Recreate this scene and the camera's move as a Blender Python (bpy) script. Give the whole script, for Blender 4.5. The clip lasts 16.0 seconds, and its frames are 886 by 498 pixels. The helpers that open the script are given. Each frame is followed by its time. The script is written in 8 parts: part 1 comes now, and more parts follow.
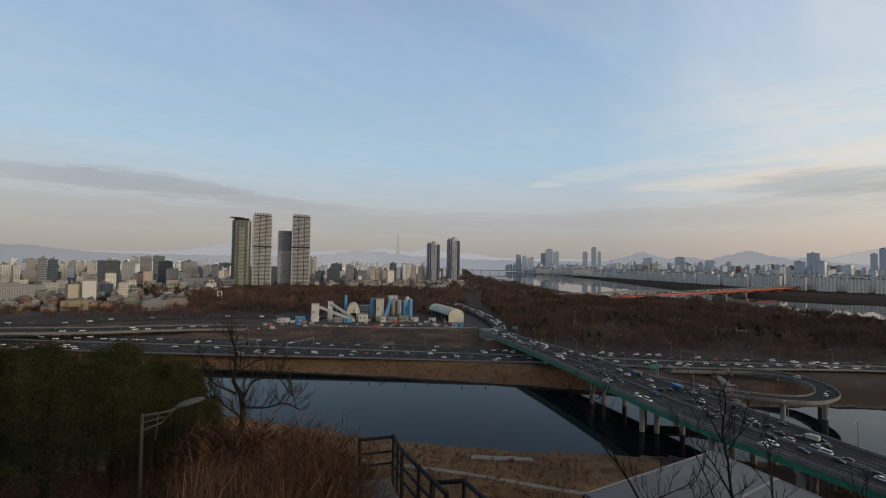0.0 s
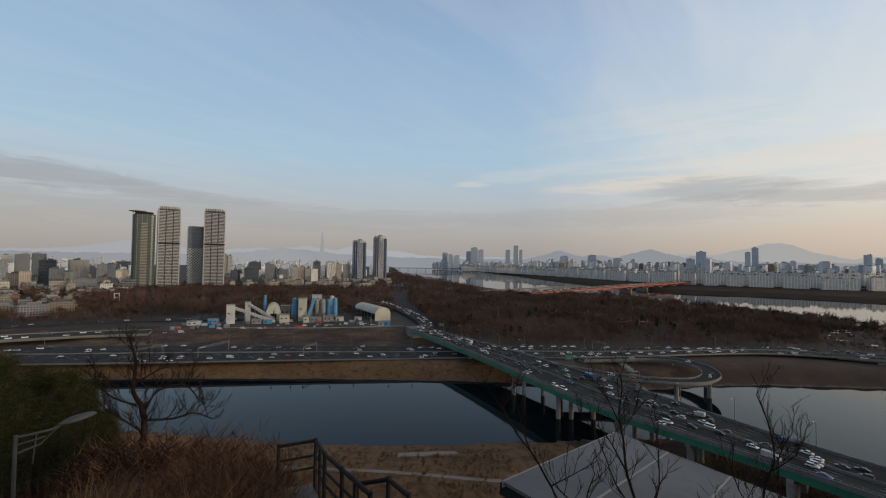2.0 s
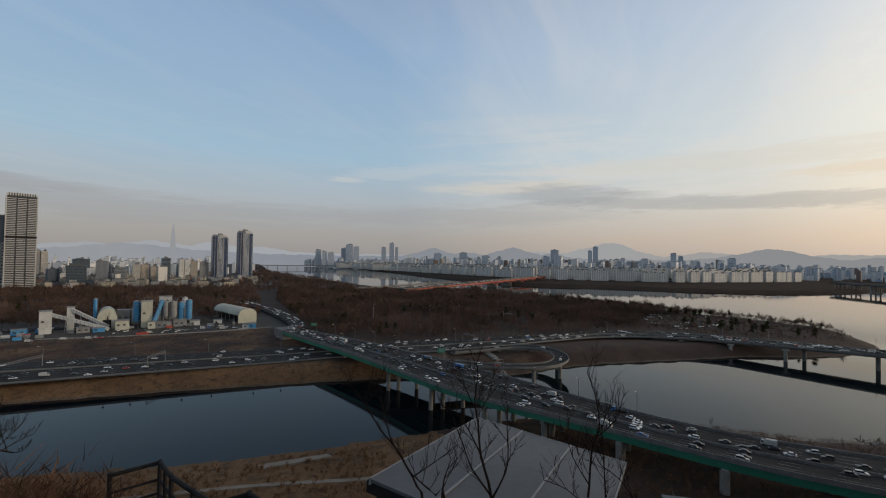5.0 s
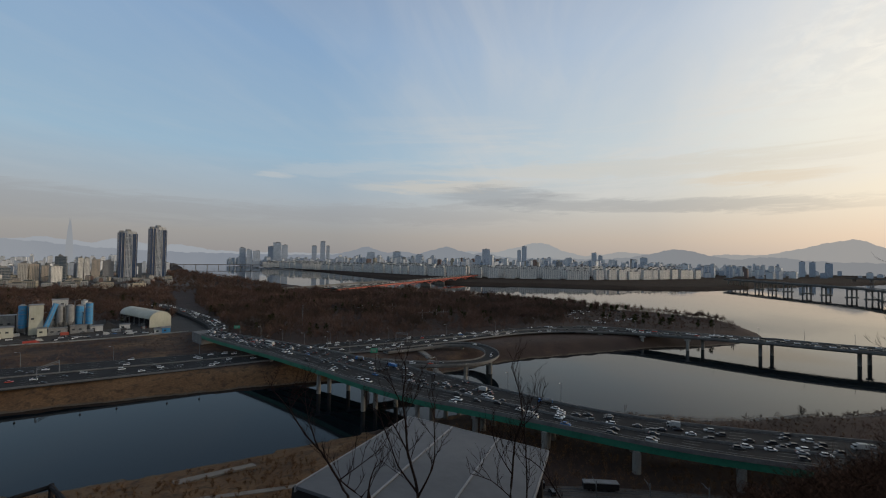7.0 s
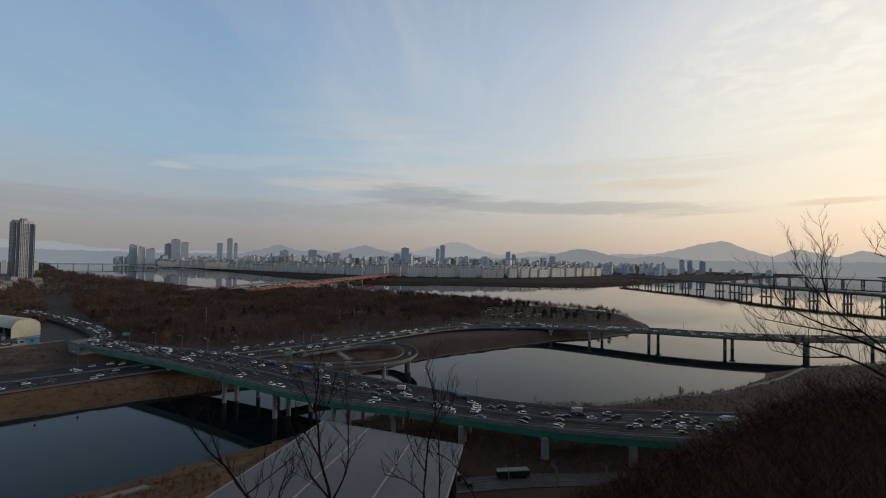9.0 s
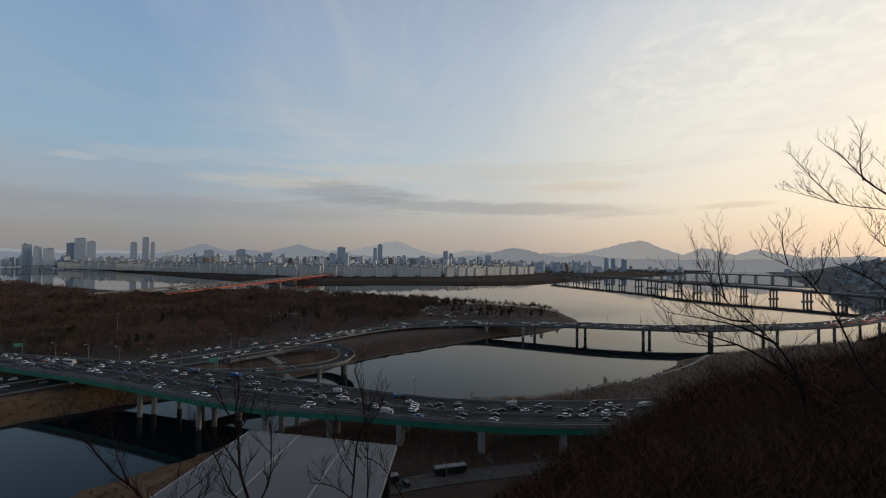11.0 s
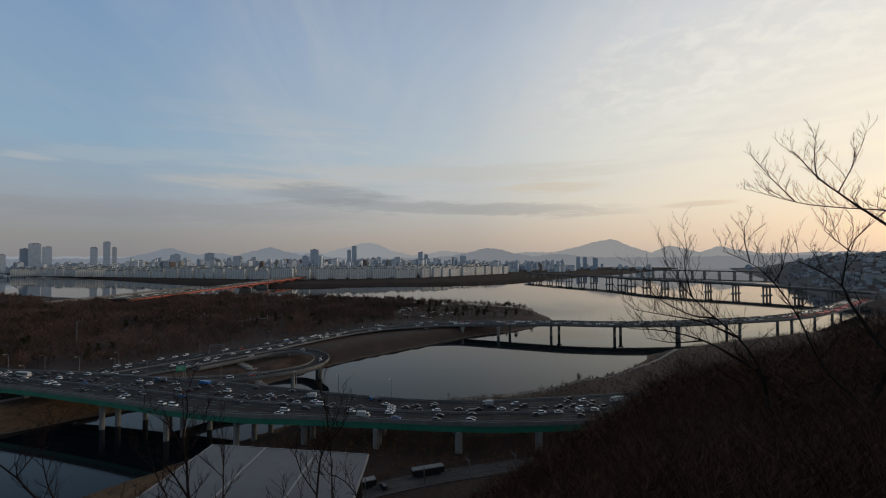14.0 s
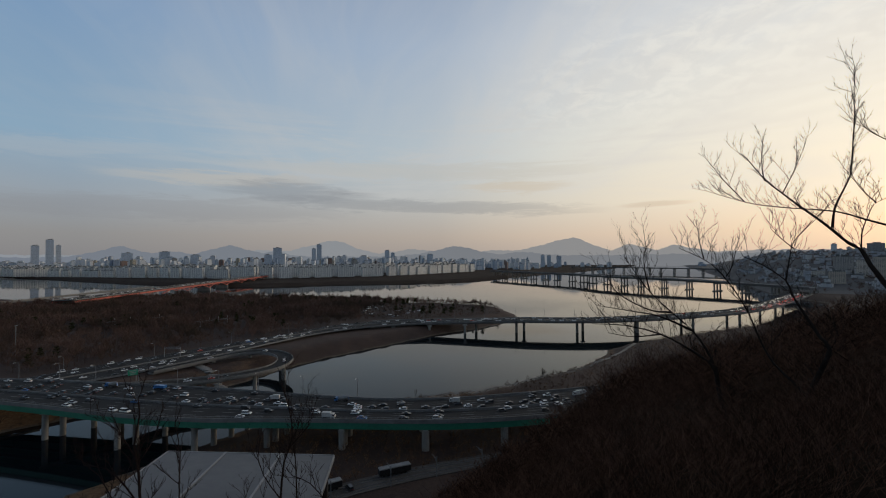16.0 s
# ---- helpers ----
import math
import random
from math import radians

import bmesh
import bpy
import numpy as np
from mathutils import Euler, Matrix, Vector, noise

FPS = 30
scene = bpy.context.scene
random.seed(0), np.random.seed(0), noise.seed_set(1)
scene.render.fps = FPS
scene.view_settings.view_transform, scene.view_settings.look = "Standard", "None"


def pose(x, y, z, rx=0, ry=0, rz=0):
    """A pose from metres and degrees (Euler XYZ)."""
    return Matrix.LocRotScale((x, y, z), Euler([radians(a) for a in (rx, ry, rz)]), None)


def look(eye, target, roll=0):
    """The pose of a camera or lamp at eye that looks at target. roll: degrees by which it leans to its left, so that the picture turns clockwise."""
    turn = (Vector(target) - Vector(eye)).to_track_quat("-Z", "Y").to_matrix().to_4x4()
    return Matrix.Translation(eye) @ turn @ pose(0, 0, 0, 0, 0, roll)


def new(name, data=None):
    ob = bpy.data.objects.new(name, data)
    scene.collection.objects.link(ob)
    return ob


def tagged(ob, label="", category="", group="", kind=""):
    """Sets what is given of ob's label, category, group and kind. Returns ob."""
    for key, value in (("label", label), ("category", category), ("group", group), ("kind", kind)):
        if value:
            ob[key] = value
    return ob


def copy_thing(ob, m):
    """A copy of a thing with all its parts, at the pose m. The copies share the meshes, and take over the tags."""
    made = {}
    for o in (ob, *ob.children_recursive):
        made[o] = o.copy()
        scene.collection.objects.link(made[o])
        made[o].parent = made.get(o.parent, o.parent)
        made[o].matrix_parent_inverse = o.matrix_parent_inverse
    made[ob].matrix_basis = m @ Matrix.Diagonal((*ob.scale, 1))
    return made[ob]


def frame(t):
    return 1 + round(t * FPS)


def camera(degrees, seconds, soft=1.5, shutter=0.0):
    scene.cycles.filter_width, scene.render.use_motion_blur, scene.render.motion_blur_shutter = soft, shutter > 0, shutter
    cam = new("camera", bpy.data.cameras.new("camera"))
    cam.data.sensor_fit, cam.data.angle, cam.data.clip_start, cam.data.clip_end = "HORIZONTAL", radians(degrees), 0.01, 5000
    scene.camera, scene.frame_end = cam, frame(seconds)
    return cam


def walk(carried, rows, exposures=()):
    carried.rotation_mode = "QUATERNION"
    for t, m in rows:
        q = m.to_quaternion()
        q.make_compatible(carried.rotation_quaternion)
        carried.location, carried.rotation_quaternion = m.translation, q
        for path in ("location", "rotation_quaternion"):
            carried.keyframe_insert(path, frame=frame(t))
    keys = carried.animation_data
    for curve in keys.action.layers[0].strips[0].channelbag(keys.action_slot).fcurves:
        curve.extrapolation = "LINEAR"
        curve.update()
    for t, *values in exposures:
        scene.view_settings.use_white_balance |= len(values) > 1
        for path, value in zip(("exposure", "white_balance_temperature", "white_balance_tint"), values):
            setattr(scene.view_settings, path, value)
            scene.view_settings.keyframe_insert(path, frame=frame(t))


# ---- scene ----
# seconds, x, y, z, heading (clockwise from +y), pitch, roll
PATH = [
    (0.0, 0.000, 0.000, 85.000, 0.52, 1.67, -0.92),
    (0.5, 0.002, -0.017, 85.002, 2.71, 1.61, -0.95),
    (1.0, 0.017, -0.016, 85.001, 6.14, 1.53, -0.99),
    (1.5, 0.034, -0.003, 85.000, 8.31, 1.52, -0.90),
    (2.0, 0.041, -0.011, 84.998, 10.28, 1.54, -0.84),
    (2.5, 0.052, -0.019, 84.999, 13.29, 1.46, -0.85),
    (3.0, 0.079, 0.012, 84.989, 16.60, 1.46, -0.90),
    (3.5, 0.086, 0.006, 84.987, 19.38, 1.52, -0.90),
    (4.0, 0.105, 0.009, 84.983, 22.08, 1.46, -0.88),
    (6.5, 0.129, -0.037, 84.995, 33.26, 1.38, -0.93),
    (7.0, 0.140, -0.029, 84.989, 35.64, 1.38, -0.94),
    (7.5, 0.139, -0.039, 84.988, 38.03, 1.43, -0.88),
    (8.0, 0.133, -0.058, 84.994, 40.72, 1.38, -0.89),
    (8.5, 0.127, -0.073, 85.010, 43.34, 1.41, -0.92),
    (9.0, 0.128, -0.080, 85.021, 46.45, 1.39, -0.93),
    (9.5, 0.131, -0.099, 85.028, 49.02, 1.40, -0.79),
    (12.0, 0.168, -0.175, 85.057, 56.98, 1.50, -0.73),
    (12.5, 0.209, -0.185, 85.059, 57.58, 1.60, -0.79),
    (13.0, 0.243, -0.195, 85.064, 57.95, 1.66, -0.78),
    (13.5, 0.256, -0.179, 85.069, 58.02, 1.60, -0.56),
    (14.0, 0.260, -0.140, 85.071, 58.12, 1.52, 0.21),
    (14.5, 0.263, -0.109, 85.059, 58.86, 1.46, 0.19),
    (15.0, 0.267, -0.119, 85.059, 60.56, 1.33, 0.28),
    (15.5, 0.277, -0.124, 85.058, 61.72, 1.26, 0.34),
    (16.0, 0.277, -0.120, 85.056, 62.55, 1.25, 0.32),
]
cam = camera(92.0, 16.0, soft=1.1)
walk(cam, [(t, pose(x, y, z, 0, 0, -h) @ pose(0, 0, 0, 90 + p) @ pose(0, 0, 0, 0, 0, -r)) for t, x, y, z, h, p, r in PATH],
     exposures=[(0.0, 0.1, 6850, 12), (3.5, 0.0, 6800, 11), (7.0, -0.18, 6550, 10), (9.0, -0.24, 6500, 10), (13.0, -0.42, 6350, 10), (16.0, -0.46, 6300, 10)])

# ---- world and sun ----
SUN_H, SUN_E = 118.0, 6.5          # heading (clockwise from +y) and height of the sun, degrees
sun_dir = Vector((math.sin(radians(SUN_H)) * math.cos(radians(SUN_E)), math.cos(radians(SUN_H)) * math.cos(radians(SUN_E)), math.sin(radians(SUN_E))))
sun_data = bpy.data.lights.new("sun", "SUN")
sun_data.energy, sun_data.angle, sun_data.color = 1.4, radians(12), (1.0, 0.84, 0.66)
sun = new("sun", sun_data)
sun.matrix_world = look((0, 0, 400), Vector((0, 0, 400)) - sun_dir)


class Nodes:
    """Short hand for building a node tree."""

    def __init__(self, tree):
        self.t = tree
        tree.nodes.clear()

    def n(self, kind, ins=None, operation=None):
        node = self.t.nodes.new(kind)
        if operation:
            node.operation = operation
        for k, v in (ins or {}).items():
            self.put(node.inputs[k], v)
        return node

    def put(self, sock, v):
        if isinstance(v, bpy.types.NodeSocket):
            self.t.links.new(v, sock)
        elif isinstance(v, bpy.types.Node):
            self.t.links.new(v.outputs[0], sock)
        else:
            sock.default_value = v

    def math(self, op, a, b=0.0, clamp=False):
        node = self.n("ShaderNodeMath", {0: a, 1: b}, op)
        node.use_clamp = clamp
        return node.outputs[0]

    def mix(self, f, a, b, blend="MIX"):
        node = self.n("ShaderNodeMix")
        node.data_type, node.blend_type = "RGBA", blend
        self.put(node.inputs[0], f)
        self.put(node.inputs[6], a)
        self.put(node.inputs[7], b)
        return node.outputs[2]

    def ramp(self, f, stops, interp="LINEAR"):
        node = self.n("ShaderNodeValToRGB", {0: f})
        cr = node.color_ramp
        cr.interpolation = interp
        while len(cr.elements) < len(stops):
            cr.elements.new(0.5)
        for e, (p, c) in zip(cr.elements, stops):
            e.position, e.color = p, (*c[:3], 1)
        return node.outputs[0]

    def noise(self, vec, scale, detail=4.0, rough=0.55, dist=0.0):
        return self.n("ShaderNodeTexNoise", {"Vector": vec, "Scale": scale, "Detail": detail, "Roughness": rough, "Distortion": dist}).outputs[0]


def rgb(r, g, b):
    """Linear colour from an 8-bit one."""
    return tuple(((v / 255) / 12.92 if v <= 10 else ((v / 255 + 0.055) / 1.055) ** 2.4) for v in (r, g, b)) + (1,)


world = bpy.data.worlds.new("sky")
scene.world = world
world.use_nodes = True
W = Nodes(world.node_tree)
co = W.n("ShaderNodeTexCoord").outputs["Generated"]
xyz = W.n("ShaderNodeSeparateXYZ", {0: co})
up = W.math("MAXIMUM", xyz.outputs[2], 0.0)
nishita = W.n("ShaderNodeTexSky")
nishita.sky_type, nishita.sun_disc, nishita.sun_elevation, nishita.sun_rotation = "NISHITA", False, radians(SUN_E), radians(SUN_H)
nishita.dust_density = 2.0
clear = W.mix(1.0, nishita.outputs[0], (0.10, 0.10, 0.10, 1), "MULTIPLY")
# gradient of the evening air: away from the sun and towards it
away = W.ramp(up, [(0.0, rgb(160, 157, 157)), (0.05, rgb(170, 168, 167)), (0.12, rgb(178, 188, 197)), (0.22, rgb(164, 196, 220)), (0.44, rgb(146, 180, 217)), (0.62, rgb(136, 160, 196)), (0.78, rgb(88, 98, 114)), (0.95, rgb(80, 88, 102))])
near = W.ramp(up, [(0.0, rgb(214, 194, 176)), (0.05, rgb(240, 214, 186)), (0.12, rgb(252, 236, 208)), (0.25, rgb(255, 246, 224)), (0.45, rgb(232, 232, 228)), (0.62, rgb(200, 206, 212)), (0.78, rgb(108, 114, 124)), (0.95, rgb(90, 96, 106))])
near = W.mix(1.0, near, (1.32, 1.32, 1.34, 1), "MULTIPLY")
toward = W.n("ShaderNodeVectorMath", {0: co, 1: tuple(sun_dir)}, operation="DOT_PRODUCT").outputs["Value"]
glow = W.ramp(W.math("ADD", W.math("MULTIPLY", toward, 0.5), 0.5), [(0.45, (0, 0, 0)), (0.78, (0.34, 0.34, 0.34)), (0.97, (1, 1, 1))])
air = W.mix(glow, away, near)
# thin high cloud, drawn out a little along one direction
heading = W.math("ARCTAN2", xyz.outputs[0], xyz.outputs[1])
level_ = W.math("ADD", up, 0.13)
flat = W.n("ShaderNodeCombineXYZ", {0: W.math("DIVIDE", xyz.outputs[0], level_), 1: W.math("DIVIDE", xyz.outputs[1], level_), 2: 0.0})
# streaks of thin cloud run along one line over the plain and fan out overhead
swung = W.n("ShaderNodeMapping", {"Vector": flat.outputs[0], "Rotation": (0, 0, radians(-38))})
turned = W.n("ShaderNodeMapping", {"Vector": swung.outputs[0], "Location": (0.35, 0.2, 0), "Scale": (0.22, 0.80, 1.0)})
veil = W.noise(turned.outputs[0], 1.0, 5.0, 0.55, 0.6)
wisp = W.noise(turned.outputs[0], 3.6, 8.0, 0.60, 1.1)
mask = W.math("MULTIPLY", W.ramp(veil, [(0.32, (0, 0, 0)), (0.60, (1, 1, 1))], "EASE"), W.ramp(wisp, [(0.32, (0.12, 0.12, 0.12)), (0.66, (1, 1, 1))], "EASE"))
mask = W.math("MULTIPLY", mask, W.ramp(up, [(0.10, (0, 0, 0)), (0.20, (1, 1, 1))], "EASE"))
mask = W.math("MULTIPLY", mask, W.ramp(glow, [(0.0, (0.30, 0.30, 0.30)), (0.2, (0.70, 0.70, 0.70)), (0.5, (0.95, 0.95, 0.95))]))
white = W.mix(glow, rgb(208, 214, 220), (1.14, 1.07, 0.95, 1))
cloudy = W.mix(W.math("MULTIPLY", mask, 0.72), air, white)
# long level streaks lower down
level = W.n("ShaderNodeMapping", {"Vector": co, "Location": (0.4, 0.9, 0), "Rotation": (0, 0, 0), "Scale": (1.0, 1.0, 11.0)})
streak = W.noise(level.outputs[0], 2.6, 8.0, 0.62, 0.9)
low_mask = W.math("MULTIPLY", W.ramp(streak, [(0.44, (0, 0, 0)), (0.68, (1, 1, 1))], "EASE"), W.ramp(up, [(0.09, (0, 0, 0)), (0.15, (1, 1, 1)), (0.26, (1, 1, 1)), (0.36, (0, 0, 0))], "EASE"))
low_mask = W.math("MULTIPLY", low_mask, W.ramp(glow, [(0.0, (0.10, 0.10, 0.10)), (0.12, (0.55, 0.55, 0.55)), (0.4, (0.9, 0.9, 0.9))]))
cloudy = W.mix(W.math("MULTIPLY", low_mask, 0.62), cloudy, W.mix(glow, rgb(214, 216, 216), (1.10, 1.02, 0.90, 1)))
# mottled high cloud on the sun's side
puff = W.noise(flat.outputs[0], 11.0, 5.0, 0.60, 0.5)
patch = W.noise(flat.outputs[0], 1.6, 3.0, 0.5, 0.3)
field = W.math("MULTIPLY", W.ramp(up, [(0.22, (0, 0, 0)), (0.36, (1, 1, 1))], "EASE"), W.ramp(glow, [(0.44, (0, 0, 0)), (0.84, (1, 1, 1))], "EASE"))
field = W.math("MULTIPLY", field, W.ramp(patch, [(0.36, (0, 0, 0)), (0.56, (1, 1, 1))], "EASE"))
cloudy = W.mix(W.math("MULTIPLY", W.math("MULTIPLY", W.ramp(puff, [(0.38, (0, 0, 0)), (0.66, (1, 1, 1))], "EASE"), field), 0.30), cloudy, (1.45, 1.36, 1.16, 1))


def bank_of_cloud(below, az0, half, el0, tall, slope, strength, dull, lit, seed):
    """A long soft grey cloud: centre heading and height, half lengths in degrees, and its rise per degree."""
    shifted = W.n("ShaderNodeMapping", {"Vector": co, "Location": (seed, seed * 0.7, 0), "Scale": (1.0, 1.0, 9.0)})
    rag = W.math("SUBTRACT", W.noise(shifted.outputs[0], 7.0, 10.0, 0.68, 0.8), 0.5)
    a = W.math("MULTIPLY", W.math("SUBTRACT", heading, radians(az0)), 1 / radians(half))
    mid = W.math("ADD", W.math("MULTIPLY", a, radians(half) * slope), radians(el0))
    b = W.math("ADD", W.math("MULTIPLY", W.math("SUBTRACT", up, mid), 1 / radians(tall)), W.math("MULTIPLY", rag, 3.0))
    m = W.math("SUBTRACT", 1.0, W.math("ADD", W.math("POWER", W.math("ABSOLUTE", a), 2.0), W.math("MULTIPLY", b, b)), True)
    m = W.math("MULTIPLY", W.ramp(m, [(0.0, (0, 0, 0)), (1.0, (1, 1, 1))], "EASE"), strength)
    return W.mix(m, below, W.mix(glow, dull, lit))


# pale lit streaks low over the river, then the grey banks under them
banked = bank_of_cloud(cloudy, 36, 15, 9.6, 0.9, 0.03, 0.75, rgb(214, 212, 206), rgb(244, 228, 206), 2.2)
banked = bank_of_cloud(banked, 58, 30, 11.4, 1.5, -0.01, 0.55, rgb(212, 214, 212), rgb(250, 236, 212), 5.4)
banked = bank_of_cloud(banked, 22, 12, 11.5, 1.2, 0.12, 0.35, rgb(206, 212, 216), rgb(238, 228, 214), 9.1)
banked = bank_of_cloud(banked, 72, 9, 9.3, 0.9, 0.0, 0.6, rgb(220, 212, 200), rgb(255, 232, 198), 13.4)
banked = bank_of_cloud(banked, 14, 3.0, 10.0, 0.5, 0.0, 0.5, rgb(212, 214, 214), rgb(238, 228, 214), 4.4)
banked = bank_of_cloud(banked, -36, 15, 7.9, 1.5, 0.0, 0.62, rgb(150, 154, 164), rgb(190, 186, 180), 0.0)
banked = bank_of_cloud(banked, -22, 12, 7.0, 1.0, -0.05, 0.5, rgb(156, 158, 166), rgb(190, 186, 180), 1.7)
banked = bank_of_cloud(banked, -18, 46, 5.2, 2.0, 0.0, 0.42, rgb(160, 161, 166), rgb(196, 188, 178), 3.1)
banked = bank_of_cloud(banked, 30, 26, 5.8, 1.7, 0.0, 0.38, rgb(164, 164, 168), rgb(196, 188, 178), 6.1)
banked = bank_of_cloud(banked, 43.5, 12, 8.4, 1.3, -0.02, 0.52, rgb(152, 158, 167), rgb(186, 184, 180), 11.9)
banked = bank_of_cloud(banked, 60, 27, 6.9, 1.2, -0.035, 0.52, rgb(154, 159, 168), rgb(190, 184, 176), 7.3)
banked = bank_of_cloud(banked, 89, 5, 6.4, 0.4, 0.0, 0.35, rgb(156, 162, 172), rgb(226, 196, 164), 17.2)
sky = W.mix(0.10, banked, clear)
bg = W.n("ShaderNodeBackground", {0: sky, 1: 1.0})
W.t.links.new(bg.outputs[0], W.n("ShaderNodeOutputWorld").inputs[0])

# ---- materials ----
def material(name, stops, rough=0.8, scale=1.0, fine=12.0, bump=0.15, metal=0.0, space="Object", rand=0.0, spec=0.4, stretch=(1, 1, 1), island=0.0):
    """A surface whose colour wanders over stops by coarse and fine noise; scale in 1/m."""
    m = bpy.data.materials.new(name)
    m.use_nodes = True
    N = Nodes(m.node_tree)
    tc = N.n("ShaderNodeTexCoord").outputs[space]
    vec = N.n("ShaderNodeMapping", {"Vector": tc, "Scale": stretch}).outputs[0]
    a, b = N.noise(vec, scale, 4.0, 0.6), N.noise(vec, scale * fine, 3.0, 0.6)
    f = N.math("ADD", N.math("MULTIPLY", a, 0.65), N.math("MULTIPLY", b, 0.35))
    if rand:
        f = N.math("ADD", f, N.math("MULTIPLY", N.math("SUBTRACT", N.n("ShaderNodeObjectInfo").outputs["Random"], 0.5), rand))
    if island:
        f = N.math("ADD", f, N.math("MULTIPLY", N.math("SUBTRACT", N.n("ShaderNodeNewGeometry").outputs["Random Per Island"], 0.5), island))
    n = len(stops)
    col = N.ramp(f, [(0.28 + 0.44 * i / max(1, n - 1), c) for i, c in enumerate(stops)])
    bs = N.n("ShaderNodeBsdfPrincipled", {"Base Color": col, "Roughness": rough, "Metallic": metal, "Specular IOR Level": spec})
    if bump:
        N.put(bs.inputs["Normal"], N.n("ShaderNodeBump", {"Height": b, "Strength": bump, "Distance": 0.3 / (scale * fine)}).outputs[0])
    N.put(N.n("ShaderNodeOutputMaterial").inputs[0], bs)
    return m


def facade(name, walls, glass=(0.03, 0.045, 0.06), bay=3.2, storey=3.0, gap_u=0.35, gap_v=0.45, rough=0.7, glass_rough=0.25, joined=False):
    """Walls with a grid of dark windows for far buildings; the wall colour goes by the object."""
    m = bpy.data.materials.new(name)
    m.use_nodes = True
    N = Nodes(m.node_tree)
    tc = N.n("ShaderNodeTexCoord").outputs["Object"]
    s = N.n("ShaderNodeSeparateXYZ", {0: tc})
    nor = N.n("ShaderNodeSeparateXYZ", {0: N.n("ShaderNodeTexCoord").outputs["Normal"]})
    u = N.math("FRACT", N.math("ADD", N.math("DIVIDE", N.math("ADD", s.outputs[0], s.outputs[1]), bay), 50.3))
    v = N.math("FRACT", N.math("DIVIDE", s.outputs[2], storey))
    win = N.math("MULTIPLY", N.math("GREATER_THAN", u, gap_u), N.math("GREATER_THAN", v, gap_v))
    win = N.math("MULTIPLY", win, N.math("LESS_THAN", N.math("ABSOLUTE", nor.outputs[2]), 0.5))
    rnd = N.n("ShaderNodeNewGeometry").outputs["Random Per Island"] if joined else N.n("ShaderNodeObjectInfo").outputs["Random"]
    grime = N.noise(tc, 0.08, 4.0, 0.6)
    paint = N.ramp(rnd, [(i / max(1, len(walls) - 1), c) for i, c in enumerate(walls)], "CONSTANT" if len(walls) > 3 else "LINEAR")
    wall = N.mix(N.math("MULTIPLY", grime, 0.6), paint, N.mix(1.0, paint, (0.5, 0.49, 0.47, 1), "MULTIPLY"))
    cell = N.n("ShaderNodeTexWhiteNoise", {"Vector": N.n("ShaderNodeVectorMath", {0: N.n("ShaderNodeVectorMath", {0: tc, 1: (bay, bay, storey)}, operation="DIVIDE").outputs[0]}, operation="FLOOR").outputs[0]}).outputs[0]
    pane = N.mix(N.math("MULTIPLY", cell, 0.5), (*glass, 1), (glass[0] * 2.5 + 0.015, glass[1] * 2.5 + 0.015, glass[2] * 2.5 + 0.015, 1))
    bs = N.n("ShaderNodeBsdfPrincipled", {"Base Color": N.mix(win, wall, pane), "Roughness": N.math("ADD", N.math("MULTIPLY", win, glass_rough - rough), rough)})
    N.put(N.n("ShaderNodeOutputMaterial").inputs[0], bs)
    return m


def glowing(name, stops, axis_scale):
    """Far distance: plain glowing colours, with the haze of miles of air painted in."""
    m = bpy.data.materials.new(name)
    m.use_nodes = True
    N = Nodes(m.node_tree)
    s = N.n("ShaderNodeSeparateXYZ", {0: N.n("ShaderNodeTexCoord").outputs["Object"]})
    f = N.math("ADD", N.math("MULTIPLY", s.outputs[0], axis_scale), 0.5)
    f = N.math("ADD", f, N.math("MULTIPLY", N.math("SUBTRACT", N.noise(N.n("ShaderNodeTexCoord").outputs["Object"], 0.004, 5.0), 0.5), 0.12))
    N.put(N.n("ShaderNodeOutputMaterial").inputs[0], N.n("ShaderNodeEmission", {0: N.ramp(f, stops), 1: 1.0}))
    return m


def water_material():
    m = bpy.data.materials.new("water")
    m.use_nodes = True
    N = Nodes(m.node_tree)
    tc = N.n("ShaderNodeTexCoord").outputs["Object"]
    a = N.noise(tc, 0.9, 3.0, 0.6)
    b = N.noise(N.n("ShaderNodeMapping", {"Vector": tc, "Scale": (1, 0.4, 1)}).outputs[0], 0.012, 4.0, 0.55)
    bs = N.n("ShaderNodeBsdfPrincipled", {"Base Color": N.ramp(b, [(0.35, (0.004, 0.007, 0.010)), (0.65, (0.006, 0.010, 0.012))]), "Roughness": N.ramp(b, [(0.3, (0.012, 0.012, 0.012)), (0.7, (0.06, 0.06, 0.06))]), "IOR": 1.195, "Specular IOR Level": 0.5})
    N.put(bs.inputs["Normal"], N.n("ShaderNodeBump", {"Height": a, "Strength": 0.03, "Distance": 0.08}).outputs[0])
    N.put(N.n("ShaderNodeOutputMaterial").inputs[0], bs)
    return m


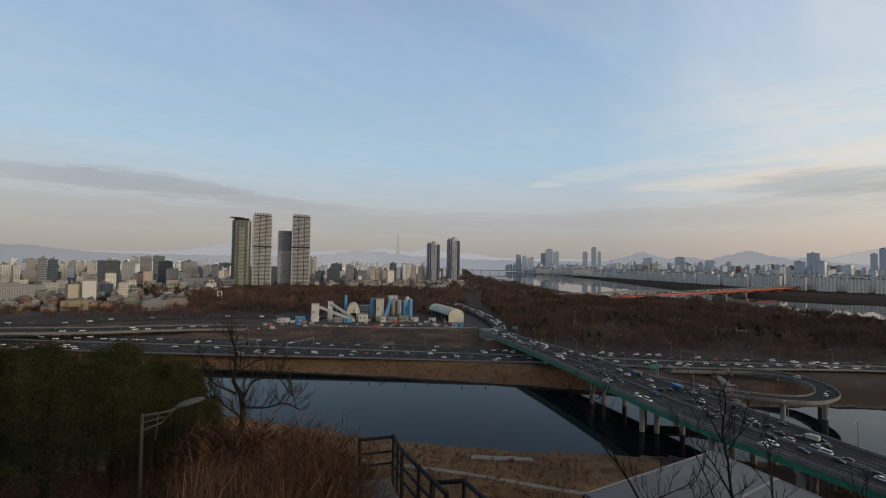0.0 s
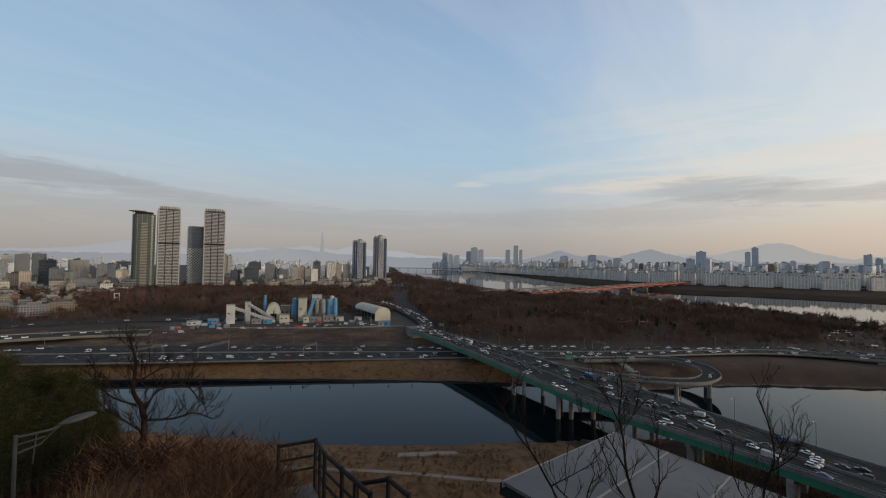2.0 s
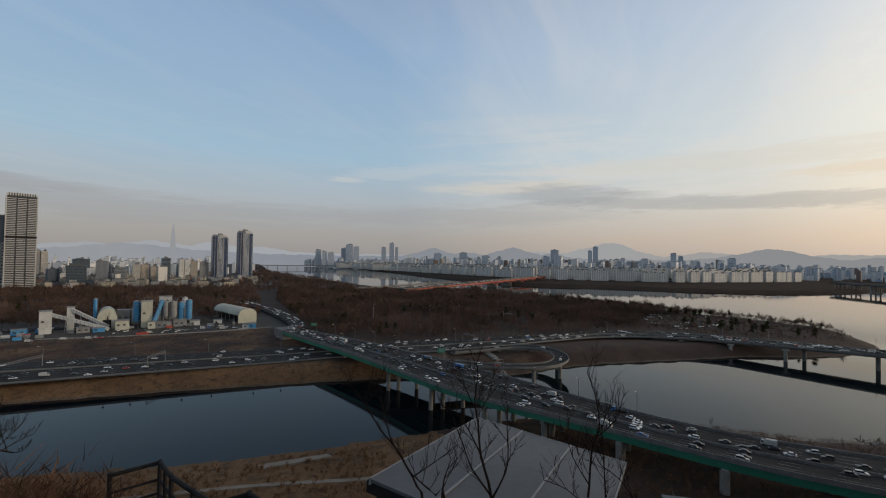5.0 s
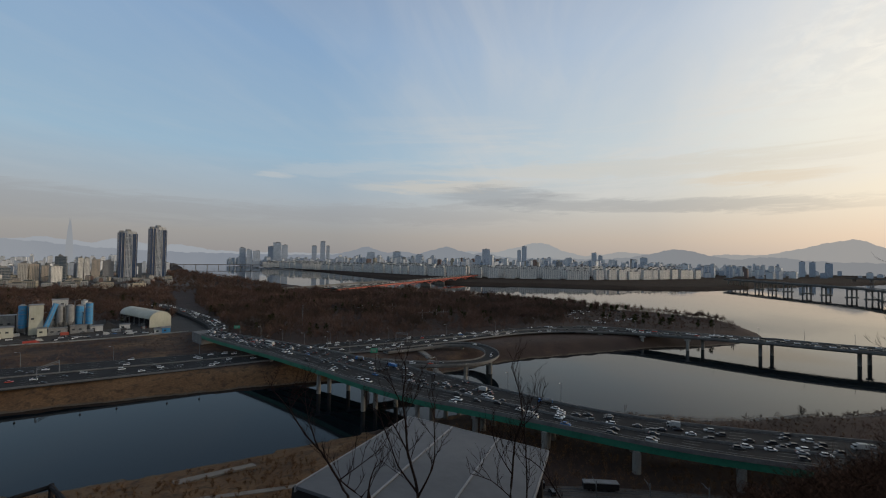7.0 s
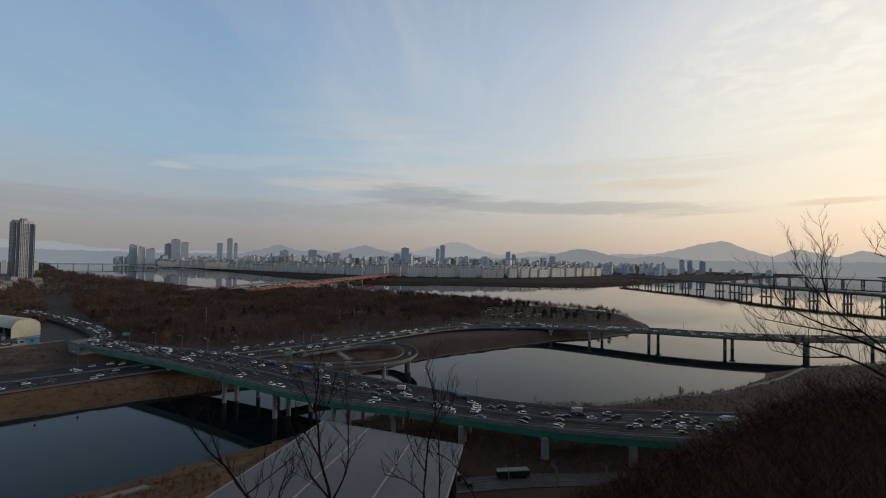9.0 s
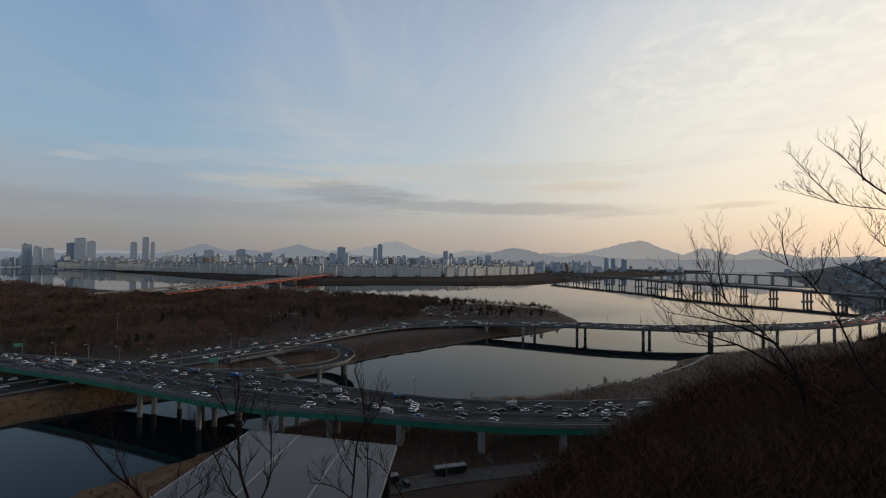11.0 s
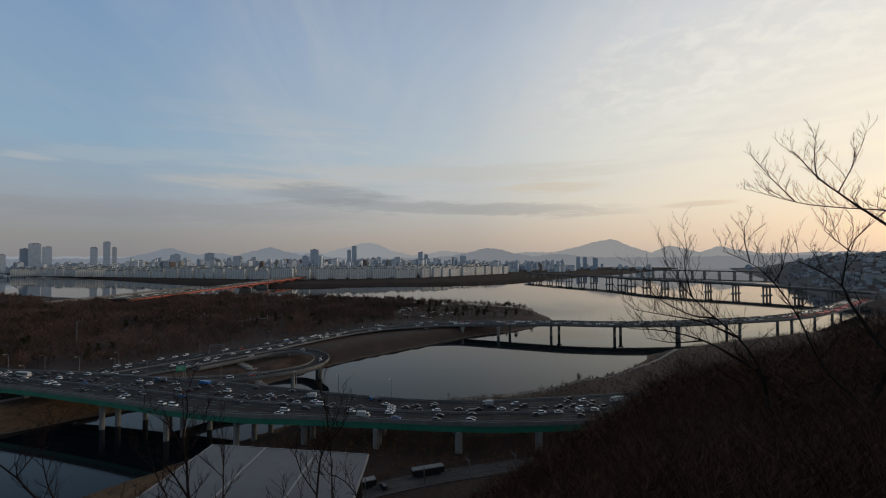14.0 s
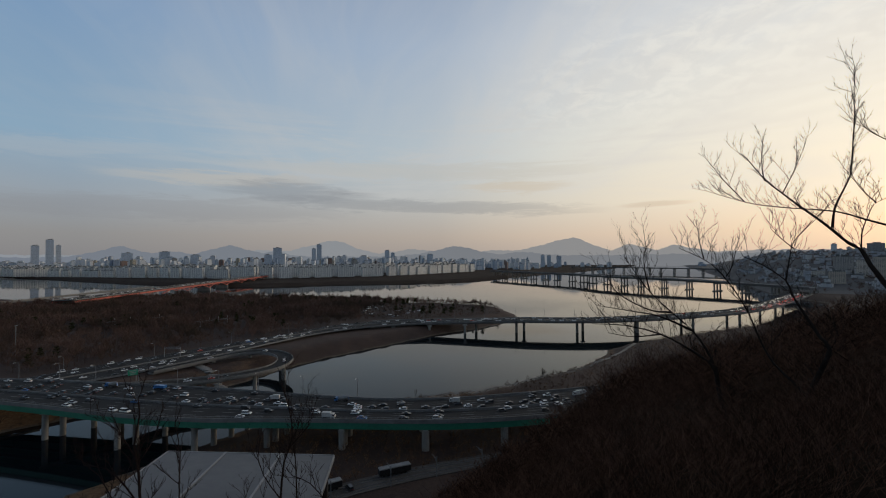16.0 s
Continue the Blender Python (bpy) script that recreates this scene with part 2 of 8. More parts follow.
M_WATER = water_material()
M_ASPHALT = material("asphalt", [(0.022, 0.021, 0.021), (0.034, 0.033, 0.032), (0.046, 0.044, 0.042)], 0.9, 0.08, 30, 0.1, spec=0.15)
M_CONCRETE = material("concrete", [(0.12, 0.11, 0.10), (0.21, 0.20, 0.18), (0.29, 0.275, 0.25)], 0.85, 0.15, 9, 0.2, stretch=(1, 1, 0.35))
M_PARAPET = material("parapet_concrete", [(0.10, 0.097, 0.093), (0.155, 0.15, 0.143), (0.21, 0.205, 0.195)], 0.85, 0.2, 8, 0.2)
M_GREEN = material("green_paint", [(0.018, 0.12, 0.075), (0.025, 0.17, 0.105), (0.04, 0.20, 0.13)], 0.5, 0.12, 8, 0.05)
M_RED = material("red_lead_paint", [(0.30, 0.062, 0.040), (0.40, 0.085, 0.055), (0.47, 0.12, 0.08)], 0.6, 0.05, 8, 0.05)
M_PAINTLINE = material("road_paint", [(0.12, 0.12, 0.115), (0.22, 0.22, 0.21)], 0.7, 1.0, 5, 0.0)
M_STEEL = material("galvanised_steel", [(0.13, 0.135, 0.14), (0.20, 0.205, 0.21)], 0.55, 1.5, 8, 0.1, metal=0.4)
M_LITTER = material("leaf_litter", [(0.010, 0.006, 0.004), (0.020, 0.012, 0.007), (0.038, 0.024, 0.014)], 0.95, 0.25, 18, 0.6, spec=0.05)
M_PARKSOIL = material("park_soil", [(0.018, 0.011, 0.008), (0.034, 0.022, 0.015), (0.055, 0.036, 0.025)], 0.95, 0.02, 25, 0.4, spec=0.08)
M_CITYSOIL = material("yard_ground", [(0.032, 0.027, 0.023), (0.052, 0.045, 0.038), (0.085, 0.075, 0.064)], 0.9, 0.02, 20, 0.3)
# soil greyed and paled: haze over distant land painted into the colour
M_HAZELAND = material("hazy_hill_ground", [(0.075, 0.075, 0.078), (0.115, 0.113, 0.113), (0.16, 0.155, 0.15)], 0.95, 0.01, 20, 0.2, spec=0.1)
M_BARK = material("bark", [(0.012, 0.009, 0.008), (0.024, 0.018, 0.015), (0.042, 0.033, 0.027)], 0.9, 3.0, 8, 0.5, spec=0.08)
M_TWIG = material("bare_twigs", [(0.028, 0.020, 0.017), (0.062, 0.050, 0.036), (0.105, 0.064, 0.050), (0.155, 0.100, 0.080), (0.21, 0.155, 0.122)], 0.95, 0.016, 6, 0.0, island=0.12, spec=0.05)
M_NEARTWIG = material("red_brown_twigs", [(0.014, 0.009, 0.008), (0.034, 0.020, 0.016)], 0.9, 2.0, 8, 0.2, spec=0.05)
M_NEEDLE = material("pine_needles", [(0.012, 0.014, 0.005), (0.030, 0.033, 0.012), (0.068, 0.066, 0.025)], 0.85, 0.35, 6, 0.0, island=0.5, spec=0.08)
M_STALK = material("dry_stalks", [(0.065, 0.033, 0.016), (0.135, 0.073, 0.038), (0.24, 0.145, 0.08)], 0.9, 0.5, 8, 0.0, island=0.8, spec=0.08)
M_BRUSH = material("dry_brush", [(0.034, 0.017, 0.011), (0.076, 0.041, 0.026), (0.145, 0.084, 0.054)], 0.95, 0.3, 12, 0.0, island=0.8, spec=0.05)
M_THICKET = material("red_brown_thicket", [(0.016, 0.009, 0.006), (0.060, 0.031, 0.020), (0.17, 0.092, 0.060)], 0.95, 0.12, 20, 0.0, island=0.6, spec=0.03)
M_STONE = material("weathered_rock", [(0.10, 0.09, 0.08), (0.20, 0.185, 0.165), (0.30, 0.28, 0.25)], 0.9, 0.9, 8, 0.8)
M_ROOFSHEET = material("grey_roof_sheet", [(0.066, 0.069, 0.075), (0.09, 0.093, 0.10), (0.115, 0.118, 0.125)], 0.55, 0.7, 9, 0.08, spec=0.3)
M_SEAM = material("white_batten", [(0.17, 0.172, 0.175), (0.25, 0.252, 0.255)], 0.5, 3.0, 6, 0.05)
M_DARKMETAL = material("dark_rail_timber", [(0.010, 0.009, 0.009), (0.020, 0.018, 0.018), (0.034, 0.031, 0.030)], 0.8, 3.0, 7, 0.2, spec=0.15)
M_BLUE = material("blue_silo_paint", [(0.03, 0.16, 0.34), (0.05, 0.24, 0.46), (0.10, 0.30, 0.50)], 0.55, 0.15, 8, 0.05)
M_WHITEPAINT = material("weathered_white_paint", [(0.30, 0.30, 0.285), (0.46, 0.46, 0.44), (0.60, 0.60, 0.575)], 0.6, 0.12, 9, 0.1)
M_CREAM = material("cream_sheet", [(0.32, 0.315, 0.25), (0.44, 0.435, 0.35), (0.54, 0.53, 0.44)], 0.55, 0.1, 9, 0.1, stretch=(1, 1, 0.4))
M_GREYPLANT = material("dusty_grey_steel", [(0.13, 0.13, 0.13), (0.22, 0.22, 0.215), (0.32, 0.32, 0.31)], 0.7, 0.2, 8, 0.1)
M_TYRE = material("tyre", [(0.012, 0.012, 0.012), (0.022, 0.022, 0.022)], 0.9, 5, 4, 0)
M_CARGLASS = material("car_glass", [(0.010, 0.013, 0.016), (0.02, 0.024, 0.03)], 0.12, 1, 4, 0)
M_TAIL = material("tail_lamp", [(0.30, 0.01, 0.01), (0.40, 0.02, 0.015)], 0.3, 4, 4, 0)
M_HEADLAMP = material("head_lamp", [(0.6, 0.6, 0.58), (0.75, 0.75, 0.72)], 0.2, 4, 4, 0)
M_SIGN = material("green_sign_face", [(0.01, 0.17, 0.10), (0.015, 0.23, 0.14)], 0.5, 0.5, 4, 0)
M_APT = facade("apartment_wall", [(0.58, 0.54, 0.47), (0.36, 0.345, 0.32), (0.70, 0.68, 0.63), (0.27, 0.27, 0.275), (0.48, 0.41, 0.33), (0.23, 0.245, 0.27), (0.52, 0.515, 0.51)], glass=(0.07, 0.075, 0.08), bay=2.9, storey=2.8, gap_u=0.45, gap_v=0.5)
M_OFFICE = facade("office_glass_wall", [(0.10, 0.115, 0.13), (0.18, 0.20, 0.22), (0.07, 0.075, 0.085), (0.24, 0.25, 0.26), (0.05, 0.055, 0.065)], glass=(0.02, 0.035, 0.05), bay=2.4, storey=3.8, gap_u=0.18, gap_v=0.3)
M_LOW = facade("low_house_wall", [(0.34, 0.31, 0.27), (0.24, 0.085, 0.055), (0.36, 0.15, 0.09), (0.40, 0.385, 0.36), (0.22, 0.175, 0.14), (0.33, 0.26, 0.15), (0.26, 0.26, 0.265), (0.46, 0.45, 0.42)], bay=2.8, storey=3.0, gap_u=0.5, gap_v=0.5)
M_BANKAPT = facade("riverside_apartment_wall", [(0.76, 0.73, 0.66), (0.68, 0.65, 0.59), (0.80, 0.78, 0.73)], glass=(0.24, 0.24, 0.24), bay=9.0, storey=2.8, gap_u=0.30, gap_v=0.35)
M_ROOFTOP = material("flat_roof", [(0.08, 0.088, 0.08), (0.14, 0.14, 0.135), (0.21, 0.205, 0.20)], 0.9, 0.05, 10, 0.1, rand=0.5)
# far walls and panes: haze mixed into the colours, paler and flatter than near ones
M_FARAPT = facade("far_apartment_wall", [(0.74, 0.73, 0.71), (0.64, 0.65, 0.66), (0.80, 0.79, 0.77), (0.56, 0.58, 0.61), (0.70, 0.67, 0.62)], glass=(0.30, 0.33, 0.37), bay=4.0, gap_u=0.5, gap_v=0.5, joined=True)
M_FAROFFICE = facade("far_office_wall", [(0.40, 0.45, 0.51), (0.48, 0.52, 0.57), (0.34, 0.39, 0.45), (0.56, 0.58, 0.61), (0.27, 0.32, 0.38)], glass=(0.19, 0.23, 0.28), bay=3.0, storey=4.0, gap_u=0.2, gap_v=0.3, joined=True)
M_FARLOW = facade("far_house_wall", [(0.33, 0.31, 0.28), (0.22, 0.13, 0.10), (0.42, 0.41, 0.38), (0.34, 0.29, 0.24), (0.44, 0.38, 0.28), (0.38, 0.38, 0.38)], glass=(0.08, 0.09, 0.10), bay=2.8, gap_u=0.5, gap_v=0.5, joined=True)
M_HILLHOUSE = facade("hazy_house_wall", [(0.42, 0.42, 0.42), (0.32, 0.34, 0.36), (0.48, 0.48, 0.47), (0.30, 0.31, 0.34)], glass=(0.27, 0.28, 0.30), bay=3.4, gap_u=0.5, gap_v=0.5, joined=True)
M_SLABCONC = material("bank_slab_concrete", [(0.16, 0.14, 0.115), (0.26, 0.23, 0.195)], 0.9, 0.2, 9, 0.2)
# grey-blue walls and light panes, with distance haze painted in
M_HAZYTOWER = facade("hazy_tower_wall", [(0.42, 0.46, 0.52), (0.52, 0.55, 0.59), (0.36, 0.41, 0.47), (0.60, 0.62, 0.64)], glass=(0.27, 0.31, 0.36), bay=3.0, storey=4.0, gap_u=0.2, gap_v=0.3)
M_BALLAST = material("track_ballast", [(0.045, 0.038, 0.033), (0.08, 0.07, 0.062), (0.12, 0.105, 0.092)], 0.95, 0.3, 14, 0.4)


def bank_material():
    """Plain soil, dry grass towards the shore and wet mud at the water's edge, by distance from the shore."""
    m = bpy.data.materials.new("river_bank")
    m.use_nodes = True
    N = Nodes(m.node_tree)
    tc = N.n("ShaderNodeTexCoord").outputs["Object"]
    sh, me_ = N.n("ShaderNodeAttribute"), N.n("ShaderNodeAttribute")
    sh.attribute_name, me_.attribute_name = "shore", "meadow"
    a, b, c = N.noise(tc, 0.035, 5.0, 0.6), N.noise(tc, 0.9, 4.0, 0.65), N.noise(tc, 0.22, 4.0, 0.6, 0.5)
    f = N.math("ADD", N.math("MULTIPLY", a, 0.5), N.math("MULTIPLY", b, 0.5))
    grass_ = N.ramp(f, [(0.30, (0.060, 0.030, 0.014)), (0.50, (0.140, 0.076, 0.034)), (0.68, (0.22, 0.135, 0.066))])
    soil = N.ramp(f, [(0.30, (0.021, 0.013, 0.009)), (0.50, (0.045, 0.027, 0.020)), (0.70, (0.078, 0.048, 0.034))])
    mud = N.ramp(f, [(0.32, (0.05, 0.037, 0.025)), (0.55, (0.10, 0.078, 0.055)), (0.70, (0.17, 0.14, 0.105))])
    scrub = N.mix(N.ramp(c, [(0.50, (0, 0, 0)), (0.72, (1, 1, 1))]), grass_, (0.040, 0.025, 0.014, 1))
    col = N.mix(N.ramp(N.math("ADD", me_.outputs["Fac"], N.math("MULTIPLY", N.math("SUBTRACT", a, 0.5), 1.2)), [(0.35, (0, 0, 0)), (0.65, (1, 1, 1))]), soil, scrub)
    wet = N.ramp(N.math("ADD", N.math("MULTIPLY", sh.outputs["Fac"], 0.1), N.math("MULTIPLY", N.math("SUBTRACT", c, 0.5), 0.6)), [(0.14, (1, 1, 1)), (0.32, (0, 0, 0))])
    bs = N.n("ShaderNodeBsdfPrincipled", {"Base Color": N.mix(wet, col, mud), "Roughness": 0.93, "Specular IOR Level": 0.3})
    N.put(bs.inputs["Normal"], N.n("ShaderNodeBump", {"Height": b, "Strength": 0.5, "Distance": 0.5}).outputs[0])
    N.put(N.n("ShaderNodeOutputMaterial").inputs[0], bs)
    return m


M_BANKSOIL = bank_material()

# ---- mesh helpers ----
class MB:
    """Gathers boxes, tubes, prisms and ribbons into one mesh."""

    def __init__(self):
        self.v, self.f = [], []

    def add(self, verts, faces):
        k = len(self.v)
        self.v.extend([tuple(p) for p in verts])
        self.f.extend([tuple(i + k for i in q) for q in faces])
        return self

    def box(self, c, s, rz=0.0, taper=1.0):
        ca, sa = math.cos(radians(rz)), math.sin(radians(rz))
        out = []
        for dz in (-0.5, 0.5):
            t = taper if dz > 0 else 1.0
            for dx, dy in ((-0.5, -0.5), (0.5, -0.5), (0.5, 0.5), (-0.5, 0.5)):
                x, y = dx * s[0] * t, dy * s[1] * t
                out.append((c[0] + x * ca - y * sa, c[1] + x * sa + y * ca, c[2] + dz * s[2]))
        return self.add(out, [(3, 2, 1, 0), (4, 5, 6, 7), (0, 1, 5, 4), (1, 2, 6, 5), (2, 3, 7, 6), (3, 0, 4, 7)])

    def beam(self, a, b, w, h):
        """A box beam from a to b, w wide and h high."""
        a, b = Vector(a), Vector(b)
        d = (b - a).normalized()
        side = d.cross(Vector((0, 0, 1)))
        side = side.normalized() if side.length > 1e-4 else Vector((1, 0, 0))
        top = side.cross(d)
        out = [p + side * (x * w / 2) + top * (y * h / 2) for p in (a, b) for x, y in ((-1, -1), (1, -1), (1, 1), (-1, 1))]
        return self.add(out, [(3, 2, 1, 0), (4, 5, 6, 7), (0, 1, 5, 4), (1, 2, 6, 5), (2, 3, 7, 6), (3, 0, 4, 7)])

    def tube(self, pts, radii, n=8, caps=True):
        """A round tube along points."""
        pts = [Vector(p) for p in pts]
        rings = []
        for i, p in enumerate(pts):
            d = (pts[min(i + 1, len(pts) - 1)] - pts[max(i - 1, 0)]).normalized()
            u = d.orthogonal() if abs(d.z) < 0.99 else Vector((1, 0, 0))
            u = (u - d * u.dot(d)).normalized()
            w = d.cross(u)
            rings.append([p + (u * math.cos(2 * math.pi * k / n) + w * math.sin(2 * math.pi * k / n)) * radii[i] for k in range(n)])
        faces = []
        for i in range(len(pts) - 1):
            for k in range(n):
                faces.append((i * n + k, i * n + (k + 1) % n, (i + 1) * n + (k + 1) % n, (i + 1) * n + k))
        if caps:
            faces.append(tuple(reversed(range(n))))
            faces.append(tuple((len(pts) - 1) * n + k for k in range(n)))
        return self.add([p for r in rings for p in r], faces)

    def prism(self, poly, z0, z1):
        n = len(poly)
        faces = [tuple(reversed(range(n))), tuple(range(n, 2 * n))] + [(k, (k + 1) % n, n + (k + 1) % n, n + k) for k in range(n)]
        return self.add([(x, y, z0) for x, y in poly] + [(x, y, z1) for x, y in poly], faces)

    def ribbon(self, left, right, z, thick):
        """A slab between two edge lines; z is the top's height along them."""
        n = len(left)
        vs = []
        for i in range(n):
            vs += [(*left[i], z[i]), (*right[i], z[i]), (*right[i], z[i] - thick), (*left[i], z[i] - thick)]
        fs = [(0, 1, 2, 3), (4 * n - 1, 4 * n - 2, 4 * n - 3, 4 * n - 4)]
        for i in range(n - 1):
            a, b = 4 * i, 4 * i + 4
            fs += [(a, b, b + 1, a + 1), (a + 1, b + 1, b + 2, a + 2), (a + 2, b + 2, b + 3, a + 3), (a + 3, b + 3, b, a)]
        return self.add(vs, fs)

    def mesh(self, name, mat, smooth=False):
        me = bpy.data.meshes.new(name)
        me.from_pydata(self.v, [], self.f)
        me.materials.append(mat)
        if smooth:
            me.polygons.foreach_set("use_smooth", [True] * len(me.polygons))
        me.update()
        return me

    def obj(self, name, mat, parent=None, label="", smooth=False):
        ob = new(name, self.mesh(name, mat, smooth))
        if parent:
            ob.parent = parent
        if label:
            ob["label"] = label
        return ob


def thing(name, at=(0, 0, 0), rz=0.0, label="", category="", group="", kind=""):
    """An empty at a thing's base, to hang its parts on."""
    e = new(name)
    e.empty_display_size = 0.5
    e.matrix_basis = pose(*at, 0, 0, rz)
    return tagged(e, label, category, group, kind)


def smooth_line(pts, step=4.0):
    """A Catmull-Rom line through the points, as an array with about one point every step metres."""
    p = np.array(pts, float)
    p = np.vstack([2 * p[0] - p[1], p, 2 * p[-1] - p[-2]])
    out = []
    for i in range(1, len(p) - 2):
        n = max(2, int(np.linalg.norm(p[i + 1] - p[i]) / step))
        for t in np.arange(n) / n:
            a, b, c, d = p[i - 1], p[i], p[i + 1], p[i + 2]
            out.append(0.5 * (2 * b + (c - a) * t + (2 * a - 5 * b + 4 * c - d) * t * t + (3 * b - a - 3 * c + d) * t ** 3))
    return np.array(out + [p[-2]])


def resample(line, n):
    seg = np.linalg.norm(np.diff(line, axis=0), axis=1)
    s = np.concatenate([[0], np.cumsum(seg)])
    q = np.linspace(0, s[-1], n)
    return np.stack([np.interp(q, s, line[:, k]) for k in range(line.shape[1])], 1)


def edges(left, right, step=4.0):
    """Two edge lines sampled at matching stations."""
    n = len(left)
    both = smooth_line([(*a, *b) for a, b in zip(left, right)], step)
    return both[:, :2], both[:, 2:4]


def inside(poly, x, y):
    """Which of the points lie in the polygon."""
    res = np.zeros(x.shape, bool)
    for (x0, y0), (x1, y1) in zip(poly, poly[1:] + poly[:1]):
        if y0 != y1:
            res ^= ((y0 > y) != (y1 > y)) & (x < (x1 - x0) * (y - y0) / (y1 - y0) + x0)
    return res


def away_from(poly, x, y):
    """Distance to the polygon's outline."""
    best = np.full(x.shape, 1e9)
    for (x0, y0), (x1, y1) in zip(poly, poly[1:] + poly[:1]):
        dx, dy = x1 - x0, y1 - y0
        t = np.clip(((x - x0) * dx + (y - y0) * dy) / (dx * dx + dy * dy + 1e-9), 0, 1)
        best = np.minimum(best, np.hypot(x - x0 - t * dx, y - y0 - t * dy))
    return best


# ---- the lie of the land ----
STREAM = [(-700, 345), (-420, 348), (-250, 338), (-130, 328), (-30, 315), (57, 299), (100, 288), (128, 276), (160, 262), (205, 260), (250, 262), (286, 258), (351, 242), (429, 224), (481, 200), (540, 186), (590, 186), (640, 212),
          (684, 262), (684, 357), (657, 456), (632, 620), (605, 800), (560, 880), (464, 1000), (380, 1180), (330, 1500), (250, 2000), (210, 2400), (330, 5200), (900, 5000), (925, 3200), (880, 2300), (850, 1850), (845, 1480), (850, 1230), (925, 1085), (1090, 985), (1200, 825),
          (1330, 705), (1500, 620), (1700, 600), (1900, 600), (3000, 420), (4800, 250), (4800, -150), (2700, -200), (1900, -232), (1400, -216), (1120, -216), (1010, -262), (760, -168), (640, -104), (575, -50), (500, 2), (462, 26), (430, 46), (388, 49), (360, 56), (324, 67), (297, 83), (270, 96), (242, 112), (214, 142), (190, 166),
          (160, 184), (120, 192), (78, 194), (33, 198), (-14, 205), (-60, 218), (-130, 240), (-260, 262), (-420, 275), (-700, 285)]
# beyond heading 109 the unseen hill is raised to block the low sun
SLOPE_H = [-180, -90, -60, -46, -30, -17, -9, -2, 5, 12, 30, 55, 61, 67, 75, 80, 86, 93, 98, 103, 109, 113, 119, 130, 160, 180]
SLOPE_D = [-6, 6, 16, 20, 22, 25, 28, 29, 32, 37, 39, 38, 31.5, 27.5, 23, 19.5, 14.5, 11.8, 9.8, 7.2, 4.8, 0, -9, -11, -10, -6]


def wander(x, y, size):
    """Soft pseudo-random relief in [-1, 1]."""
    a = np.sin(x / size * 1.7 + 1.3 * np.sin(y / size * 0.9 + 0.7)) * np.cos(y / size * 1.3 - 0.6 * np.sin(x / size * 1.1))
    b = np.sin(x / size * 4.1 + y / size * 2.3 + 2.0) * np.cos(y / size * 3.7 - x / size * 1.9)
    return 0.65 * a + 0.35 * b


def land(x, y):
    """Height of the ground, and how far it lies from the shore (negative in the water)."""
    x, y = np.asarray(x, float), np.asarray(y, float)
    d = away_from(STREAM, x, y) + 2.2 * wander(x, y, 9.0)
    d = np.where(inside(STREAM, x, y), -np.abs(d), np.abs(d))
    r, h = np.hypot(x, y), np.degrees(np.arctan2(x, y))
    home = (r < 230) & (y < 210)
    level = np.where(home, 5.0, 8.0)
    width = np.where(home, 40.0, 24.0)
    t = np.clip(d / width, 0, 1)
    z = np.where(d < 0, -np.minimum(2.5, -d * 0.25) - 0.1, level * (0.25 * t + 0.75 * t * t * (3 - 2 * t)))
    s = np.interp(h, SLOPE_H, SLOPE_D)
    hill = 83.45 - np.maximum(0, r - 1.3) * np.tan(np.radians(s)) - np.maximum(0, r - 140) * 0.55 + 0.35 * wander(x, y, 3.0) * np.clip(r / 6, 0, 1) + 1.2 * wander(x, y, 17.0) * np.clip(r / 40, 0, 1)
    rise = np.clip((r - 1080) / 950, 0, 1)
    far_hill = np.interp(h, [93, 95, 97, 100, 108, 116, 124], [0, 14, 52, 80, 92, 84, 0]) * rise * rise * (3 - 2 * rise) * np.clip(d / 90, 0, 1) * (1 + 0.10 * wander(x, y, 150.0))
    z = z + np.where(d > 0, far_hill, 0)
    # the terrace that the shelter stands on drops away below it
    z = np.where(d > 6, np.maximum(z, hill), z)
    return z, d


def ground_at(x, y):
    return float(land(np.array([x]), np.array([y]))[0][0])


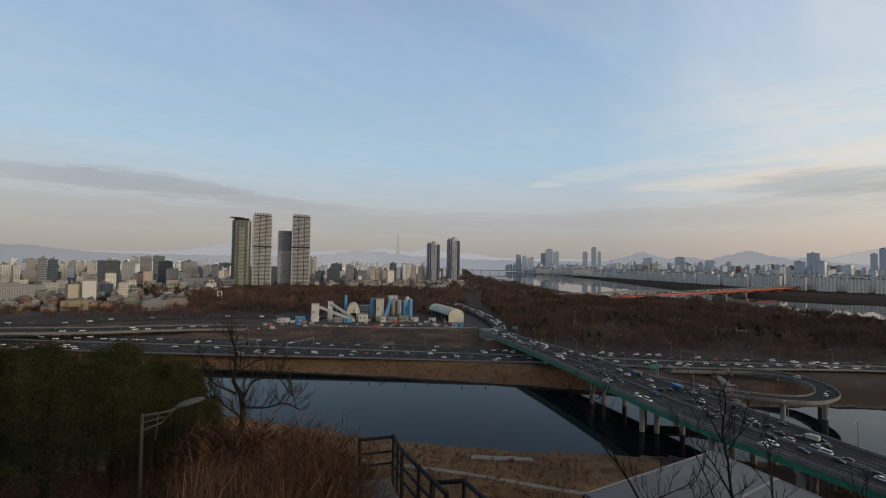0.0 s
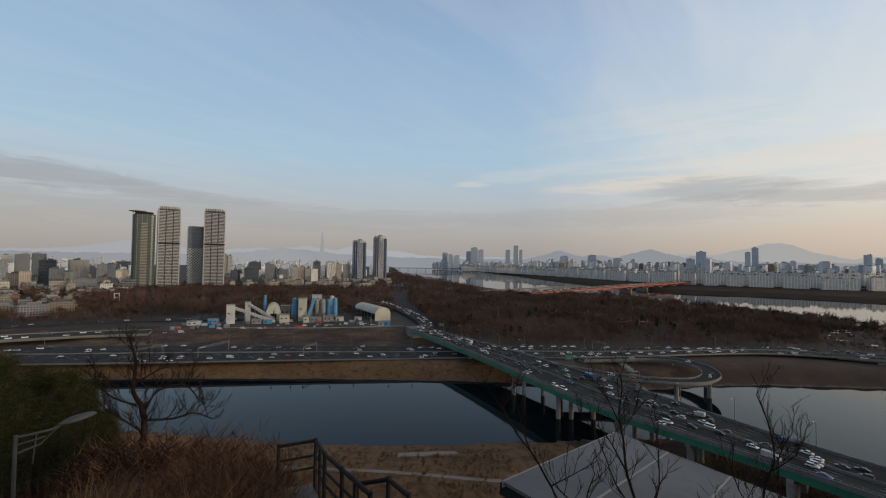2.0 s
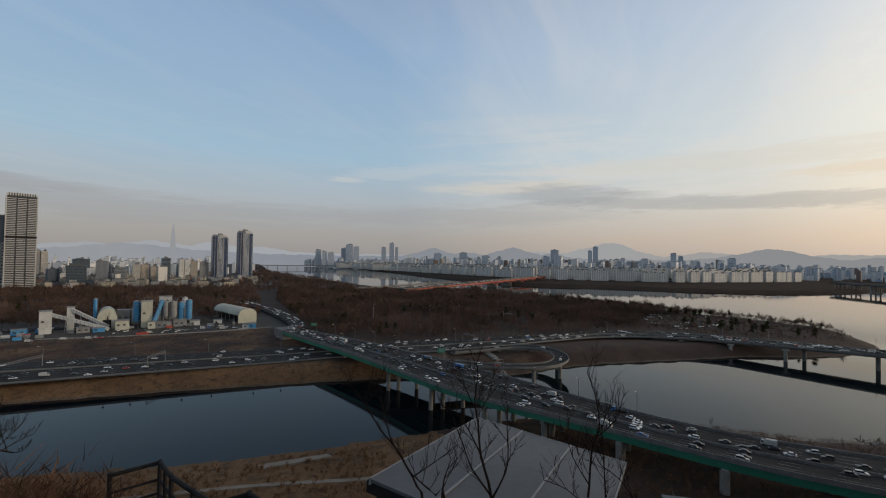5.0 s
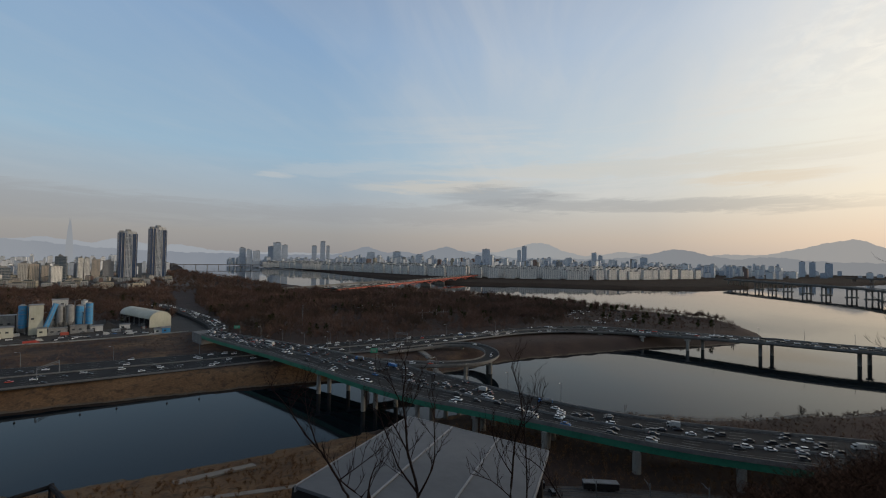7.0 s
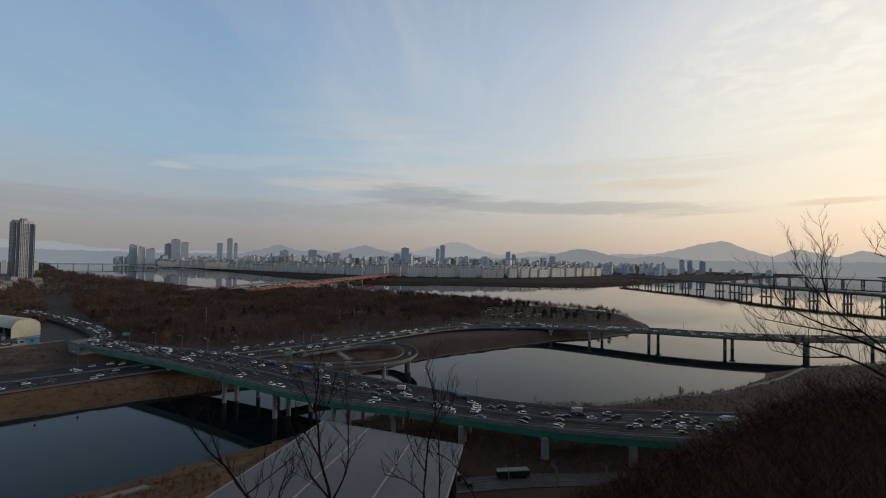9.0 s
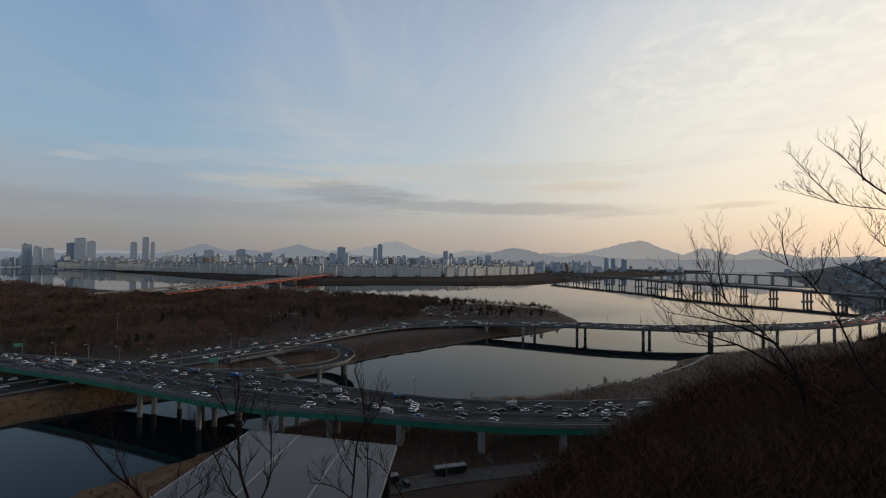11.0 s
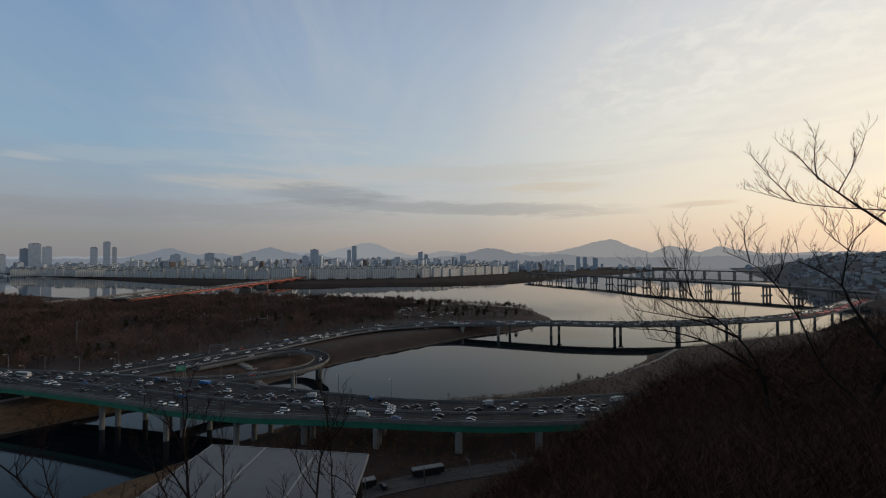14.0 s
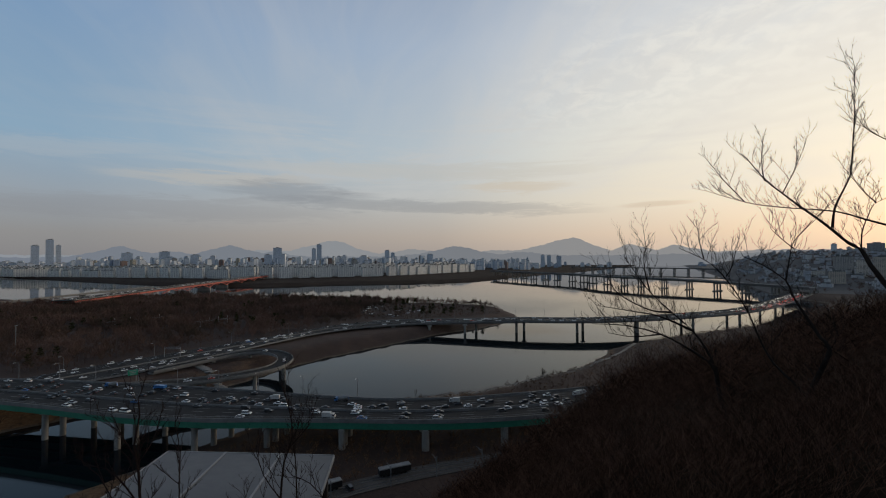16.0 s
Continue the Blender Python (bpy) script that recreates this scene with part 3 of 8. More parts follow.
def build_ground():
    hs = np.concatenate([np.arange(-58, 124, 0.5), np.arange(124, 302, 6.0)])
    rs = [0.0]
    r = 1.0
    while r < 4920:
        rs.append(r)
        r *= 1.026
    rs = np.array(rs[1:] + [4950.0])
    H, R = np.meshgrid(np.radians(hs), rs)
    X, Y = np.sin(H) * R, np.cos(H) * R
    Z, Dn = land(X, Y)
    n, m = X.shape
    verts = np.stack([X.ravel(), Y.ravel(), Z.ravel()], 1)
    idx = np.arange(n * m).reshape(n, m)
    a, b = idx[:-1, :], idx[1:, :]
    quads = np.stack([a.ravel(), np.roll(a, -1, 1).ravel(), np.roll(b, -1, 1).ravel(), b.ravel()], 1)
    verts = np.vstack([verts, [[0, 0, 83.45]]])
    fan = [(len(verts) - 1, int(idx[0, (k + 1) % m]), int(idx[0, k])) for k in range(m)]
    me = bpy.data.meshes.new("ground")
    me.from_pydata(verts.tolist(), [], quads[:, ::-1].tolist() + fan)
    for mt in (M_LITTER, M_BANKSOIL, M_PARKSOIL, M_CITYSOIL, M_HAZELAND):
        me.materials.append(mt)
    c = verts[quads].mean(1)
    d = Dn.ravel()[quads].mean(1)
    rr = np.hypot(c[:, 0], c[:, 1])
    kind = np.full(len(quads), 3)
    kind[(c[:, 0] > 70) & (rr < 1150)] = 2
    kind[(c[:, 1] > 640) & (rr < 1250)] = 2
    kind[(c[:, 1] < 492) & (rr < 700)] = 2
    kind[(c[:, 0] < -220) & (rr < 760)] = 2
    kind[(kind == 2) | ((d < 40) & (rr < 900)) | (rr < 260)] = 1
    kind[(c[:, 2] > 12) & (rr < 420)] = 0
    kind[(c[:, 0] < 60) & (c[:, 1] > 385) & (c[:, 1] < 500) & (rr < 700)] = 1
    kind[rr > 1250] = 2
    kind[(rr > 1250) & (c[:, 0] < 150)] = 3
    # far western land takes the ground with haze painted in
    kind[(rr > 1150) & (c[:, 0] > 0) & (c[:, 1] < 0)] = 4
    me.polygons.foreach_set("material_index", np.concatenate([kind, np.zeros(len(fan), int)]))
    R0 = np.append(np.hypot(X, Y).ravel(), 0.0)
    shore = np.append(Dn.ravel(), 50.0)
    meadow = np.where(R0 < 480, np.clip(1 - (shore - 14) / 24, 0, 1), 0.15)
    meadow = np.where((R0 < 230) & (verts[:, 1] < 215), np.where(verts[:, 0] < 95, 0.9, 0.12), meadow)
    meadow = np.where((verts[:, 0] > 235) & (verts[:, 1] > 190), np.minimum(meadow, 0.22), meadow)
    meadow = np.where((verts[:, 0] < 60) & (verts[:, 1] > 385) & (verts[:, 1] < 505) & (R0 < 700), 0.46, meadow)
    meadow = np.where((verts[:, 0] > 112) & (verts[:, 0] < 255) & (verts[:, 1] > 225) & (verts[:, 1] < 330), 0.3, meadow)
    meadow = np.where((R0 > 225) & (R0 < 700) & (verts[:, 0] > 140) & (verts[:, 1] < 190), np.clip(0.62 - (shore - 3) / 16, -0.1, 0.5), meadow)
    me.attributes.new("shore", "FLOAT", "POINT").data.foreach_set("value", shore)
    me.attributes.new("meadow", "FLOAT", "POINT").data.foreach_set("value", meadow)
    me.polygons.foreach_set("use_smooth", [True] * len(me.polygons))
    me.update()
    return tagged(new("ground", me), "brown winter ground of hill, banks and plain", "ground", "", "structure")


build_ground()
wm = MB()
wm.add([(-4950, -4950, 0), (4950, -4950, 0), (4950, 4950, 0), (-4950, 4950, 0)], [(0, 1, 2, 3)])
tagged(wm.obj("water", M_WATER), "calm dark river water reflecting the evening sky", "water", "", "structure")


# ---- roads and bridges ----
def offset_line(a, b, f):
    return a + (b - a) * f


def road_surface(name, L, R, z, label, thick=0.6):
    return tagged(MB().ribbon(L, R, z, thick).obj(name, M_ASPHALT), label, "road", "", "structure")


def dashes(mb, L, R, z, lanes, on=6.0, off=9.0, w=0.28, solid=()):
    """Painted lane lines at the given fractions of the width, 12 mm above the road."""
    for f in lanes:
        line = np.column_stack([offset_line(L, R, f), z])
        n = max(2, int(np.linalg.norm(np.diff(line[:, :2], axis=0), axis=1).sum() / ((on + off) / 5)))
        q = resample(line, n)
        for i in range(0, n - 2):
            if f in solid or i % 5 < 2:
                p0, p1 = q[i], q[i + 1]
                d = (p1 - p0)[:2]
                s = np.array([-d[1], d[0]]) / (np.linalg.norm(d) + 1e-9) * w / 2
                mb.add([(*(p0[:2] - s), p0[2] + 0.03), (*(p1[:2] - s), p1[2] + 0.03), (*(p1[:2] + s), p1[2] + 0.03), (*(p0[:2] + s), p0[2] + 0.03)], [(3, 2, 1, 0)])


def barrier(line, z, h, w, base=0.0):
    """A wall along a line: returns the mesh builder."""
    d = np.gradient(line, axis=0)
    s = np.stack([-d[:, 1], d[:, 0]], 1) / (np.linalg.norm(d, axis=1)[:, None] + 1e-9) * w / 2
    return MB().ribbon(line + s, line - s, z + h, h - base)


# the big green road bridge
GB_L = [(50, 440), (58, 405), (81, 328), (96, 270), (106, 226), (119, 186), (133, 158), (148, 126), (161, 98), (174, 75), (192, 50), (216, 22)]
GB_R = [(66, 446), (80, 412), (112, 340), (132, 284), (147, 238), (157, 203), (164, 174), (176, 134), (189, 107), (204, 85), (227, 58), (252, 30)]
gl, gr = edges(GB_L, GB_R, 4.0)
gl, gr = gl * 0.958, gr * 0.958
gz = np.full(len(gl), 17.0)
green_bridge = thing("road_bridge", (120, 190, 0), 0, "long curved road bridge with green girders on concrete piers", "bridge")


def under(par, ob):
    """Hang an object made in world places on a thing without moving it."""
    ob.parent = par
    ob.matrix_parent_inverse = par.matrix_basis.inverted()
    return ob


under(green_bridge, MB().ribbon(gl, gr, gz, 0.5).obj("deck", M_ASPHALT, None, "worn asphalt deck"))
for f, nm in ((0.012, "girder"), (0.25, "girder"), (0.5, "girder"), (0.75, "girder"), (0.988, "girder")):
    under(green_bridge, barrier(offset_line(gl, gr, f), gz - 3.5, 2.9, 0.5).obj(nm, M_GREEN, None, "green painted steel girder"))
under(green_bridge, barrier(gl, gz - 0.85, 1.75, 0.45).obj("parapet", M_PARAPET, None, "grey concrete parapet"))
under(green_bridge, barrier(gr, gz - 0.85, 1.75, 0.45).obj("parapet", M_PARAPET, None, "grey concrete parapet"))
under(green_bridge, barrier(offset_line(gl, gr, 0.43), gz, 0.85, 0.4).obj("median_barrier", M_PARAPET))
lm = MB()
dashes(lm, gl, gr, gz, (0.03, 0.135, 0.24, 0.335, 0.41, 0.45, 0.55, 0.65, 0.76, 0.87, 0.965), solid=(0.03, 0.41, 0.45, 0.965))
tagged(under(green_bridge, lm.obj("lane_markings", M_PAINTLINE)), kind="stuff")
handrail = MB()
hl = resample(np.column_stack([gl, gz]), 170)
for i in range(len(hl)):
    handrail.box((hl[i][0], hl[i][1], 18.25), (0.09, 0.09, 0.75))
for i in range(len(hl) - 1):
    handrail.beam((*hl[i][:2], 18.6), (*hl[i + 1][:2], 18.6), 0.10, 0.10)
tagged(under(green_bridge, handrail.obj("handrail", M_STEEL)), kind="stuff")


for (bx, by), (dx, dy), offs, rad in (((83, 330), (0.98, -0.2), (0, 9, 20, 30), 1.2), ((95, 263), (0.98, -0.2), (0, 6.5, 18.5, 30), 1.25), ((105, 220), (0.98, -0.2), (0, 7, 19, 32), 1.25), ((117, 183), (0.97, 0.1), (0, 10, 20, 30), 1.25),
                                      ((129, 152), (0.93, 0.3), (0, 7, 17, 26), 1.3), ((142, 122), (0.88, 0.45), (0, 4, 14, 22), 1.4), ((157, 90), (0.83, 0.55), (0, 20), 1.6), ((176, 62), (0.8, 0.6), (0, 20), 1.6)):
    zt = 13.5
    under(green_bridge, MB().beam((bx - dx * 2, by - dy * 2, zt - 0.6), (bx + dx * (offs[-1] + 2), by + dy * (offs[-1] + 2), zt - 0.6), 2.0, 1.2).obj("pier_cap", M_CONCRETE))
    for o in offs:
        p = (bx + dx * o, by + dy * o)
        z0 = min(0.0, ground_at(*p)) - 1.5
        under(green_bridge, MB().tube([(*p, z0), (*p, zt - 1.0)], [rad, rad], 14).obj("pier", M_CONCRETE, None, "round stained concrete pier"))
ab = MB()
ab.prism([tuple(gl[0] + (0, 0)), tuple(gr[0]), tuple(gr[0] + (-5, 22)), tuple(gl[0] + (-5, 22))], 0, 16.4)
tagged(ab.obj("abutment", M_PARAPET), "grey concrete abutment at the end of the bridge", "abutment", "", "structure")

# street running on from the bridge past the sheds
SL, SR = edges([(48, 421.5), (59, 465), (62, 510), (57, 570), (48, 630), (38, 688), (26, 730), (6, 768)], [(63.2, 427.3), (77, 471), (80, 513), (76, 573), (67, 636), (57, 696), (45, 742), (26, 786)], 10)
sz = np.interp(np.arange(len(SL)), [0, 8, len(SL)], [17.0, 12.0, 10.4])
road_surface("road_street", SL, SR, sz, "city street full of queueing cars", 4.0)

# riverside expressway, joining the curved bridge on its right
EL = [(-700, 372), (-420, 358), (-250, 346), (-147, 340), (-94, 338), (-32, 335), (33, 331), (110, 328), (180, 315), (268, 314), (330, 309), (380, 287), (419, 252), (440, 203), (459, 148), (484, 84), (521, 28), (578, -30), (648, -89), (758, -146), (992, -235)]
ER = [(-700, 440), (-420, 424), (-250, 411), (-179, 407), (-91, 398), (-32, 390), (38, 380), (110, 372), (180, 362), (288, 342), (360, 335), (413, 310), (446, 268), (467, 212), (486, 157), (510, 94), (546, 42), (600, -14), (668, -70), (775, -122), (1005, -210)]
el, er = edges(EL, ER, 6.0)
ez = np.interp(np.arange(len(el)) / len(el), [0, 0.42, 0.52, 0.60, 0.66, 1], [8.6, 8.8, 10.0, 11.0, 15.0, 16.5])
iw = int(np.argmin(np.abs(el - np.array([380, 287])).sum(1)))
road_surface("road_expressway", el[: iw + 1], er[: iw + 1], ez[: iw + 1], "wide riverside expressway with dense traffic", 1.0)
curved = thing("river_bridge", (480, 110, 0), 0, "long curved grey expressway bridge on paired columns over the river mouth", "bridge")
bl, br, bz = el[iw:], er[iw:], ez[iw:]
under(curved, MB().ribbon(bl, br, bz, 0.6).obj("deck", M_ASPHALT))
under(curved, MB().ribbon(offset_line(bl, br, 0.10), offset_line(bl, br, 0.44), bz - 0.6, 1.7).obj("girder", M_PARAPET))
under(curved, MB().ribbon(offset_line(bl, br, 0.56), offset_line(bl, br, 0.90), bz - 0.6, 1.7).obj("girder", M_PARAPET))
for ln in (bl, br):
    under(curved, barrier(ln, bz - 0.7, 1.7, 0.4).obj("parapet", M_PARAPET))
under(curved, barrier(offset_line(bl, br, 0.5), bz, 0.9, 0.4).obj("median_barrier", M_PARAPET))
for pa, pb in (((402, 272), (424, 280)), ((424, 238), (446, 246)), ((440, 201), (458, 195)), ((474, 152), (487, 147)), ((503, 90), (516, 86)), ((532, 29), (546, 32)), ((586, -28), (598, -16)), ((652, -82), (666, -70)), ((760, -138), (772, -122)), ((880, -190), (890, -172))):
    i = int(np.argmin(np.abs((bl + br) / 2 - np.array(pa)).sum(1)))
    for p in (np.array(pa, float), np.array(pb, float)):
        under(curved, MB().box((*p, bz[i] - 2.8), (4.6, 3.0, 1.4), -40).obj("pier_cap", M_CONCRETE))
        under(curved, MB().tube([(*p, min(-2, ground_at(*p)) - 1), (*p, bz[i] - 2.8)], [1.5, 1.5], 14).obj("pier", M_CONCRETE, None, "round concrete column"))
em = MB()
dashes(em, el[: iw + 1], er[: iw + 1], ez[: iw + 1], (0.02, 0.12, 0.22, 0.32, 0.42, 0.58, 0.68, 0.78, 0.88, 0.98), solid=(0.02, 0.98))
tagged(em.obj("lane_markings", M_PAINTLINE), "white painted lane lines on the expressway", "road marking", "", "stuff")
md = barrier(offset_line(el[: iw + 1], er[: iw + 1], 0.5), ez[: iw + 1], 0.85, 0.5)
tagged(md.obj("median_barrier", M_PARAPET), "low concrete barrier along the expressway middle", "barrier", "", "structure")
tagged(barrier(el[: iw + 1], ez[: iw + 1] - 0.4, 1.1, 0.25).obj("guard_rail", M_STEEL), "grey steel guard rail beside the expressway", "guard rail", "", "structure")

# looping ramp on tall columns
RO = [(124, 262), (147, 250), (164, 239), (186, 230), (206, 229), (225, 239), (237, 255), (242, 274), (239, 290), (221, 303), (193, 307), (165, 312)]
RI = [(122, 272), (153, 259), (169, 248), (188, 240), (204, 239), (218, 247), (228, 260), (232, 274), (230, 284), (217, 294), (193, 298), (165, 302)]
ro, ri = edges(RO, RI, 3.0)
rz_ = np.interp(np.arange(len(ro)) / len(ro), [0, 0.15, 0.7, 1], [16.8, 13.2, 12.2, 10.4])
ramp = thing("loop_ramp", (200, 265, 0), 0, "narrow looping concrete ramp on tall round columns beside the bridge", "ramp")
under(ramp, MB().ribbon(ri, ro, rz_, 0.5).obj("deck", M_ASPHALT))
under(ramp, MB().ribbon(offset_line(ri, ro, 0.12), offset_line(ri, ro, 0.88), rz_ - 0.5, 1.2).obj("girder", M_PARAPET))
for ln in (ro, ri):
    under(ramp, barrier(ln, rz_ - 0.6, 1.6, 0.35).obj("parapet", M_PARAPET))
for f in (0.20, 0.33, 0.45, 0.56, 0.70, 0.82):
    p = offset_line(ri, ro, 0.5)[int(f * len(ro))]
    under(ramp, MB().tube([(*p, min(0, ground_at(*p)) - 1.5), (*p, rz_[int(f * len(ro))] - 1.6)], [1.35, 1.35], 14).obj("column", M_CONCRETE, None, "tall round concrete column"))

# road on a viaduct at the far left
VL, VR = edges([(-640, 345), (-470, 362), (-384, 381), (-330, 400), (-272, 432), (-235, 449), (-205, 458)], [(-660, 372), (-480, 388), (-395, 408), (-340, 428), (-284, 460), (-247, 475), (-213, 486)], 5)
vz = np.interp(np.arange(len(VL)) / len(VL), [0, 0.55, 1], [16.0, 16.0, 9.5])
viaduct = thing("viaduct", (-350, 410, 0), 0, "pale concrete viaduct carrying a slip road above the expressway", "bridge")
under(viaduct, MB().ribbon(VL, VR, vz, 0.5).obj("deck", M_ASPHALT))
under(viaduct, MB().ribbon(offset_line(VL, VR, 0.1), offset_line(VL, VR, 0.9), vz - 0.5, 1.5).obj("girder", M_CONCRETE))
for ln in (VL, VR):
    under(viaduct, barrier(ln, vz - 0.7, 1.6, 0.4).obj("parapet", M_PARAPET))
for k in (0.12, 0.3, 0.48):
    p = offset_line(VL, VR, 0.5)[int(k * len(VL))]
    under(viaduct, MB().tube([(*p, 0), (*p, 10.5), (*p, 14.2)], [1.3, 1.3, 4.5], 14).obj("pier", M_CONCRETE))
NL, NR = edges([(-900, 395), (-467, 463), (-384, 505), (-273, 548), (-150, 560), (-60, 570)], [(-915, 415), (-480, 485), (-392, 525), (-278, 566), (-150, 574), (-60, 582)], 12)
road_surface("road_upper", NL, NR, np.full(len(NL), 9.2), "asphalt road in front of the city", 2.0)

# ---- distance: ridges of hills ----
def ridge(name, dist, peaks, base, stops, label):
    """A range of hills far off: peaks are heading, height in degrees, and how far each side falls away in degrees."""
    hs = np.arange(-75, 135, 0.2)
    el = np.full(len(hs), base, float)
    for h, e, wl_, wr_ in peaks:
        el = np.maximum(el, base + (e - base) * np.exp(-np.abs((hs - h) / np.where(hs < h, wl_, wr_)) ** 1.6))
    el += 0.04 * np.sin(hs * 2.3) + 0.03 * np.sin(hs * 6.1 + 1) + 0.02 * np.sin(hs * 13.7) + 0.012 * np.sin(hs * 29.0 + 2)
    mb = MB()
    vs, fs = [], []
    for h, e in zip(hs, el):
        x, y = math.sin(radians(h)), math.cos(radians(h))
        vs += [(x * dist, y * dist, -5), (x * dist, y * dist, 85 + dist * math.tan(radians(e))), (x * (dist + 90), y * (dist + 90), -5)]
    for i in range(len(hs) - 1):
        a, b = 3 * i, 3 * i + 3
        fs += [(a, b, b + 1, a + 1), (a + 1, b + 1, b + 2, a + 2)]
    mb.add(vs, fs)
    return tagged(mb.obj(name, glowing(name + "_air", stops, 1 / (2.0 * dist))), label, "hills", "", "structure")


# haze painted into the ridges' glowing colours, its tint shifting along the range
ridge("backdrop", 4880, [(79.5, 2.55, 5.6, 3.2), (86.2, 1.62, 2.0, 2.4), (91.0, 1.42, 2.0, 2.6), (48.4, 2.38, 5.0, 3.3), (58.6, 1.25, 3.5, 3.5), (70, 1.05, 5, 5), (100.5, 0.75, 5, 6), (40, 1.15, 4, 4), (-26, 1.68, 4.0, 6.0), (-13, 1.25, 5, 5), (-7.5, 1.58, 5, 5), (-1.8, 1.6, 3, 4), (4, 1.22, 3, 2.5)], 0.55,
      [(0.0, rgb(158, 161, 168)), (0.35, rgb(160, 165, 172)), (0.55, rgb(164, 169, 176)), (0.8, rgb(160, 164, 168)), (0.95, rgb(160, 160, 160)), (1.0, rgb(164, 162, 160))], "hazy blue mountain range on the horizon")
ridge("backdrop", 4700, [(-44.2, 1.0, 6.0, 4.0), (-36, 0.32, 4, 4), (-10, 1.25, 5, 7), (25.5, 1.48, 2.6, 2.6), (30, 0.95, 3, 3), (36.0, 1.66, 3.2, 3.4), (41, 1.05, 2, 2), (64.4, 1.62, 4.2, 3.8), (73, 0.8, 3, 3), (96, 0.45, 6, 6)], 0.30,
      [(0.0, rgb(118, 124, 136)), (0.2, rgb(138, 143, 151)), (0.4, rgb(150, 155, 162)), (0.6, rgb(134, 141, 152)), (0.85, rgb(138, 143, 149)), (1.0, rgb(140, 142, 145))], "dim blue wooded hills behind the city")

# ---- buildings ----
CITY = random.Random(11)
LABELS = {"apt": ("pale concrete apartment block with rows of windows", "apartment building"), "office": ("dark glass office block with a flat roof", "office building"),
          "low": ("low flat-roofed city house of a few storeys", "house"), "bank": ("long pale riverside apartment slab", "apartment building")}


def building(style, x, y, z0, w, d, h, rz, label="", group=""):
    """A block with a parapet, a lift house on the roof and a plinth."""
    text, cat = LABELS[style]
    e = thing({"apt": "apartment_building", "office": "office_building", "low": "city_house", "bank": "apartment_building"}[style], (x, y, z0), rz, label or text, cat, group)
    # beyond 2400 m the walls carry haze in their colour
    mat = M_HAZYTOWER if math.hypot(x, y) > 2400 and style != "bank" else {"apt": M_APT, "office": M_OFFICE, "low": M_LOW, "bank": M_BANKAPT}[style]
    body = MB()
    if style in ("apt", "bank") and w > 26:
        n = max(2, int(w / 26))
        for k in range(n):
            body.box((-w / 2 + (k + 0.5) * w / n, (k % 2) * 1.6, h / 2), (w / n + (0.02 if k % 2 else 0), d, h))
    elif style == "office" and h > 40:
        body.box((0, 0, h * 0.06), (w * 1.25, d * 1.2, h * 0.12)).box((0, 0, h / 2), (w, d, h))
    else:
        body.box((0, 0, h / 2), (w, d, h))
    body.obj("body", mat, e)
    roof = MB()
    roof.box((0, 0, h + 0.25), (w * 0.96, d * 0.94, 0.5))
    if style == "bank":
        n = max(2, int(w / 26))
        for k in range(n):
            roof.box((-w / 2 + (k + 0.5) * w / n, 0, h + 2.2), (6.0, d * 0.6, 4.2))
    else:
        roof.box((CITY.uniform(-0.2, 0.2) * w, CITY.uniform(-0.15, 0.15) * d, h + 1.8), (w * CITY.uniform(0.25, 0.5), d * 0.45, 3.4))
        if h > 30:
            roof.box((CITY.uniform(-0.3, 0.3) * w, CITY.uniform(-0.2, 0.2) * d, h + 3.2), (w * 0.16, d * 0.2, 6.0))
    roof.obj("roof", M_ROOFTOP, e)
    return e


FAR_SETS = {}


def far_block(style, x, y, z0, w, d, h, rz):
    """Buildings too far off to be told apart go into one mesh for each kind."""
    walls, roofs = FAR_SETS.setdefault(style, (MB(), MB()))
    walls.box((x, y, z0 + h / 2), (w, d, h), rz)
    roofs.box((x, y, z0 + h + 1.2), (w * 0.5, d * 0.6, 2.6), rz)


def polar(h, r):
    return math.sin(radians(h)) * r, math.cos(radians(h)) * r


def place(style, h0, h1, r, top, depth=0.6, z0=9.0, turn=0.0, label=""):
    """A building between two headings at distance r whose roof shows at an elevation of top degrees."""
    x, y = polar((h0 + h1) / 2, r)
    w = r * radians(h1 - h0)
    return building(style, x, y, z0, w, max(10, w * depth), 85 + r * math.tan(radians(top)) - z0, -(h0 + h1) / 2 + turn, label)


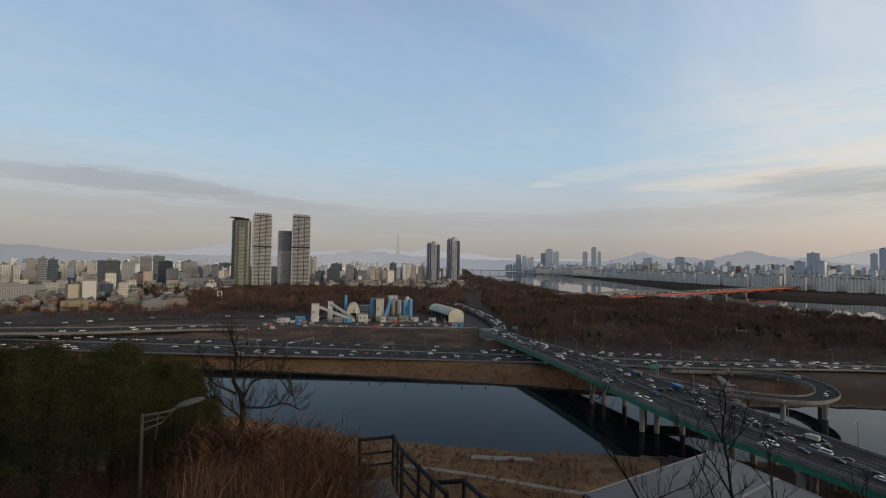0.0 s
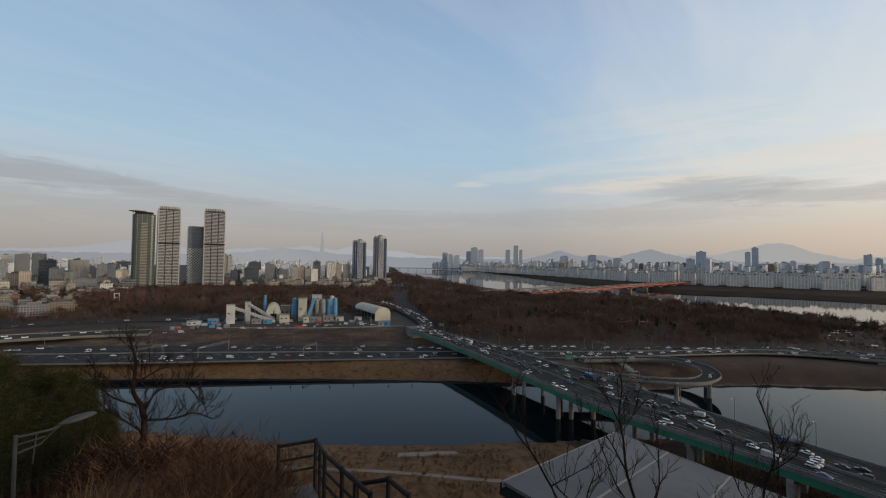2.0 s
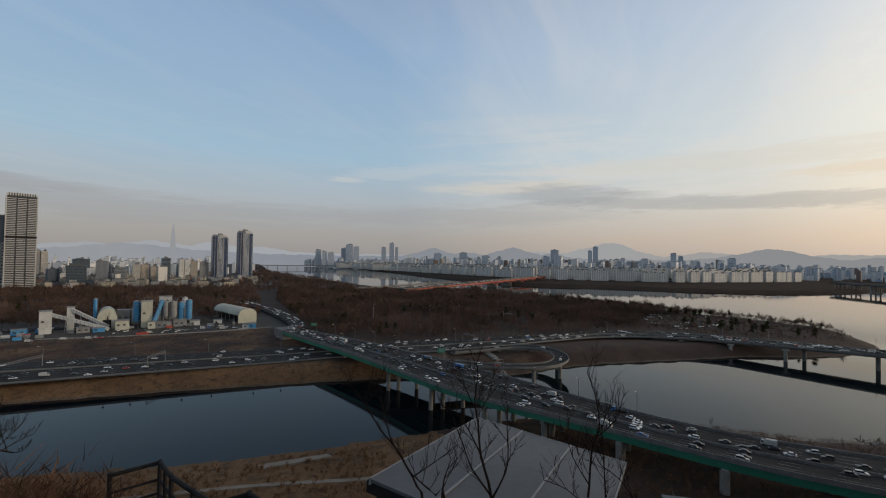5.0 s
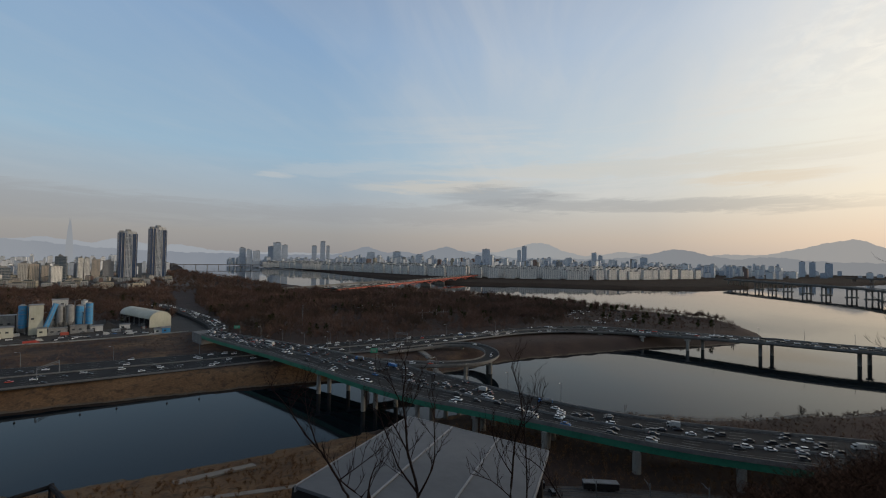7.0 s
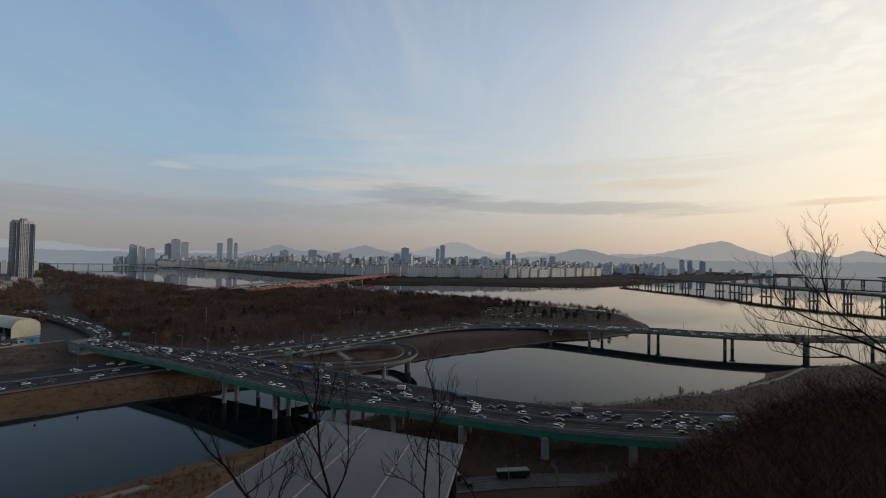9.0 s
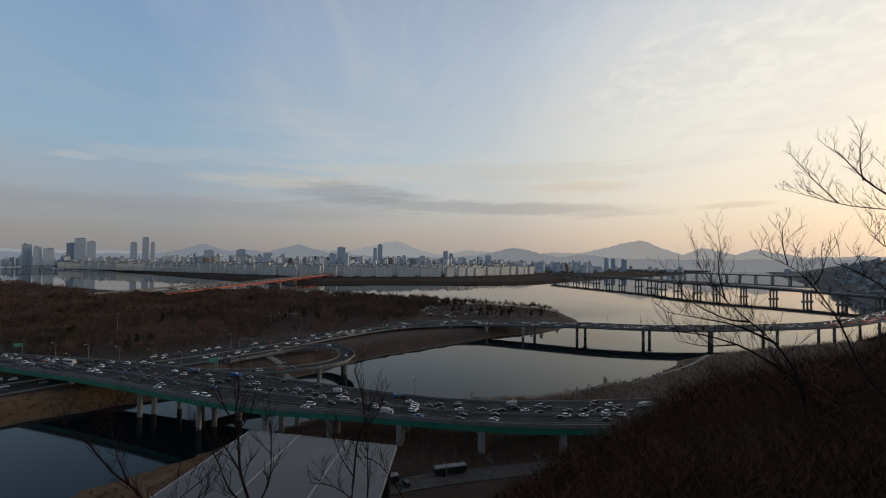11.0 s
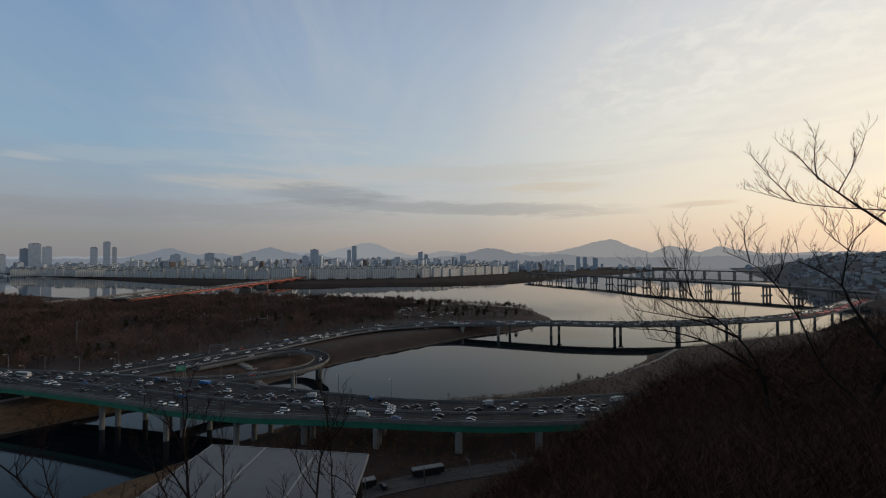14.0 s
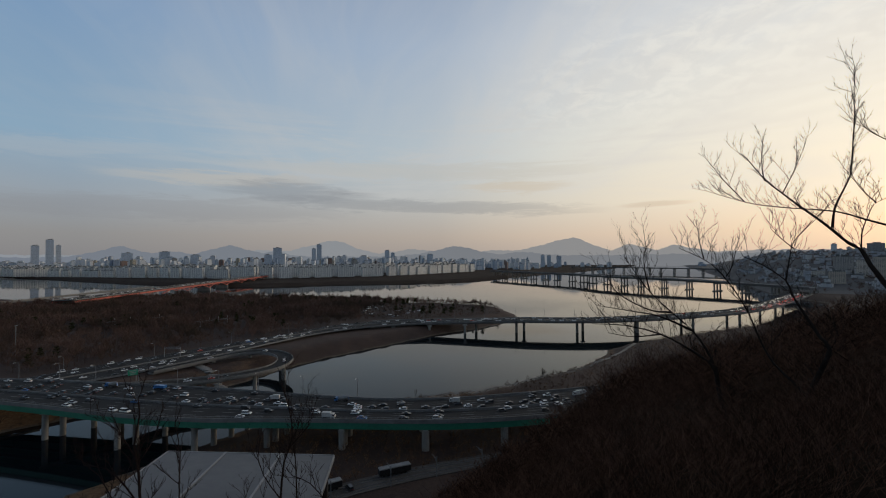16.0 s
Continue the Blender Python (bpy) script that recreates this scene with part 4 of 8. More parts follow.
# nearer named blocks of the northern city
for row in [("apt", -46.6, -43.0, 935, -2.86, 0.35, "wide cream institutional building with bands of windows"), ("office", -42.9, -42.2, 1300, -0.30, 0.9, "tall grey-blue slab with dark glass strips"), ("office", -42.1, -41.45, 1305, -0.42, 0.9, "tall grey-blue slab with dark glass strips"),
            ("apt", -40.7, -39.6, 900, -2.9, 0.8, "white stepped apartment block with small windows"), ("apt", -39.5, -38.35, 892, -2.55, 0.8, "white apartment block with blank end walls"), ("office", -38.35, -36.45, 1420, -0.46, 0.6, "black glass office tower with flat roof"),
            ("apt", -37.66, -36.75, 1240, -1.8, 0.9, "grey-brown apartment block with dark windows"), ("apt", -36.5, -35.7, 935, -2.8, 0.9, "slim white apartment block with small windows"), ("apt", -45.4, -44.65, 1520, -0.95, 0.7, "cream apartment slab with a blank end wall"), ("apt", -44.6, -44.1, 1510, -1.0, 0.8, "cream apartment slab with a blank end wall"),
            ("office", -43.95, -42.95, 1650, -1.5, 0.5, ""), ("apt", -43.9, -43.0, 2300, -0.42, 0.5, ""), ("apt", -41.3, -40.7, 1615, -0.8, 0.8, ""), ("apt", -40.6, -40.05, 2030, -0.6, 0.6, ""), ("apt", -39.95, -39.4, 2035, -0.66, 0.6, ""), ("apt", -39.15, -38.45, 1780, -0.64, 0.6, ""),
            ("apt", -36.3, -35.35, 1750, -0.6, 0.6, "cream apartment block with rows of windows"), ("apt", -35.3, -34.0, 1455, -1.8, 0.5, ""), ("apt", -35.6, -34.8, 2400, -0.1, 0.6, ""), ("office", -34.7, -33.7, 2250, 0.02, 0.6, "blue glass office tower with flat roof"), ("office", -33.55, -32.5, 2260, 0.1, 0.6, "blue-black glass office tower with flat roof"),
            ("office", -33.0, -31.75, 1530, -0.5, 0.7, "dark blue glass office tower with flat roof"), ("apt", -32.25, -31.2, 1430, -1.35, 0.6, "white gridded apartment block"), ("apt", -30.85, -29.3, 1710, -0.48, 0.5, "pale ribbed office slab"), ("apt", -30.5, -28.6, 1190, -2.42, 0.5, "pinkish apartment block with dark windows"),
            ("apt", -28.65, -27.9, 1700, -0.92, 0.7, ""), ("apt", -27.8, -27.1, 1615, -0.9, 0.7, ""), ("office", -27.0, -25.8, 2400, -0.6, 0.6, ""), ("low", -34.3, -32.3, 735, -4.85, 0.5, "tan low building with a terrace roof"), ("low", -32.25, -30.4, 765, -4.65, 0.4, "ochre low building with a stepped roof"),
            ("low", -35.9, -34.7, 790, -4.8, 0.5, "red brick low house with a flat roof"), ("low", -41.1, -38.9, 785, -4.55, 0.2, "long low shed with a blue roof"), ("apt", -17.0, -16.5, 1965, 0.36, 0.8, ""), ("apt", -16.45, -15.95, 1970, 0.2, 0.8, ""), ("office", -14.55, -12.95, 1415, -1.2, 0.5, "dark blue office block with glass front"),
            ("office", -14.1, -12.7, 1985, -0.52, 0.5, ""), ("apt", -12.2, -11.2, 1490, -0.72, 0.7, "white stepped apartment block with small windows"), ("office", -10.75, -9.65, 1495, -1.45, 0.6, ""), ("apt", -9.1, -8.4, 1500, -1.05, 0.8, "white apartment tower with narrow windows"), ("apt", -8.35, -7.65, 1505, -1.1, 0.8, "white apartment tower with narrow windows"), ("apt", -7.5, -6.85, 1590, -1.25, 0.8, "white apartment tower with narrow windows"),
            ("office", -6.5, -5.65, 1515, -0.35, 0.8, ""), ("apt", -4.85, -4.4, 1610, -0.46, 1.0, "white apartment tower with narrow windows"), ("apt", -4.3, -3.85, 1615, -0.5, 1.0, "white apartment tower with narrow windows"), ("apt", -3.7, -3.0, 1615, -0.6, 0.8, "white apartment tower with narrow windows"), ("apt", -2.8, -1.9, 1625, -0.74, 0.8, "white apartment tower with narrow windows")]:
    place(*row[:6], 9.0, CITY.uniform(-14, 14), row[6])
# the sea of houses behind them
for h_lo, h_hi, count in ((-52, -25.6, 620), (-16.5, -1.5, 230)):
    for k in range(count):
        h, u = CITY.uniform(h_lo, h_hi), CITY.random()
        r = 1050 + 3300 * u ** 1.3 if h_lo < -20 else 1450 + 2900 * u ** 1.2
        kind = CITY.choices(["low", "apt", "office"], [0.55, 0.36, 0.09])[0]
        hh = {"low": CITY.uniform(7, 15), "apt": CITY.uniform(16, 44) + max(0, r - 1500) * 0.010, "office": CITY.uniform(18, 46) + max(0, r - 1500) * 0.010}[kind]
        if k % 2 == 0 and h_lo < -20:
            kind, r, hh = "low", CITY.uniform(770, 1300), CITY.uniform(5, 11)
            if h > -30:
                r = CITY.uniform(1080, 1350)
        if r < 1350:
            hh = min(hh, 22 if kind != "low" else 12)
        w = CITY.uniform(8, 15) if kind == "low" else CITY.uniform(12, 26)
        x, y = polar(h, r)
        (building if r < (1000 if kind == "low" else 1900) else far_block)(kind, x, y, 9.0, w, CITY.uniform(8, 13) if kind != "office" else w * 0.8, hh, -h + CITY.choice([0, 0, 90, 25, -20]) + CITY.uniform(-8, 8))

# low houses and blocks between the park, the plant and the river
for k in range(150):
    h = CITY.uniform(-17, 3.2)
    r = CITY.uniform(1180, 2300)
    kind = "low" if r < 1680 else CITY.choices(["apt", "low"], [0.5, 0.5])[0]
    x, y = polar(h, r)
    if float(land(np.array([x]), np.array([y]))[1][0]) > 25:
        far_block(kind, x, y, 8.0, CITY.uniform(12, 30), CITY.uniform(10, 16), CITY.uniform(8, 16) if kind == "low" else CITY.uniform(20, 48), -h + CITY.choice([0, 0, 90, 25, -20]) + CITY.uniform(-8, 8))

# southern bank: long slabs along the river, towers behind
BANK = smooth_line([(760, 3300), (880, 2750), (1000, 2200), (1095, 1700), (1195, 1400), (1375, 1235), (1560, 1090), (1890, 1030), (2300, 975)], 25)
for row_no, back in enumerate((0, 75, 150, 240)):
    line = BANK + np.array([0.62, 0.78]) * back
    seg = np.concatenate([[0], np.cumsum(np.linalg.norm(np.diff(line, axis=0), axis=1))])
    s = 20.0 + 30 * row_no
    while s < seg[-1] - 60:
        w = CITY.choice([52, 78, 104])
        x, y = np.interp(s + w / 2, seg, line[:, 0]), np.interp(s + w / 2, seg, line[:, 1])
        x1, y1 = np.interp(s + w, seg, line[:, 0]), np.interp(s + w, seg, line[:, 1])
        ang = math.degrees(math.atan2(y1 - y, x1 - x))
        building("bank", x, y, 9.0, w - 8, 12, (42 if s > 1100 else 36) + CITY.choice([0, 0, 3, -6]) + 3 * row_no, ang + (0 if s > 700 else CITY.choice([0, 70])), group="riverside apartment rows")
        s += w + CITY.uniform(6, 22)
for k in range(1100):
    h = CITY.uniform(9, 74)
    r0 = np.interp(h, [10, 20, 30, 40, 55, 70], [4000, 3100, 2750, 2300, 2350, 2800])
    r = r0 + (4550 - r0) * CITY.random()
    kind = CITY.choices(["apt", "office", "low"], [0.6, 0.28, 0.12])[0]
    x, y = polar(h, r)
    far_block(kind, x, y, 9.0, CITY.uniform(12, 34), CITY.uniform(12, 26), CITY.choice([CITY.uniform(14, 40), CITY.uniform(24, 58), CITY.uniform(40, 70), CITY.uniform(55, 90), CITY.uniform(70, 104), CITY.uniform(80, 122)]) * (0.62 if h < 22 else 0.66 if h > 60 else 0.84), -h + CITY.uniform(-40, 40))
for k in range(60):
    h, r = CITY.uniform(66, 100), CITY.uniform(3000, 4550)
    x, y = polar(h, r)
    if float(land(np.array([x]), np.array([y]))[1][0]) < 20:
        continue
    far_block(CITY.choice(["apt", "apt", "office"]), x, y, 6.0, CITY.uniform(18, 44), CITY.uniform(14, 24), CITY.uniform(12, 40), -h + CITY.uniform(-30, 30))
for st, h0, h1, r, top in [("apt", 14.0, 14.9, 3900, 1.75), ("apt", 14.95, 15.7, 3900, 1.45), ("apt", 13.4, 14.0, 3950, 1.25), ("office", 18.6, 19.2, 3700, 1.45), ("office", 19.65, 20.25, 3700, 2.05), ("office", 20.4, 20.8, 3750, 1.5), ("apt", 10.2, 10.9, 3500, 1.0), ("apt", 11.0, 11.6, 3450, 0.8), ("apt", 11.7, 12.5, 3450, 0.65),
                           ("office", 25.6, 26.6, 3300, 0.75), ("office", 29.0, 30.0, 3200, 0.9), ("office", 32.0, 33.0, 3200, 0.55), ("office", 40.9, 41.9, 3000, 1.42), ("office", 39.9, 40.8, 2700, 0.55), ("office", 46.1, 46.7, 3700, 1.85), ("office", 45.5, 46.0, 3700, 1.35), ("office", 54.8, 55.4, 3500, 1.1), ("apt", 55.6, 56.1, 3600, 0.75),
                           ("apt", 75.4, 75.9, 3600, 0.35), ("apt", 76.2, 76.7, 3650, 0.3), ("apt", 77.4, 78.0, 3700, 0.2), ("office", 60.4, 61.2, 3500, 0.55)]:
    place(st, h0, h1, r, top, 0.8)
# hillside quarter beyond the western bridge
for k in range(520):
    h, r = CITY.uniform(97, 116), CITY.uniform(1250, 2600)
    x, y = polar(h, r)
    zg, dg = land(np.array([x]), np.array([y]))
    if float(dg[0]) > 25:
        far_block("hill", x, y, float(zg[0]) - 2, CITY.uniform(8, 15), CITY.uniform(7, 10), CITY.choice([CITY.uniform(6, 9), CITY.uniform(7, 11), CITY.uniform(10, 18)]), -h + CITY.uniform(-40, 40))
for st, h0, h1, r, top, lb in [("office", 104.75, 105.2, 2600, 1.2, "slim pale glass tower standing in the haze"), ("apt", 107.3, 108.5, 1950, 1.2, "broad hazy apartment tower above the hillside"), ("apt", 106.5, 107.2, 2000, 0.75, ""), ("apt", 104.9, 106.4, 1500, -0.05, "long pale hillside apartment slab"), ("apt", 106.5, 107.6, 1450, -0.4, "long pale hillside apartment slab"), ("apt", 107.7, 109.2, 1400, -0.1, "long pale hillside apartment slab"), ("apt", 102.4, 104.3, 1450, -1.5, "long pale hillside apartment slab"), ("apt", 104.5, 105.8, 1330, -1.5, "")]:
    x, y = polar((h0 + h1) / 2, r)
    place(st, h0, h1, r, top, 0.5, max(4.0, ground_at(x, y) - 3), 0.0, lb)


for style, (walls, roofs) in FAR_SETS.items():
    e = tagged(walls.obj("distant_city", {"apt": M_FARAPT, "office": M_FAROFFICE, "low": M_FARLOW, "hill": M_HILLHOUSE}[style]), {"apt": "far pale apartment blocks in the haze", "office": "far dark office blocks in the haze", "low": "far low city houses in the haze", "hill": "far hillside houses paled by painted haze"}[style], "city", "", "stuff")
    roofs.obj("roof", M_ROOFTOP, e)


# ---- the tall towers across the park ----
def floor_tower(h0, h1, r, top, label, slab_mat, core_mat, storey=3.6, fins=2, belt=0.56, turn=0.0, crown=True):
    """A tower whose storeys show as pale projecting slabs over dark glass."""
    w, hm = r * radians(h1 - h0), (h0 + h1) / 2
    x, y = polar(hm, r)
    hh = 85 + r * math.tan(radians(top)) - 9
    d = w * 0.82
    e = thing("tower_block", (x, y, 9), -hm + turn, label, "tower")
    MB().box((0, 0, hh / 2), (w * 0.95, d * 0.95, hh)).obj("core", core_mat, e, "dark glazed core")
    bm = bmesh.new()
    bmesh.ops.create_cube(bm, size=1.0)
    bmesh.ops.scale(bm, vec=(w, d, 1.3), verts=bm.verts)
    bmesh.ops.bevel(bm, geom=bm.edges[:], offset=0.2, segments=1)
    slab = bpy.data.meshes.new("floor_slab")
    bm.to_mesh(slab)
    bm.free()
    slab.materials.append(slab_mat)
    n = int(hh / storey)
    for k in range(1, n):
        if abs(k / n - belt) < 0.5 / n:
            continue
        o = new("floor_slab", slab)
        o.parent, o.location = e, (0, 0, k * storey)
    for k in range(fins + 2):
        MB().box((-w / 2 + w * k / (fins + 1), 0, hh * 0.5), (2.4 if 0 < k < fins + 1 else 1.6, d + 0.8, hh * 0.985)).obj("fin", core_mat if 0 < k < fins + 1 else slab_mat, e)
    MB().box((0, 0, hh * belt), (w + 1.4, d + 1.4, storey * 0.9)).obj("plant_floor", M_DARKMETAL, e, "dark plant floor")
    if crown:
        for k in range(12):
            MB().box((-w / 2 + w * (k + 0.5) / 12, -d * 0.47, hh + 2.5), (w / 12 * 0.6, 1.0, 6)).obj("crown_fin", slab_mat, e)
        MB().box((0, 0, hh + 2.5), (w * 0.85, d * 0.8, 5)).obj("roof", M_DARKMETAL, e)
    return e


M_SLABWHITE = material("pale_stone_cladding", [(0.34, 0.335, 0.325), (0.45, 0.445, 0.43), (0.54, 0.535, 0.52)], 0.6, 0.03, 9, 0.0)
M_DARKGLASS = material("dark_tower_glass", [(0.022, 0.026, 0.03), (0.04, 0.046, 0.052), (0.07, 0.078, 0.085)], 0.3, 0.04, 9, 0.0)
M_GREENGLASS = facade("green_tower_glass", [(0.075, 0.092, 0.080), (0.085, 0.10, 0.088)], glass=(0.026, 0.042, 0.037), bay=1.6, storey=3.6, gap_u=0.25, gap_v=0.32, rough=0.45)
M_BLUEGLASS = facade("blue_tower_glass", [(0.13, 0.16, 0.19), (0.14, 0.17, 0.20)], glass=(0.05, 0.075, 0.10), bay=2.2, storey=4.0, gap_u=0.12, gap_v=0.16, rough=0.35)
M_SLABSTRIP = facade("balcony_strip", [(0.24, 0.235, 0.195), (0.26, 0.25, 0.21)], glass=(0.06, 0.065, 0.055), bay=40, storey=3.6, gap_u=0.0, gap_v=0.5)
floor_tower(-23.46, -21.4, 1255, 5.30, "slim pale apartment tower with projecting floor slabs and a dark belt", M_SLABWHITE, M_DARKGLASS, turn=4)
floor_tower(-18.94, -16.82, 1250, 5.36, "slim pale apartment tower with projecting floor slabs and a dark belt", M_SLABWHITE, M_DARKGLASS, turn=2)

# rounded green glass tower with a landing deck
w_, (x_, y_) = 50.0, polar(-24.75, 1240)
gt = thing("glass_tower", (x_, y_, 9), 28, "dark green glass tower with a landing deck on its roof", "tower")
outline = []
for cx, cy, a0 in ((14, 14, 0), (-14, 14, 90), (-14, -14, 180), (14, -14, 270)):
    outline += [(cx + 8 * math.cos(radians(a0 + a)), cy + 8 * math.sin(radians(a0 + a))) for a in (0, 22, 45, 68, 90)]
MB().prism(outline, 0, 174).obj("body", M_GREENGLASS, gt)
MB().prism([(a * 0.8, b * 0.8) for a, b in outline], 174, 180).obj("roof", M_DARKMETAL, gt)
MB().prism([(-12 + 17 * math.cos(k * math.pi / 8), 4 + 17 * math.sin(k * math.pi / 8)) for k in range(16)], 181.5, 183).obj("landing_deck", M_PARAPET, gt, "round pale landing deck")
for a in range(4):
    MB().tube([(-12 + 9 * math.cos(a * 1.57), 4 + 9 * math.sin(a * 1.57), 178), (-12 + 9 * math.cos(a * 1.57), 4 + 9 * math.sin(a * 1.57), 181.6)], [0.8, 0.8], 6).obj("deck_post", M_STEEL, gt)
MB().box((0, -22.2, 80), (13, 0.8, 150)).obj("pale_strip", M_SLABSTRIP, gt, "pale vertical strip of balconies")
for k in range(8):
    MB().box((22.0 if k < 4 else (k - 5.5) * 9, -22.0 if k >= 4 else (k - 1.5) * 9, 87), (0.6, 0.6, 174)).obj("mullion", M_GREYPLANT, gt)

# blue glass office tower with a lattice on its lower half
x_, y_ = polar(-19.75, 1275)
lt = thing("glass_tower", (x_, y_, 9), 24, "blue glass office tower with a diagonal lattice over its lower half", "tower")
MB().box((0, 0, 76), (37, 30, 152)).obj("body", M_BLUEGLASS, lt)
MB().box((0, 0, 153), (34, 27, 2)).obj("roof", M_ROOFTOP, lt)
for k in range(-6, 12):
    z0, z1 = 14 + k * 7.0, 14 + k * 7.0 + 37
    for s in (1, -1):
        a, b = max(0.0, (10 - z0) / 37), min(1.0, (98 - z0) / 37)
        if b > a:
            MB().beam((s * (-18.3 + 36.6 * a), -15.3, z0 + 37 * a), (s * (-18.3 + 36.6 * b), -15.3, z0 + 37 * b), 0.7, 0.9).obj("lattice_bar", M_SLABWHITE, lt)


def river_tower(h0, h1, r, top, label, turn):
    """A tower of dark glass wings with a pale shaft and stepped pale crown."""
    w, hm = r * radians(h1 - h0), (h0 + h1) / 2
    x, y = polar(hm, r)
    hh = 85 + r * math.tan(radians(top)) - 9
    e = thing("river_tower", (x, y, 9), -hm + turn, label, "tower")
    for cx, cw, f, mt in ((-0.34, 0.30, 0.95, M_DARKBLUE), (0.02, 0.34, 0.98, M_STRIPED), (0.34, 0.30, 0.93, M_DARKBLUE)):
        MB().box((w * cx, 0, hh * f / 2), (w * cw, w * 0.62, hh * f)).obj("wing", mt, e)
        MB().box((w * cx, 0, hh * f + 3), (w * cw * 0.7, w * 0.4, 6)).obj("roof", M_GREYPLANT, e)
    for k in range(1, int(hh * 0.93 / 7.2)):
        MB().box((-w * 0.16, -0.5, k * 7.2), (w * 0.66, w * 0.625, 0.3)).obj("floor_slab", M_DARKMETAL, e)
    for cx, f, ww, mt in ((-0.36, 0.95, 0.6, M_SLABWHITE), (-0.19, 0.96, 1.2, M_SLABWHITE), (0.20, 0.97, 1.2, M_SLABWHITE), (0.42, 0.93, 0.6, M_SLABWHITE)):
        MB().box((w * cx, -0.8, hh * f / 2), (ww, w * 0.66, hh * f)).obj("fin", mt, e)
    MB().box((w * 0.18, -w * 0.08, hh * 0.955), (w * 0.42, w * 0.5, hh * 0.05)).obj("crown_band", M_SLABWHITE, e, "pale crown band")
    MB().box((0, 0, 3), (w * 1.5, w * 1.1, 6)).obj("podium", M_GREYPLANT, e)
    return e


M_STRIPED = facade("white_ribbed_tower_glass", [(0.44, 0.47, 0.51), (0.48, 0.51, 0.55)], glass=(0.016, 0.032, 0.06), bay=3.6, storey=3.6, gap_u=0.42, gap_v=0.25, rough=0.5)
M_DARKBLUE = facade("dark_blue_tower_glass", [(0.035, 0.055, 0.095), (0.04, 0.062, 0.105)], glass=(0.010, 0.030, 0.075), bay=2.6, storey=3.6, gap_u=0.15, gap_v=0.25, rough=0.4)
river_tower(-1.61, 0.05, 1620, 2.55, "slender riverside tower of dark glass and pale stone", 10)
river_tower(1.11, 2.7, 1640, 3.15, "slender riverside tower of dark glass and pale stone", 16)

# needle-shaped skyscraper far off in the haze
nx, ny = polar(-5.5, 4500)
needle = thing("skyscraper", (nx, ny, 0), 5.5, "needle-shaped skyscraper standing pale in the haze", "skyscraper")
# one even haze grey, painted as a glow over the whole tower
M_HAZE = glowing("haze_tower_air", [(0, rgb(146, 150, 155)), (1, rgb(148, 152, 157))], 0.01)
MB().tube([(0, 0, 0), (0, 0, 140), (0, 0, 260), (0, 0, 320), (0, 0, 345)], [26, 23, 15, 8, 5.5], 12).obj("shaft", M_HAZE, needle)
for s in (-1, 1):
    MB().beam((s * 5, 0, 338), (s * 2.5, 0, 364), 2.5, 3).obj("spire", M_HAZE, needle)


# ---- far bridges ----
def frame_pier(par, x, y, ang, top, span, mat=None):
    """Pier with columns joined by a cross beam."""
    d = (math.cos(radians(ang)), math.sin(radians(ang)))
    for s in (-1, 0, 1):
        under(par, MB().tube([(x + d[0] * s * span / 2, y + d[1] * s * span / 2, -3), (x + d[0] * s * span / 2, y + d[1] * s * span / 2, top)], [2.0, 2.0], 8).obj("column", mat or M_CONCRETE))
    under(par, MB().beam((x - d[0] * span * 0.62, y - d[1] * span * 0.62, top - 1), (x + d[0] * span * 0.62, y + d[1] * span * 0.62, top - 1), 3.0, 2.4).obj("cross_beam", mat or M_CONCRETE))
    under(par, MB().beam((x - d[0] * span * 0.6, y - d[1] * span * 0.6, 1.2), (x + d[0] * span * 0.6, y + d[1] * span * 0.6, 1.2), 4.5, 2.4).obj("footing", mat or M_CONCRETE))


def long_bridge(name, a, b, z, width, piers, label, mat=None, thick=3.0):
    a, b = np.array(a, float), np.array(b, float)
    d = (b - a) / np.linalg.norm(b - a)
    s = np.array([-d[1], d[0]]) * width / 2
    e = thing(name, (*((a + b) / 2), 0), 0, label, "bridge")
    under(e, MB().ribbon(np.array([a + s, b + s]), np.array([a - s, b - s]), np.array([z, z]), thick).obj("deck", mat or M_PARAPET))
    for sg in (1, -1):
        under(e, barrier(np.array([a + s * sg, b + s * sg]), np.array([z, z]), 1.3, 0.5).obj("parapet", mat or M_PARAPET))
    ang = math.degrees(math.atan2(s[1], s[0]))
    for f in piers:
        p = a + (b - a) * f
        frame_pier(e, p[0], p[1], ang, z - thick, width * 0.7)
    return e


